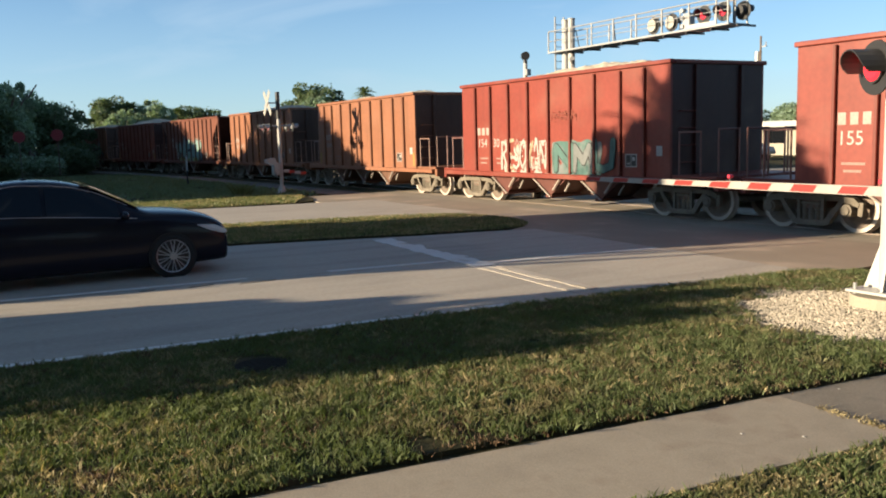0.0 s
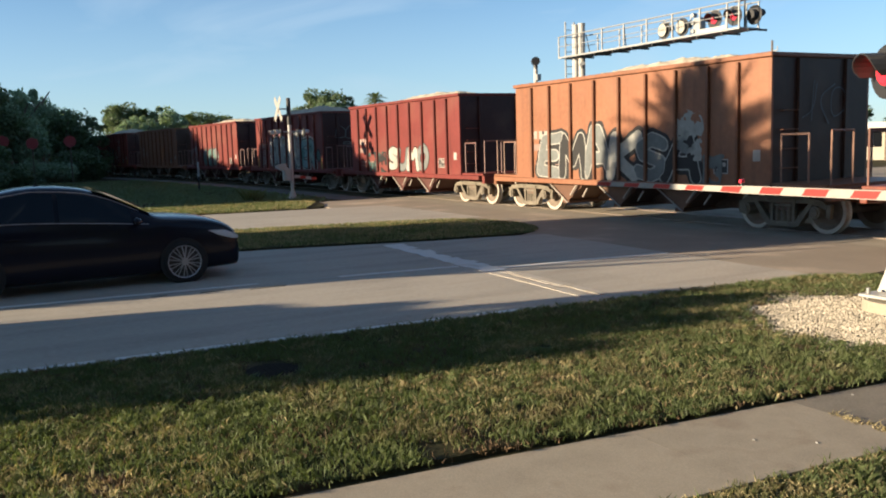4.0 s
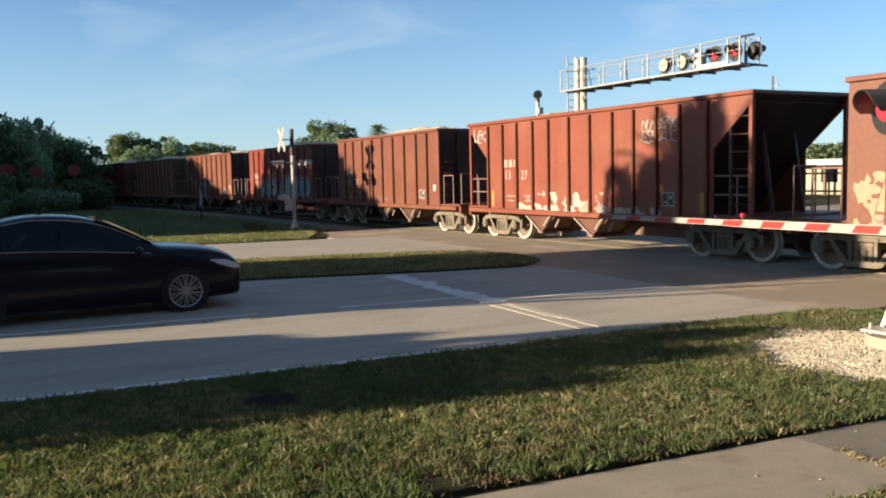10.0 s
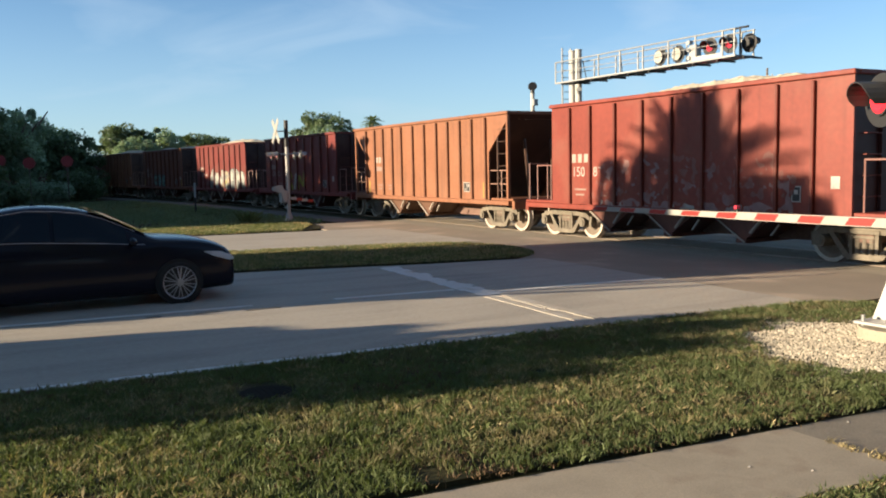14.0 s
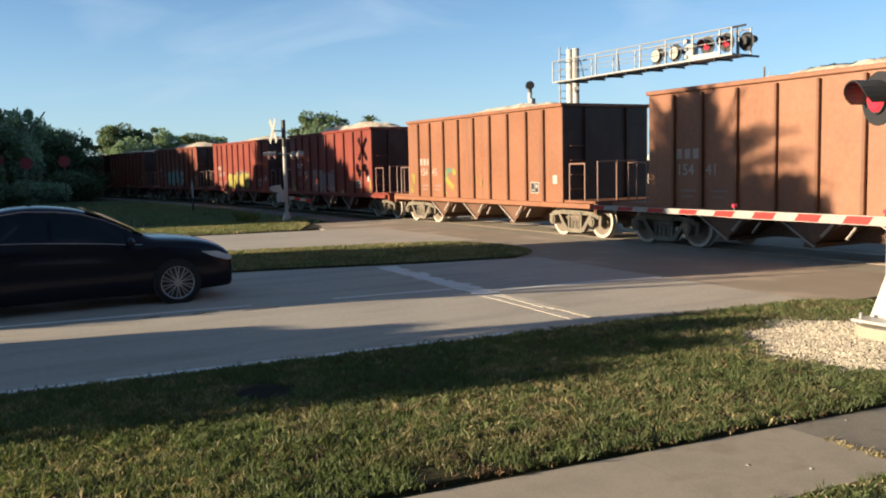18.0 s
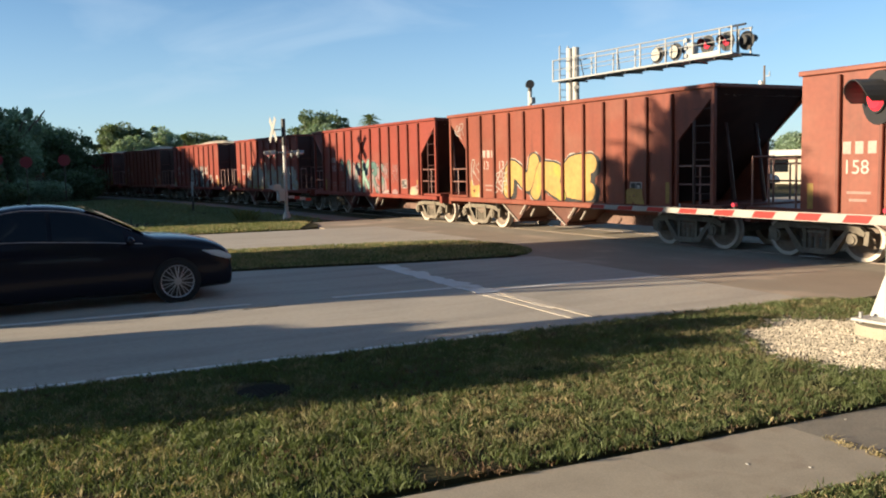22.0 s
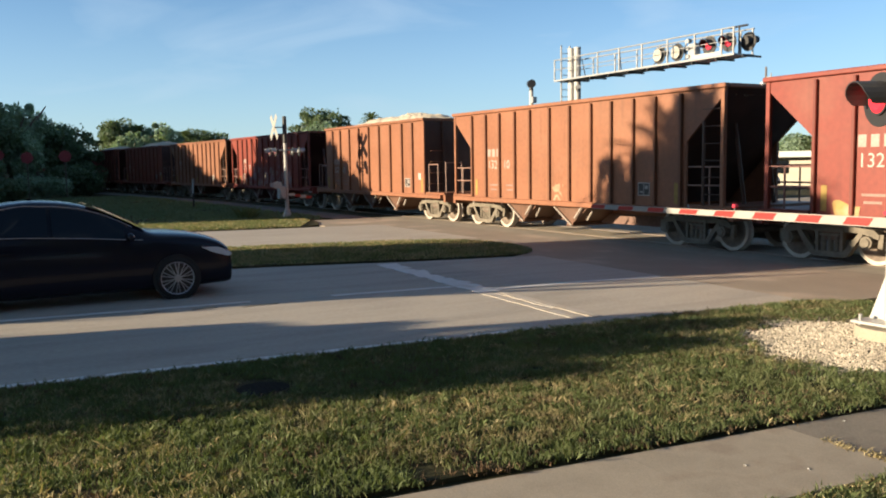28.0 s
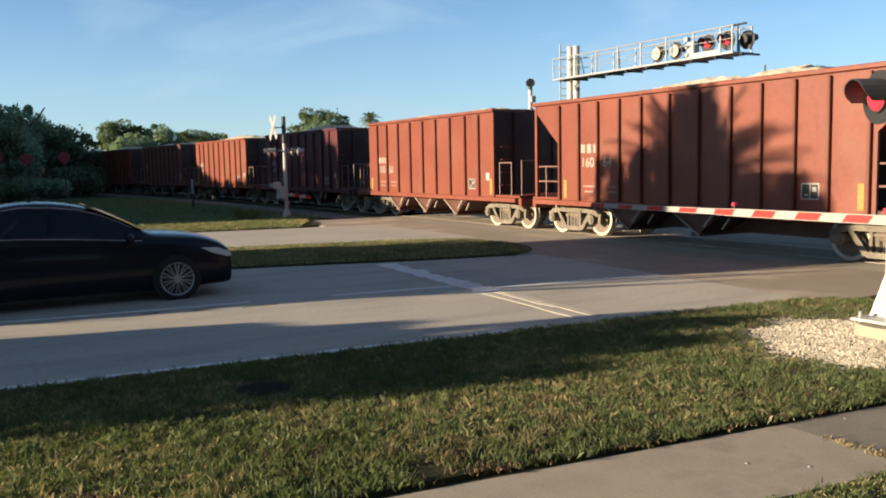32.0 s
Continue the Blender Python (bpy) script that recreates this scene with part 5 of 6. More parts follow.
part("base", bm, M_WHITE, sig)
bm = bmn()
tube(bm, (0, 0, 3.64), (0, -0.4, 3.64), 0.025, 8)
part("bracket", bm, M_GALV, sig)
for s in (-1, 1):
    bm = bmn()
    box(bm, -0.61, 0.61, -0.452 + 0.012 * s, -0.444 + 0.012 * s, -0.115, 0.115, 0.003)
    o = part("crossbuck_blade", bm, M_ARMWHITE, sig)
    o.matrix_basis = pose(0, 0, 3.64, 0, s * 48, 0)
bm = bmn()
tube(bm, (0, -0.55, 2.72), (0, 0.55, 2.72), 0.03, 8)
part("lamp_crossarm", bm, M_GALV, sig)
for yy, f, ln in ((-0.52, -1, M_PINKLENS), (0.45, 1, M_WHITELENS)):
    for dx in (-0.38, 0.38):
        flasher(sig, dx, yy, 2.66, f, ln, r=0.27, hood=M_GALV, size=0.66)
bm = bmn()
box(bm, -0.14, 0.14, -0.36, -0.08, 0.75, 1.25, 0.03)
part("gate_motor", bm, M_WHITE, sig)
bm = bmn()
prism(bm, [(-0.62, 1.38), (-0.3, 1.46), (-0.2, 1.2), (-0.1, 0.78), (-0.22, 0.74), (-0.36, 1.15), (-0.62, 1.25)], -0.2, -0.16, "x")
prism(bm, [(-0.62, 1.38), (-0.3, 1.46), (-0.2, 1.2), (-0.1, 0.78), (-0.22, 0.74), (-0.36, 1.15), (-0.62, 1.25)], 0.16, 0.2, "x")
part("counterweight_arm", bm, M_WHITE, sig)
garm = new("gate_arm")
garm.parent = sig
for k in range(4):
    bm = bmn()
    box(bm, -0.03, 0.03, 0.1 + 0.24 * k, 0.34 + 0.24 * k, 0.84 - 0.04 * k, 0.96 - 0.04 * k)
    part("stripe", bm, M_REDTAPE if k % 2 else M_WHITE, garm)

# near cantilever: column, flared base, gate and lamp
CX_, CY_ = -6.03, 9.28
near = thing("signal_cantilever", pose(CX_, CY_, 0), "white steel cantilever column on a concrete footing in gravel", "signal gantry")
bm = bmn()
tube(bm, (0, 0, 0.2), (0, 0, 6.5), 0.15, 24)
part("column", bm, M_WHITE, near)
bm = bmn()
tube(bm, (0, 0, -0.05), (0, 0, 0.14), 0.47, 28, 0.45)
part("footing", bm, M_FOUND, near)
bm = bmn()
box(bm, -0.36, 0.36, -0.36, 0.36, 0.165, 0.2, 0.008)
part("base_plate", bm, M_WHITE, near)
for ang in (0, 90, 180, 270):
    bm = bmn()
    prism(bm, [(0.14, 0.2), (0.32, 0.2), (0.3, 0.26), (0.15, 0.72), (0.14, 0.72)], -0.012, 0.012)
    o = part("gusset", bm, M_WHITE, near)
    o.matrix_basis = pose(0, 0, 0, 0, 0, ang + 12)
for ang in (45, 135, 225, 315):
    bm = bmn()
    tube(bm, (0.4 * math.cos(radians(ang)), 0.4 * math.sin(radians(ang)), 0.13), (0.4 * math.cos(radians(ang)), 0.4 * math.sin(radians(ang)), 0.27), 0.022, 8)
    part("anchor_bolt", bm, M_GALV, near)
bm = bmn()
tube(bm, (-0.45, -0.2, 2.72), (0.45, -0.2, 2.72), 0.035, 10)
part("lamp_crossarm", bm, M_GALV, near)
flasher(near, -0.06, -0.36, 2.715, -1, M_REDLENS, r=0.3, turn=-22)
flasher(near, 0.75, -0.36, 2.715, -1, M_REDLENS_DIM, r=0.27)
bm = bmn()
box(bm, -7.9, -0.1, -0.25, 0.55, 5.5, 5.54)
part("walkway_grating", bm, M_GALV, near)
for yy in (-0.27, 0.57):
    bm = bmn()
    box(bm, -7.9, 0.1, yy - 0.03, yy + 0.03, 5.42, 5.6)
    part("walkway_beam", bm, M_GALV, near)
    for k in range(7):
        bm = bmn()
        box(bm, -7.8 + 1.25 * k - 0.025, -7.8 + 1.25 * k + 0.025, yy - 0.025, yy + 0.025, 5.6, 6.45)
        part("rail_post", bm, M_WHITE, near)
    bm = bmn()
    tube(bm, (-7.9, yy, 6.45), (0.1, yy, 6.45), 0.03, 8)
    part("handrail", bm, M_WHITE, near)
for x_ in (-7.3, -6.5, -4.2, -3.4):
    flasher(near, x_, -0.35, 5.88, -1, M_REDLENS_DIM, r=0.3)

# lowered gate across the near lanes
AY = 10.9
gate = thing("crossing_gate", pose(-6.1, AY, 0), "lowered red and white striped crossing gate with small lamps", "crossing gate")
bm = bmn()
tube(bm, (0.25, 0, 0.0), (0.25, 0, 1.9), 0.075, 14)
tube(bm, (0.25, 0, -0.03), (0.25, 0, 0.3), 0.18, 14, 0.12)
part("stand", bm, M_WHITE, gate)
bm = bmn()
box(bm, 0.05, 0.5, -0.35, -0.1, 0.85, 1.45, 0.04)
part("gate_motor", bm, M_WHITE, gate)
arm = new("arm")
arm.parent = gate
x_ = -0.2
k = 0
while x_ > -7.15:
    half = lambda xx: 0.07 - 0.008 * min(1.0, max(0.0, (-xx - 0.2) / 4.0)) if xx > -4.05 else 0.05 - 0.006 * min(1.0, (-xx - 4.05) / 3.0)
    step = 0.406
    xa, xb = x_ - step, x_
    a_, b_ = half(xa), half(xb)
    bm = bmn()
    z_ = 1.19
    prism(bm, [(xa - a_ * 0.7, z_ - a_), (xb - b_ * 0.7, z_ - b_), (xb + b_ * 0.7, z_ + b_), (xa + a_ * 0.7, z_ + a_)], -0.022, 0.022)
    part("arm_section", bm, M_ARMWHITE, arm)
    if k % 2:
        bm = bmn()
        a_, b_ = a_ * 0.82, b_ * 0.82
        prism(bm, [(xa - a_ * 0.7, z_ - a_), (xb - b_ * 0.7, z_ - b_), (xb + b_ * 0.7, z_ + b_), (xa + a_ * 0.7, z_ + a_)], -0.026, 0.026)
        part("stripe", bm, M_REDTAPE, arm)
    x_ -= step
    k += 1
for x_ in (-3.85, -1.2):
    bm = bmn()
    tube(bm, (x_, 0, 1.24), (x_, 0, 1.3), 0.02, 8)
    lp = part("arm_lamp", bm, M_BLACK, gate)
    bm = bmn()
    tube(bm, (x_, -0.04, 1.325), (x_, 0.04, 1.325), 0.032, 14)
    part("lens", bm, M_REDLENS_DIM, lp)

# signal mast, marker post and pole beyond the track
sm = thing("signal_mast", pose(-34.62, 24.0, 0), "slim railway signal mast with a round black head", "railway signal")
bm = bmn()
tube(bm, (0, 0, -0.05), (0, 0, 5.5), 0.1, 12)
part("post", bm, M_WHITE, sm)
bm = bmn()
tube(bm, (0.11, -0.05, 5.83), (-0.11, 0.05, 5.83), 0.2, 18)
tube(bm, (0, 0, 5.45), (0, 0, 5.65), 0.1, 10)
part("head", bm, M_BLACK, sm)
bm = bmn()
box(bm, 0.1, 0.3, -0.12, 0.12, 4.9, 5.2, 0.02)
part("relay_box", bm, M_GALV, sm)
mk = thing("marker_post", pose(-45.0, 10.1, 0), "thin white marker post in the grass beside the track", "post")
bm = bmn()
tube(bm, (0, 0, -0.05), (0, 0, 0.75), 0.05, 8)
part("lower_shaft", bm, M_BLACK, mk)
bm = bmn()
tube(bm, (0, 0, 0.75), (0, 0, 1.5), 0.055, 8)
part("upper_shaft", bm, M_WHITE, mk)
up = thing("utility_pole", pose(-38.75, 45.0, 0), "thin distant pole with small fittings at its top", "utility pole")
bm = bmn()
tube(bm, (0, 0, -0.05), (0, 0, 7.9), 0.09, 8, 0.06)
part("shaft", bm, M_BARK, up)
bm = bmn()
box(bm, 0.1, 0.45, -0.05, 0.05, 7.2, 7.26)
tube(bm, (0.4, 0, 7.26), (0.4, 0, 7.5), 0.04, 6)
part("bracket", bm, M_GALV, up)
bm = bmn()
tube(bm, (-0.25, 0, 6.3), (-0.25, 0, 6.95), 0.18, 10)
part("transformer", bm, M_GALV, up)
for x_, y_, z_ in ((-66.0, 6.05, 2.98), (-66.5, 3.66, 2.9), (-67.0, 1.85, 3.1)):
    sg = thing("round_sign", pose(x_, y_, 0), "dull red octagonal sign on a thin post in shade", "road sign", "red signs beside the track")
    bm = bmn()
    tube(bm, (0, 0, -0.05), (0, 0, z_ + 0.3), 0.035, 8)
    part("post", bm, M_BARK, sg)
    bm = bmn()
    tube(bm, (0.04, 0, z_), (0.055, 0, z_), 0.42, 8)
    part("plate", bm, M_SIGN_RED, sg)

# low pale building and a parked red car seen through the gaps between wagons
bld = thing("low_building", pose(-47.0, 56.0, 0), "low pale building with a flat roof beyond the track", "building")
bm = bmn()
box(bm, -16, 22, 0, 9, -0.05, 2.15)
part("wall", bm, M_WALL_PALE, bld)
bm = bmn()
box(bm, -16.5, 22.5, -1.2, 9.5, 2.152, 2.62, 0.03)
part("roof", bm, M_WHITE, bld, "pale flat roof with a deep fascia")
for k in range(10):
    bm = bmn()
    box(bm, -14.6 + 3.6 * k, -13.2 + 3.6 * k, -0.03, 0.06, 0.9, 1.9)
    part("window", bm, M_CARGLASS, bld)
for k in range(8):
    bm = bmn()
    box(bm, -15.6 + 5.0 * k - 0.1, -15.6 + 5.0 * k + 0.1, -1.0, -0.8, -0.05, 2.15)
    part("canopy_post", bm, M_BARK, bld)


def far_car(x, y, turn, paint, label):
    c = thing("parked_car", pose(x, y, 0, 0, 0, turn), label, "car")
    bm = bmn()
    prism(bm, [(-2.2, 0.35), (-2.2, 0.85), (-1.5, 0.95), (-0.9, 1.4), (0.6, 1.42), (1.2, 0.98), (2.1, 0.85), (2.25, 0.4)], -0.85, 0.85)
    bmesh.ops.bevel(bm, geom=bm.edges[:], offset=0.07, segments=2, affect="EDGES")
    part("body", bm, paint, c, smooth=True)
    bm = bmn()
    prism(bm, [(-1.25, 0.98), (-0.85, 1.32), (0.5, 1.34), (0.95, 1.0)], -0.865, 0.865)
    part("side_glass", bm, M_CARGLASS, c)
    for a in (-1.35, 1.35):
        for b2 in (-0.8, 0.8):
            bm = bmn()
            tube(bm, (a, b2 - 0.1, 0.32), (a, b2 + 0.1, 0.32), 0.32, 16)
            part("wheel", bm, M_TYRE, c)


far_car(-33.5, 34.5, 8, M_REDCAR, "small red car parked beyond the track")
far_car(-41.0, 46.0, -5, M_WHITE, "small white car parked by the pale building")


# ---- the waiting car ----
def sedan(x, y, turn):
    car = thing("sedan_car", pose(x, y, 0, 0, 0, turn), "glossy black four-door sedan waiting on the road", "car")
    # stations: y, half width, sill z, belt z, roof half width, top z
    st = [(-2.78, 0.62, 0.42, 0.82, 0.50, 0.94), (-2.68, 0.80, 0.30, 0.95, 0.62, 1.09), (-2.35, 0.89, 0.24, 1.04, 0.70, 1.17), (-2.0, 0.915, 0.22, 1.08, 0.70, 1.26),
          (-1.6, 0.92, 0.14, 1.09, 0.64, 1.46), (-1.2, 0.925, 0.13, 1.09, 0.61, 1.58), (-0.75, 0.925, 0.13, 1.095, 0.62, 1.675), (-0.3, 0.925, 0.13, 1.085, 0.62, 1.672), (0.05, 0.925, 0.13, 1.075, 0.63, 1.64),
          (0.38, 0.925, 0.13, 1.065, 0.645, 1.54), (0.7, 0.92, 0.13, 1.05, 0.67, 1.375), (0.96, 0.915, 0.13, 1.04, 0.72, 1.225), (1.12, 0.91, 0.13, 1.035, 0.76, 1.15), (1.3, 0.91, 0.13, 1.03, 0.79, 1.14), (1.75, 0.89, 0.14, 1.0, 0.77, 1.1),
          (2.08, 0.88, 0.16, 0.93, 0.74, 1.035), (2.33, 0.86, 0.16, 0.84, 0.72, 0.95), (2.46, 0.8, 0.17, 0.72, 0.68, 0.83), (2.5, 0.76, 0.2, 0.6, 0.62, 0.7)]

    def half(s):
        y_, w, zs, zb, wr, zt = s
        crown = 0.03
        return [(0, zs), (w * 0.86, zs), (w * 0.97, zs + 0.1), (w, zs + (zb - zs) * 0.55), (w * 0.975, zb), (wr + 0.02 if zt - zb > 0.15 else (w * 0.9), zt - (0.05 if zt - zb > 0.15 else 0.5 * (zt - zb))), (wr * 0.75, zt - crown * 0.3), (0, zt)]
    bm = bmn()
    rows = []
    for s in st:
        h = half(s)
        ring = [(px, pz) for px, pz in h] + [(-px, pz) for px, pz in h[-2:0:-1]]
        rows.append([bm.verts.new((px, s[0], pz)) for px, pz in ring])
    n = len(rows[0])
    for ra, rb in zip(rows, rows[1:]):
        for k in range(n):
            bm.faces.new((ra[k], ra[(k + 1) % n], rb[(k + 1) % n], rb[k]))
    bm.faces.new(rows[0])
    bm.faces.new(rows[-1][::-1])
    bmesh.ops.recalc_face_normals(bm, faces=bm.faces[:])
    body = part("body", bm, M_CARBODY, car, smooth=True)
    mod = body.modifiers.new("round", "SUBSURF")
    mod.levels = mod.render_levels = 2

    def side_point(yy, up):
        """A point on the flank above the belt: up 0 at the belt, 1 at the roof edge."""
        for s, e in zip(st, st[1:]):
            if s[0] <= yy <= e[0]:
                f = (yy - s[0]) / (e[0] - s[0])
                v = [p + (q - p) * f for p, q in zip(s, e)]
                w, zb, wr, zt = v[1] * 0.975, v[3], v[4] + 0.02, v[5] - 0.05
                return Vector((w + (wr - w) * up + 0.004, yy, zb + (zt - zb) * up))

    # side glass in three lights a side, with chrome line round it
    lights = [(-1.7, -1.22), (-1.16, -0.42), (-0.36, 0.66)]
    for s in (-1, 1):
        for ya, yb in lights:
            bm = bmn()
            cols = []
            for k in range(9):
                yy = ya + (yb - ya) * k / 8
                lo_, hi_ = side_point(yy, 0.05), side_point(yy, 0.9)
                cols.append([bm.verts.new((s * (p.x + 0.012), p.y, p.z)) for p in (lo_, lo_.lerp(hi_, 0.5) + Vector((0.012, 0, 0)), hi_)])
            for ca, cb in zip(cols, cols[1:]):
                for j in range(2):
                    bm.faces.new((ca[j], cb[j], cb[j + 1], ca[j + 1]))
            part("side_window", bm, M_CARGLASS, car, smooth=True)
        for up in (0.02, 0.95):
            bm = bmn()
            yy0, yy1 = (-1.75, 0.92) if up < 0.5 else (-1.65, 0.8)
            pts = [side_point(yy0 + (yy1 - yy0) * k / 16, up) for k in range(17)]
            rings = [[bm.verts.new((s * (p.x + 0.018) + 0.0055 * math.cos(q), p.y, p.z + 0.0055 * math.sin(q))) for q in (0.3, 1.6, 2.8, 4.1, 5.3)] for p in pts]
            for ra, rb in zip(rings, rings[1:]):
                for j in range(5):
                    bm.faces.new((ra[j], ra[(j + 1) % 5], rb[(j + 1) % 5], rb[j]))
            bm.faces.new(rings[0])
            bm.faces.new(rings[-1][::-1])
            bmesh.ops.recalc_face_normals(bm, faces=bm.faces[:])
            part("chrome_line", bm, M_CHROME, car, "bright chrome line")
        # mirror
        bm = bmn()
        bmesh.ops.create_uvsphere(bm, u_segments=14, v_segments=8, radius=1.0, matrix=pose(s * 1.03, 0.72, 1.1) @ Matrix.Diagonal((0.12, 0.07, 0.075, 1)))
        part("mirror", bm, M_CARBODY, car, smooth=True)
        bm = bmn()
        prism(bm, [(1.82, 0.875), (2.16, 0.86), (2.42, 0.76), (2.45, 0.69), (2.34, 0.68), (2.02, 0.77)], min(s * 0.6, s * 0.888), max(s * 0.6, s * 0.888), "x")
        bmesh.ops.bevel(bm, geom=bm.edges[:], offset=0.012, segments=2, affect="EDGES")
        part("headlight", bm, M_HEADLAMP, car, "clear headlight")
        bm = bmn()
        prism(bm, [(-2.79, 0.80), (-2.42, 0.88), (-2.37, 0.98), (-2.7, 0.96)], min(s * 0.5, s * 0.91), max(s * 0.5, s * 0.91), "x")
        part("tail_light", bm, M_SIGN_RED, car, "dark red tail light")
        for yy in (-1.0, -0.1):
            bm = bmn()
            box(bm, min(s * 0.93, s * 0.955), max(s * 0.93, s * 0.955), yy - 0.1, yy + 0.1, 0.86, 0.885, 0.004)
            part("door_handle", bm, M_CARBODY, car)
    for rows_, nm in (((10, 11, 1.0), "windscreen"),):
        bm = bmn()
        cols = []
        for k in range(11):
            u = -1 + 2 * k / 10
            cols.append([bm.verts.new((u * w_, y_ + 0.05 * (1 - u * u), z_ + 0.012)) for w_, y_, z_ in ((0.7, 1.0, 1.21), (0.66, 0.7, 1.38), (0.63, 0.38, 1.545), (0.6, 0.16, 1.615))])
        for ca, cb in zip(cols, cols[1:]):
            for j in range(3):
                bm.faces.new((ca[j], cb[j], cb[j + 1], ca[j + 1]))
        part(nm, bm, M_CARGLASS, car, smooth=True)
    bm = bmn()
    prism(bm, [(2.32, 0.32), (2.43, 0.34), (2.43, 0.55), (2.34, 0.62)], -0.45, 0.45, "x")
    part("grille", bm, M_BLACK, car)
    bm = bmn()
    prism(bm, [(-0.62, 1.63), (-0.46, 1.635), (-0.58, 1.69), (-0.62, 1.69)], -0.015, 0.015, "x")
    part("roof_antenna", bm, M_CARBODY, car)
    for yy in (-1.5, 1.42):
        for s in (-1, 1):
            bm = bmn()
            tube(bm, (s * 0.86, yy, 0.34), (s * 0.924, yy, 0.34), 0.372, 28)
            part("wheel_arch", bm, M_TYRE, car)
            w = new("wheel")
            w.parent = car
            bm = bmn()
            seg = 36
            prof = [(0.255, 0.76), (0.30, 0.75), (0.335, 0.78), (0.335, 0.91), (0.318, 0.937), (0.27, 0.942), (0.255, 0.935)]
            ringv = [[bm.verts.new((s * x_, yy + r_ * math.cos(2 * math.pi * k / seg), 0.335 + r_ * math.sin(2 * math.pi * k / seg))) for k in range(seg)] for r_, x_ in prof]
            for ra, rb in zip(ringv, ringv[1:] + ringv[:1]):
                for k in range(seg):
                    bm.faces.new((ra[k], ra[(k + 1) % seg], rb[(k + 1) % seg], rb[k]))
            bmesh.ops.recalc_face_normals(bm, faces=bm.faces[:])
            part("tyre", bm, M_TYRE, w, smooth=True)
            bm = bmn()
            tube(bm, (s * 0.85, yy, 0.335), (s * 0.926, yy, 0.335), 0.256, 28)
            part("rim_well", bm, M_BLACK, w)
            bm = bmn()
            for k in range(20):
                a = 2 * math.pi * (k // 2) / 10 + 0.314
                a2 = 2 * math.pi * (k // 2) / 10 + (0.13 if k % 2 else -0.13) + 0.314
                tube(bm, (s * 0.955, yy + 0.04 * math.cos(a), 0.335 + 0.04 * math.sin(a)), (s * 0.938, yy + 0.25 * math.cos(a2), 0.335 + 0.25 * math.sin(a2)), 0.0095, 6)
            tube(bm, (s * 0.935, yy, 0.335), (s * 0.965, yy, 0.335), 0.06, 14)
            rimv = [[bm.verts.new((s * x_, yy + r_ * math.cos(2 * math.pi * k / seg), 0.335 + r_ * math.sin(2 * math.pi * k / seg))) for k in range(seg)] for r_, x_ in ((0.245, 0.935), (0.262, 0.945), (0.267, 0.93), (0.245, 0.915))]
            for ra, rb in zip(rimv, rimv[1:] + rimv[:1]):
                for k in range(seg):
                    bm.faces.new((ra[k], ra[(k + 1) % seg], rb[(k + 1) % seg], rb[k]))
            bmesh.ops.recalc_face_normals(bm, faces=bm.faces[:])
            part("rim", bm, M_ALLOY, w, "alloy rim with paired spokes")
    # wedge of the belt, low roof and short nose
    for ob in car.children:
        if ob.type != "MESH" or ob.name.startswith("wheel"):
            continue
        for v in ob.data.vertices:
            p = v.co
            up = min(1.0, max(0.0, (p.z - 0.4) / 0.5))
            drop = min(0.075, max(0.0, 0.0375 * (p.y + 1.2)))
            p.z -= up * drop + 0.035 * min(1.0, max(0.0, (p.z - 1.1) / 0.4))
            if p.y > 1.9:
                p.y = 1.9 + (p.y - 1.9) * 0.76
    return car


sedan(-14.84, 1.40, 0)


# ---- plants ----
def leaves_mesh(name, seed, lobes, count, size, material, squash=0.8, hollow=0.55, reach=(0.3, 0.72), swell=(0.26, 0.46)):
    """A crown about one unit in radius: many small leaf clumps on uneven lobes."""
    rng = np.random.RandomState(seed)
    c = rng.normal(size=(lobes, 3))
    c /= np.linalg.norm(c, axis=1)[:, None]
    c *= rng.uniform(reach[0], reach[1], (lobes, 1))
    c[:, 2] = np.minimum(c[:, 2] * squash, 0.64)
    rad = rng.uniform(swell[0], swell[1], lobes)
    pick = rng.randint(0, lobes, count)
    d = rng.normal(size=(count, 3))
    d /= np.linalg.norm(d, axis=1)[:, None]
    out = rng.uniform(hollow, 1.08, count) ** 0.6
    out = np.where(rng.uniform(size=count) < 0.05, out * rng.uniform(1.1, 1.5, count), out)
    p = c[pick] + d * (rad[pick] * out)[:, None] * np.array([1, 1, squash])
    u = rng.normal(size=(count, 3))
    u /= np.linalg.norm(u, axis=1)[:, None]
    w = np.cross(u, rng.normal(size=(count, 3)))
    w /= np.linalg.norm(w, axis=1)[:, None] + 1e-9
    s = size * rng.uniform(0.5, 1.3, (count, 1))
    v = np.stack([p - u * s, p + w * s * 0.5, p + u * s, p - w * s * 0.5], 1).reshape(-1, 3)
    me = bpy.data.meshes.new(name)
    me.from_pydata(v.tolist(), [], np.arange(count * 4).reshape(-1, 4).tolist())
    me.materials.append(material)
    return me


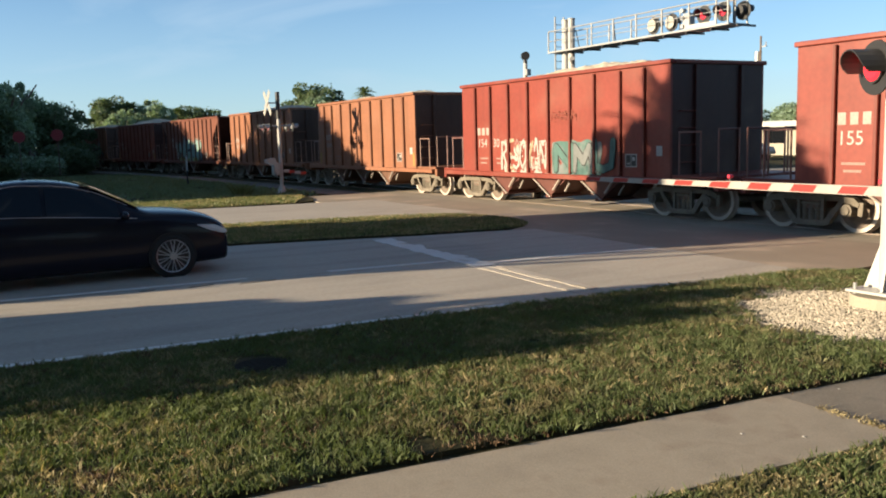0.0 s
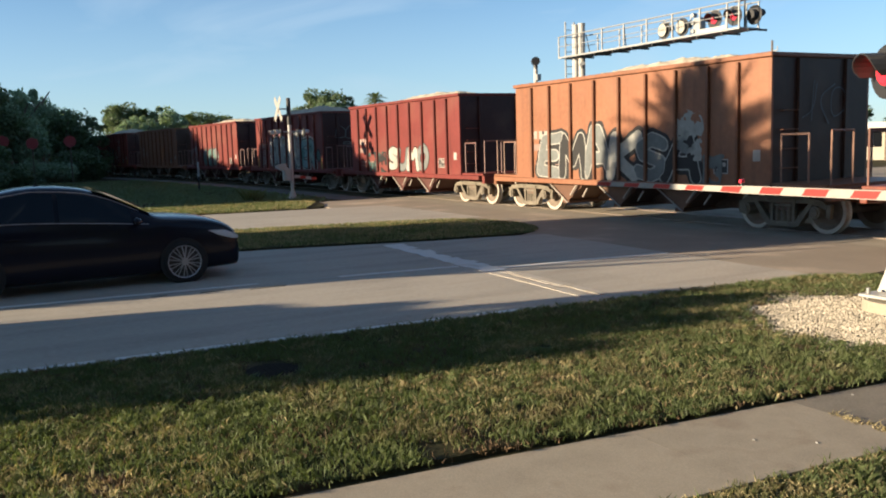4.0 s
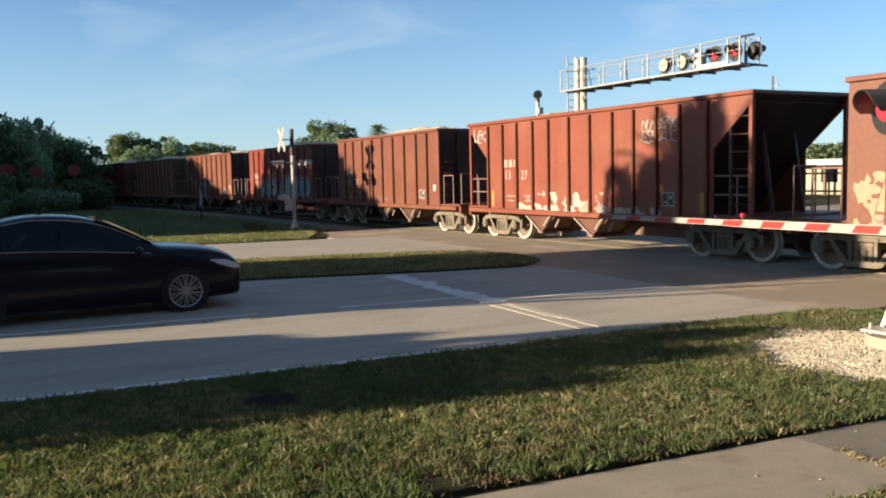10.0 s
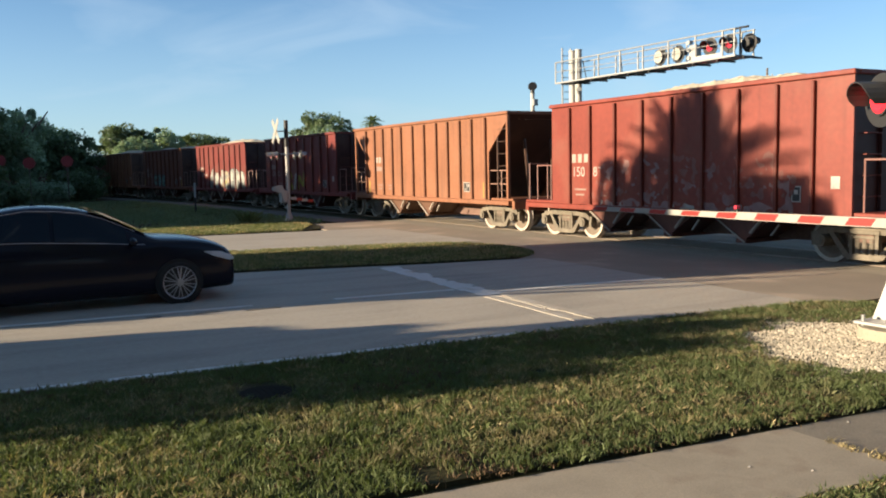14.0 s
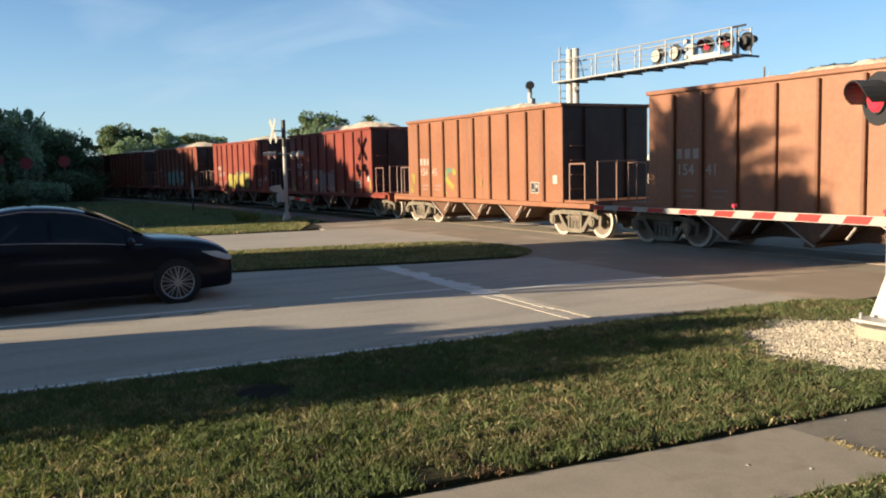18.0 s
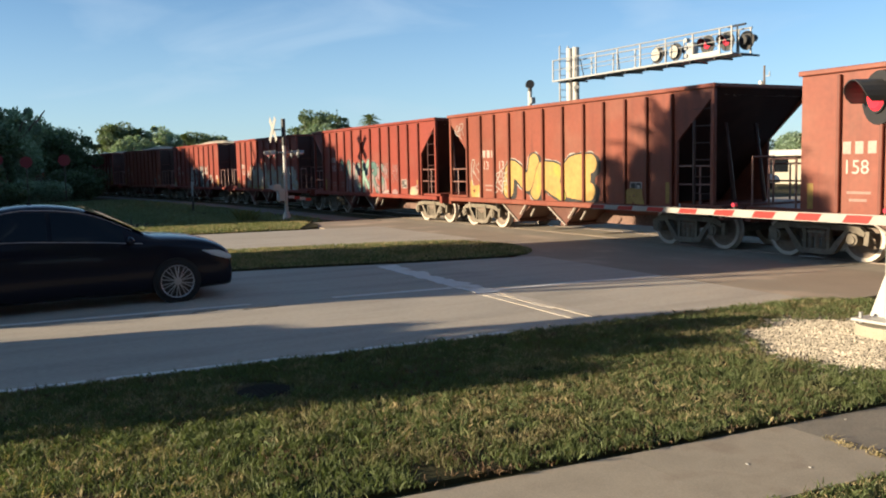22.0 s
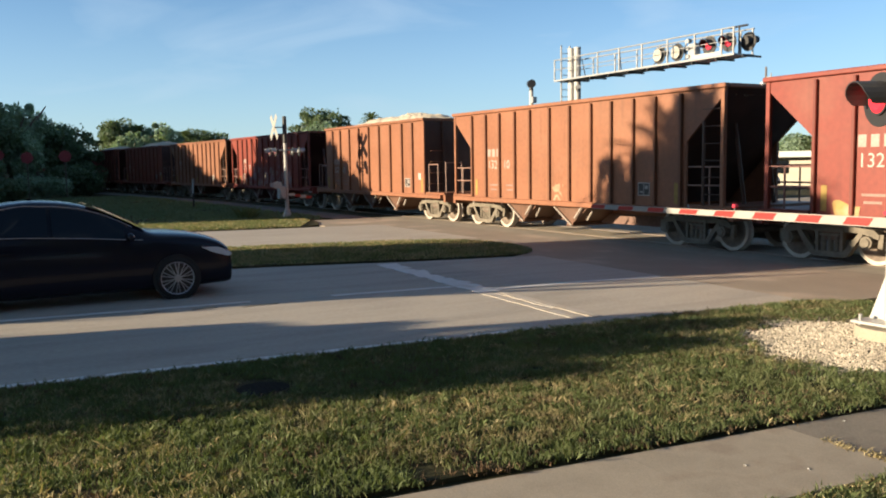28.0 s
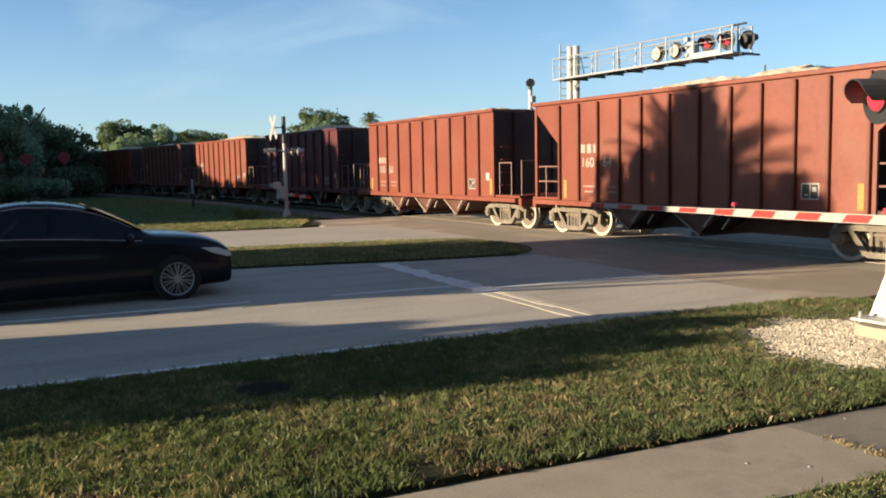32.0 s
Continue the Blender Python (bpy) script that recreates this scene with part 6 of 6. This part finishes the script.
def hedge_mesh(seed, count, size):
    """A close, full-leaved crown filling a rounded upright body of unit half-size."""
    rng = np.random.RandomState(seed)
    d = rng.normal(size=(count, 3))
    d /= (np.abs(d) ** 5).sum(1)[:, None] ** 0.2
    wob = np.array([noise.noise(Vector(q) * 2.2) for q in d])
    p = d * (rng.uniform(0.5, 0.97, count) ** 0.5 * (1 + 0.1 * wob))[:, None]
    u = rng.normal(size=(count, 3))
    u /= np.linalg.norm(u, axis=1)[:, None]
    w = np.cross(u, rng.normal(size=(count, 3)))
    w /= np.linalg.norm(w, axis=1)[:, None] + 1e-9
    s = size * rng.uniform(0.6, 1.3, (count, 1))
    v = np.stack([p - u * s, p + w * s * 0.6, p + u * s, p - w * s * 0.6], 1).reshape(-1, 3)
    me = bpy.data.meshes.new("crown")
    me.from_pydata(v.tolist(), [], np.arange(count * 4).reshape(-1, 4).tolist())
    me.materials.append(M_LEAF_DARK)
    return me


CROWNS = [leaves_mesh("crown", 1, 22, 9000, 0.05, M_LEAF), leaves_mesh("crown", 2, 17, 8000, 0.055, M_LEAF, 0.7), leaves_mesh("crown", 3, 26, 9000, 0.05, M_LEAF_DARK, 0.9), leaves_mesh("crown", 4, 14, 6000, 0.06, M_LEAF, 0.55, 0.3)]
LOOSE = [leaves_mesh("crown", 21 + k, 44, 9500, 0.05, M_LEAF_DARK if k < 2 else M_LEAF, 0.95, 0.4, (0.35, 0.92), (0.1, 0.3)) for k in range(3)]
HEDGE = hedge_mesh(7, 3600, 0.11)
HEDGE_OPEN = hedge_mesh(8, 1150, 0.12)


def trunk_mesh(seed):
    rng = random.Random(seed)
    bm = bmn()
    tube(bm, (0, 0, -0.05), (0.03, 0.02, 0.45), 0.05, 9, 0.036)
    for k in range(6):
        a = k * 1.05 + rng.uniform(-0.3, 0.3)
        z0 = 0.3 + 0.03 * k
        mid = Vector((0.14 * math.cos(a), 0.14 * math.sin(a), z0 + 0.17))
        tube(bm, (0.02, 0.01, z0), mid, 0.026, 7, 0.017)
        tube(bm, mid, (0.3 * math.cos(a + 0.2), 0.3 * math.sin(a + 0.2), z0 + 0.36), 0.017, 6, 0.006)
    me = bpy.data.meshes.new("trunk")
    bm.to_mesh(me)
    bm.free()
    me.materials.append(M_BARK)
    return me


TRUNKS = [trunk_mesh(5), trunk_mesh(6)]


def tree(x, y, height, spread, k=0, label="broad-leaved tree with a dense uneven green crown", category="tree", low=0.3, turn=0.0, name="tree", crown=None):
    """Crown from low * height to the height; spread is its radius."""
    root = thing(name, pose(x, y, 0), label, category)
    t = data_part("trunk", TRUNKS[k % 2], root, pose(0, 0, 0, 0, 0, turn) @ Matrix.Diagonal((height * 0.8, height * 0.8, height, 1)))
    zc, hz = height * (1 + low) / 2, height * (1 - low) / 2
    data_part("crown", crown or CROWNS[k % len(CROWNS)], root, pose(0, 0, zc, 0, 0, 0 if crown in (HEDGE, HEDGE_OPEN) else turn * 3.1) @ Matrix.Diagonal((spread, spread, hz / (1.16 if crown in LOOSE else 0.95), 1)))
    return root


def frond_mesh(name, seed, fronds, length, droop, leaflets=26, steep=70, span=105, comb=0.42):
    """A palm head: arching midribs with a comb of leaflets on both sides."""
    rng = random.Random(seed)
    v, f = [], []
    for k in range(fronds):
        a = 2.399963 * k + rng.uniform(-0.2, 0.2)
        el = radians(steep - span * (k / fronds) + rng.uniform(-8, 8))
        L = length * rng.uniform(0.8, 1.05)
        out = Vector((math.cos(a), math.sin(a), 0))
        side = Vector((-math.sin(a), math.cos(a), 0))
        pts = []
        for j in range(leaflets + 1):
            u = j / leaflets
            pts.append(out * (L * u * math.cos(el)) + Vector((0, 0, L * u * math.sin(el) - droop * L * u * u)))
        for j in range(1, leaflets):
            p, q = pts[j], pts[j + 1]
            w = comb * L * 0.5 * math.sin(math.pi * min(1.0, (j / leaflets) * 0.85 + 0.12))
            ahead = (q - p).normalized()
            for s in (-1, 1):
                tip = p + side * (s * w) + ahead * (w * 0.55) + Vector((0, 0, -0.3 * w + rng.uniform(-0.04, 0.04)))
                i0 = len(v)
                v.extend([tuple(p - ahead * 0.02), tuple(p + ahead * 0.05), tuple(tip)])
                f.append((i0, i0 + 1, i0 + 2))
            i0 = len(v)
            up = Vector((0, 0, 0.02))
            v.extend([tuple(pts[j - 1] + up), tuple(pts[j - 1] + side * 0.025), tuple(pts[j] + side * 0.025), tuple(pts[j] + up)])
            f.append((i0, i0 + 1, i0 + 2, i0 + 3))
    me = bpy.data.meshes.new(name)
    me.from_pydata(v, [], f)
    me.materials.append(M_PALMLEAF)
    return me


PALM_HEAD = frond_mesh("fronds", 3, 44, 2.2, 0.45)
WIDE_HEAD = frond_mesh("fronds", 8, 58, 4.7, 0.42, 36, 86, 64, 0.26)


def palm(x, y, height, scale=1.0, turn=0.0, label="tall palm with a rough trunk and arching fronds", stout=1.0, head=None):
    root = thing("palm_tree", pose(x, y, 0), label, "palm tree")
    bm = bmn()
    n = 9
    for k in range(n):
        z0, z1 = height * k / n - 0.05, height * (k + 1) / n
        tube(bm, (0, 0, z0), (0, 0, z1), 0.17 * stout, 10, 0.14 * stout)
    part("trunk", bm, M_BARK, root)
    data_part("fronds", head or PALM_HEAD, root, pose(0, 0, height, 0, 0, turn) @ Matrix.Scale(scale, 4))
    if stout > 1:
        data_part("leaf_bases", CROWNS[3], root, pose(0, 0, height - 0.3) @ Matrix.Diagonal((0.75, 0.75, 1.6, 1)))


# thicket beside the track, in view at the far end of the lawns
for x, y, h, r, k in ((-72, 0.4, 8.4, 3.4, 2), (-77, 3.2, 8.2, 3.2, 0), (-81, 7.3, 6.9, 3.1, 2), (-89, 7.0, 7.4, 2.8, 0), (-99, 4.6, 7.2, 2.8, 2), (-69, -3.2, 10.2, 3.9, 0), (-64, -2.2, 8.2, 2.9, 2), (-80, -2.0, 10.2, 4.2, 0), (-112, 3.4, 6.6, 2.6, 0), (-124, 2.0, 6.8, 2.8, 2), (-74, 2.6, 6.6, 2.6, 1), (-87, 4.4, 9.6, 3.0, 1)):
    tree(x, y, h, r, k, "dark dense thicket tree beside the track", low=0.0, turn=x * 7, crown=LOOSE[k % 3])
for x, y, h, r, k in ((-60, -0.4, 2.2, 2.4, 0), (-63, 2.2, 2.0, 2.0, 1), (-69, 4.6, 2.3, 2.3, 2), (-74, 7.2, 3.0, 2.3, 0), (-80, 8.6, 3.4, 2.2, 1), (-58, -2.6, 2.8, 2.6, 2), (-65.5, 0.2, 3.6, 2.6, 0)):
    tree(x, y, h, r, k, "low leafy shrub at the edge of the thicket", "shrub", low=-0.3, turn=x * 5, name="shrub")
# trees that stand over the train's roofline
for x, y, h, r, k in ((-86, 33, 9.0, 3.5, 0), (-82, 31.5, 7.4, 2.4, 1), (-152, 22, 11.4, 5.5, 0), (-150, 28, 11.0, 4.2, 1), (-160, 38, 10.0, 6.0, 0), (-140, 22.5, 8.8, 3.5, 1), (-170, 46, 8.0, 6.0, 3)):
    tree(x, y, h, r, k, low=0.2, turn=x * 3 + 40, crown=LOOSE[2 - k % 2])
palm(-150.5, 25.6, 8.3, 1.0, 20, "distant palm standing over the train")
palm(-158, 34.5, 7.6, 1.1, 70, "distant palm standing over the train")
palm(-92, 41.3, 7.4, 0.75, 40, "slim distant palm standing over the train")
for k in range(9):
    tree(-98 + 9 * k, 96 + (k % 3) * 3, 5.6 + (k % 4) * 0.5, 5.0, k % 4, "distant green tree behind the pale building", low=0.05, turn=k * 50)

# trees and shrubs behind the viewer, whose long shadows lie over road, lawn and train
palm(-18.95, -9.0, 6.25, 1.0, 15, "stout palm beside the road, its shadow on the train", 2.0, WIDE_HEAD)
for x, h, r in ((-23.0, 3.6, 0.4), (-22.3, 5.9, 0.4), (-21.6, 6.6, 0.45), (-20.8, 6.9, 0.5), (-19.9, 7.1, 0.5), (-19.0, 7.1, 0.5), (-18.1, 6.9, 0.5), (-17.2, 6.3, 0.5), (-16.4, 6.25, 0.45), (-15.75, 6.0, 0.4),
                (-15.4, 3.5, 0.34), (-15.1, 2.5, 0.34), (-13.3, 2.6, 0.4), (-12.95, 2.6, 0.42), (-12.6, 2.95, 0.45), (-10.4, 2.95, 0.45), (-9.72, 2.75, 0.42), (-11.9, 2.95, 0.5), (-11.1, 2.9, 0.5),
                (-35.5, 4.7, 0.5), (-36.4, 5.5, 0.6), (-37.5, 6.0, 0.7), (-38.7, 6.5, 0.7), (-40.0, 7.2, 0.8), (-41.3, 7.9, 0.8), (-42.7, 9.0, 0.8), (-44.3, 10.6, 1.1), (-46.2, 10.8, 1.1), (-48.3, 10.6, 1.1), (-50.2, 10.2, 1.1), (-51.6, 7.0, 0.7), (-52.8, 6.3, 0.9), (-54.4, 6.0, 1.1), (-56.4, 5.9, 1.1), (-58.6, 5.9, 1.2), (-60.6, 6.2, 1.2), (-62.4, 6.8, 1.1), (-64.2, 7.3, 1.1), (-66.2, 7.8, 1.2), (-68.2, 8.5, 1.2), (-70.0, 9.3, 1.1)):
    tree(x, -9.0 + 0.25 * math.sin(x * 9), h, r, 0, "leafy roadside tree that shades the ground", low=-0.1, turn=x * 11, crown=HEDGE)
for x, h, r in ((-11.85, 3.8, 0.45), (-11.0, 3.8, 0.5), (-10.2, 3.55, 0.48), (-9.5, 3.15, 0.42)):
    tree(x, -9.2, h, r, 0, "thin-leaved roadside shrub that shades the lawn", "shrub", low=-0.1, turn=x * 11, name="shrub", crown=HEDGE_OPEN)
for x, h, r in ((-17.3, 6.9, 0.5), (-16.4, 6.9, 0.5), (-15.8, 6.5, 0.4), (-22.0, 7.3, 0.6), (-20.6, 7.5, 0.6)):
    tree(x, -9.3, h, r, 0, "thin-leaved roadside tree that shades the train", low=0.6, turn=x * 11, crown=HEDGE_OPEN)
for x, h, r, k in ((-11.0, 4.0, 0.6, 0), (-10.1, 3.6, 0.6, 1)):
    tree(x, -9.0, h, r, k, "loose leafy roadside shrub that dapples the lawn", "shrub", low=-0.2, turn=x * 40, name="shrub")
for k, x in enumerate((-72.0, -75.0, -79, -84, -89, -95, -101, -108, -115, -122, -130, -138)):
    tree(x, -10.0, 11.5 + 0.8 * math.sin(x * 3), 2.2 + 0.13 * k, 0, "leafy roadside tree that shades the ground", low=-0.1, turn=x * 11, crown=HEDGE)
# unseen trees added to dim the sky that car flank and wagon ends face
for k in range(11):
    tree(11 + (k % 3) * 3.5, -32 + 4.2 * k, 14 + (k * 7 % 5), 4.4, k, "tall leafy tree added out of view to block sky light", low=-0.05, turn=k * 37)


# ---- turf, weeds and gravel ----
def blades(name, region, count, height, width, material, seed, label, tuft=0, spread=0.03, lean=0.5):
    """Grass blades as one sheet of stuff; region(rng, n) gives x, y, z of n roots."""
    rng = np.random.RandomState(seed)
    if tuft:
        c = region(rng, count // tuft)
        p = np.repeat(c, tuft, 0)
        p[:, :2] += rng.normal(0, spread, (len(p), 2))
    else:
        p = region(rng, count)
    n = len(p)
    a = rng.uniform(0, 2 * np.pi, n)
    h = height * rng.uniform(0.45, 1.25, n)
    if tuft:
        h *= np.repeat(rng.uniform(0.5, 1.5, n // tuft), tuft)
    w = width * rng.uniform(0.6, 1.3, n)
    side = np.stack([np.cos(a), np.sin(a), np.zeros(n)], 1) * w[:, None] / 2
    b = rng.uniform(0, 2 * np.pi, n)
    bend = np.stack([np.cos(b), np.sin(b), np.zeros(n)], 1) * (h * rng.uniform(0.1, lean * 2, n))[:, None]
    up = np.stack([np.zeros(n), np.zeros(n), h], 1)
    mid = p + bend * 0.3 + up * 0.6
    tip = p + bend + up
    v = np.stack([p - side, p + side, mid + side * 0.8, tip, mid - side * 0.8], 1).reshape(-1, 3)
    f = (np.arange(n)[:, None] * 5 + np.arange(5)[None, :]).tolist()
    me = bpy.data.meshes.new(name)
    me.from_pydata(v.tolist(), [], f)
    me.materials.append(material)
    return tagged(new(name, me), label, "grass", kind="stuff")


def noise2(p, s, o):
    return np.array([noise.noise(Vector((x * s, y * s, o))) for x, y in p[:, :2]])


def patch(x0, x1, y0, y1, z, keep=None, s=0.8, o=0.0, low=-0.35):
    def region(rng, n):
        p = np.stack([rng.uniform(x0, x1, n), rng.uniform(y0, y1, n), np.full(n, z)], 1)
        g = noise2(p, s, o) + 0.6 * noise2(p, s * 3.3, o + 7)
        ok = g > rng.uniform(low - 0.25, low + 0.35, n)
        if keep is not None:
            ok &= keep(p)
        return p[ok]
    return region


def between(p, lo, hi, margin=0.0):
    """Whether the points lie between two edge lines."""
    y = p[:, 1]
    knots = np.linspace(-10, 13, 93)
    a, b = np.interp(y, knots, [lo(k) for k in knots]), np.interp(y, knots, [hi(k) for k in knots])
    return (p[:, 0] > a - margin) & (p[:, 0] < b + margin)


def in_lawn(p):
    return between(p, road_near, walk_out, -0.05) & ~((p[:, 1] > 10.2) & (p[:, 0] < -8.5 + (p[:, 1] - 10.2) * 0.8))


def inner_side(p):
    return between(p, walk_in, lambda y: -0.9)


def short_of_track(p):
    """Whether the points lie clear of the ballast shoulder."""
    return p[:, 1] < np.array([on_track(x)[1] for x in p[:, 0]]) - 3.9


def off_gravel(p):
    d = ((p[:, 0] + 5.85) / 1.68) ** 2 + ((p[:, 1] - 8.85) / 1.75) ** 2
    wob = 0.35 * noise2(p, 1.1, 3.0)
    hole = ((p[:, 0] + 7.72) / 0.36) ** 2 + ((p[:, 1] - 2.3) / 0.3) ** 2
    return (d + wob > 0.68 + 0.75 * np.abs(noise2(p, 5.0, 1.0))) & (hole > 1) & in_lawn(p)


blades("lawn_grass", patch(-9.15, -3.95, -0.6, 11.25, 0.012, off_gravel, 0.9, 1.0, -0.6), 270000, 0.046, 0.0082, M_GRASS, 11, "short green lawn grass beside the road", 14, 0.035, 0.6)
blades("dry_lawn_grass", patch(-9.15, -3.95, -0.6, 11.2, 0.012, off_gravel, 0.7, 5.0, -0.1), 120000, 0.044, 0.0066, M_GRASS_DRY, 12, "dry straw-coloured grass in the lawn", 12, 0.03, 0.7)
blades("dead_lawn_grass", patch(-9.15, -3.95, -0.6, 11.2, 0.012, off_gravel, 1.3, 8.0, -0.1), 130000, 0.03, 0.0075, M_THATCH, 22, "dead brown thatch between the grass", 12, 0.04, 0.8)
blades("joint_weed", patch(-4.47, -3.5, 5.43, 5.5, -0.02, None, 2.0, 4.0, -0.1), 500, 0.035, 0.01, M_GRASS_DRY, 23, "low weeds in the joint of the footway", 9, 0.02, 0.9)
blades("footway_grass", patch(-3.7, -1.2, 2.5, 9.0, -0.03, inner_side, 0.9, 2.0, -0.75), 70000, 0.046, 0.01, M_GRASS, 13, "short green grass on the inner side of the footway", 14, 0.035, 0.6)
blades("dry_footway_grass", patch(-3.7, -1.2, 2.5, 9.0, -0.03, inner_side, 0.7, 6.0, -0.3), 40000, 0.04, 0.011, M_GRASS_DRY, 14, "dry straw-coloured grass by the footway")


def in_median(p):
    return between(p, median_far, road_far) & ~((p[:, 1] > 10.3) & ((p[:, 0] + 18.1) ** 2 / 5.6 + (p[:, 1] - 10.3) ** 2 / 2.4 > 1))


blades("median_grass", patch(-23.6, -15.6, 0.0, 11.9, 0.04, in_median, 0.6, 3.0, -0.5), 46000, 0.05, 0.02, M_GRASS, 15, "short green grass on the median")
blades("dry_median_grass", patch(-23.6, -15.6, 0.0, 11.9, 0.04, in_median, 0.6, 8.0, -0.35), 40000, 0.05, 0.02, M_GRASS_DRY, 16, "dry grass on the median")
def in_verge(p):
    return between(p, lambda y: -32.3, far_edge) & ~((p[:, 1] > 9.6) & (p[:, 0] > -27.5 - (p[:, 1] - 9.6) * 2.0))


blades("verge_grass", patch(-32.3, -27.2, 0.0, 11.1, 0.02, in_verge, 0.5, 4.0, -0.4), 20000, 0.09, 0.035, M_GRASS, 17, "sunlit grass strip by the far carriageway")
blades("dry_verge_grass", patch(-32.3, -27.2, 0.0, 11.1, 0.02, in_verge, 0.5, 6.0, -0.3), 14000, 0.08, 0.035, M_GRASS_DRY, 27, "pale dry grass in the far verge")
blades("field_grass", patch(-66, -31.6, -1.0, 12.2, -0.03, short_of_track, 0.3, 9.0, -0.3), 42000, 0.16, 0.05, M_WEED, 18, "dark rough grass between the far road and the track")
blades("tall_weed", patch(-33.4, -32.8, 9.2, 9.8, -0.03, None, 0.3, 9.0, -2.0), 160, 0.5, 0.05, M_GRASS, 19, "tuft of tall weeds near the signal post")


def gravel():
    rng = np.random.RandomState(21)
    n = 70000
    p = np.stack([rng.uniform(-8.2, -4.3, n), rng.uniform(6.8, 11.2, n), np.zeros(n)], 1)
    d = ((p[:, 0] + 5.85) / 1.68) ** 2 + ((p[:, 1] - 8.85) / 1.75) ** 2 + 0.35 * noise2(p, 1.1, 3.0)
    p = p[d < 0.5 + 1.25 * rng.uniform(0, 1, n) ** 1.9]
    n = len(p)
    s = rng.uniform(0.005, 0.0125, n) * np.where(rng.uniform(size=n) < 0.08, 1.5, 1.0)
    base = np.array([(1, 0, 0), (0, 1, 0), (-1, 0, 0), (0, -1, 0), (0, 0, 0.8), (0, 0, -0.8)], float)
    v = base[None] * s[:, None, None] * rng.uniform(0.65, 1.25, (n, 6, 1))
    a = rng.uniform(0, 6.28, n)
    ca, sa = np.cos(a)[:, None], np.sin(a)[:, None]
    v = np.stack([v[..., 0] * ca - v[..., 1] * sa, v[..., 0] * sa + v[..., 1] * ca, v[..., 2]], 2)
    p[:, 2] = 0.012 + s * 0.35
    v = (v + p[:, None, :]).reshape(-1, 3)
    tri = np.array([(0, 1, 4), (1, 2, 4), (2, 3, 4), (3, 0, 4), (1, 0, 5), (2, 1, 5), (3, 2, 5), (0, 3, 5)])
    f = (tri[None] + (np.arange(n) * 6)[:, None, None]).reshape(-1, 3).tolist()
    me = bpy.data.meshes.new("gravel")
    me.from_pydata(v.tolist(), [], f)
    me.materials.append(M_STONE)
    tagged(new("gravel", me), "pale crushed stone round the foot of the column", "gravel", kind="stuff")


gravel()


# ---- cover in the lawn ----
cover = thing("utility_cover", pose(-7.72, 2.3, 0.0), "dark round iron utility cover sunk in the lawn", "utility cover")
bm = bmn()
tube(bm, (0, 0, -0.04), (0, 0, 0.016), 0.25, 28)
part("rim", bm, M_COVER, cover)
bm = bmn()
tube(bm, (0, 0, 0.0), (0, 0, 0.021), 0.215, 28, 0.21)
for k in range(5):
    box(bm, -0.14, 0.14, -0.13 + 0.06 * k, -0.11 + 0.06 * k, 0.02, 0.025)
part("lid", bm, M_COVER, cover)

# ---- small litter on the footway ----
for k, (x, y) in enumerate(((-4.32, 6.0), (-4.02, 4.55), (-3.75, 4.85))):
    bm = bmn()
    a = 0.7 * k
    prism(bm, [(0.009 * math.cos(a), 0.006), (0.013, -0.006 * math.sin(a + 1)), (-0.003, -0.009), (-0.012, 0.002)], 0.0, 0.003 + 0.001 * k, "z")
    root = part("paper_scrap", bm, M_WHITE)
    root.matrix_basis = pose(x, y, -0.006)
    tagged(root, "tiny pale scrap lying on the concrete footway", "litter")


# ---- what moves ----
def train_run(t):
    """Metres that the train has gone since the start: it gathers speed slowly."""
    return -0.000164 * t ** 3 + 0.01785 * t ** 2 + 16.824 * t


def roll_rows(i, a):
    """Rows of a rolling wheelset: it turns with the train's way while its wagon passes, a key every frame."""
    t0 = max(0.0, (13.0 * i - 62.0) / 17.2)
    t1 = min(32.0, (13.0 * i + 16.0) / 16.8)
    turn = lambda t: math.degrees(train_run(t) / 0.457)
    span = [k / FPS for k in range(math.ceil(t0 * FPS), math.floor(t1 * FPS) + 1)]
    rows = [(t, pose(a, 0, 0.457, 0, turn(t), 0)) for t in span]
    if not rows:
        return [(0.0, pose(a, 0, 0.457)), (32.0, pose(a, 0, 0.457))]
    if span[0] > 0.01:
        rows.insert(0, (0.0, rows[0][1]))
    if span[-1] < 31.99:
        rows.append((32.0, rows[-1][1]))
    return rows


def car_way(i, t):
    """Where a wagon's middle stands along the track: the longer wagons near the end stretch the row a little."""
    return -19.84 - 13.0 * i - (0.034 * max(0.0, i - 31.5) if i < 42 else 0.2) + train_run(t)


def motions():
    times = [0.5 * k for k in range(65)]
    for i, car in CARS:
        rows = []
        for t in times:
            x, y, a = on_track(car_way(i, t))
            rows.append((t, pose(x, y, 0, 0, 0, a)))
        walk(car, rows)
    for i, a, wheels in WHEELSETS:
        walk(wheels, roll_rows(i, a))


motions()
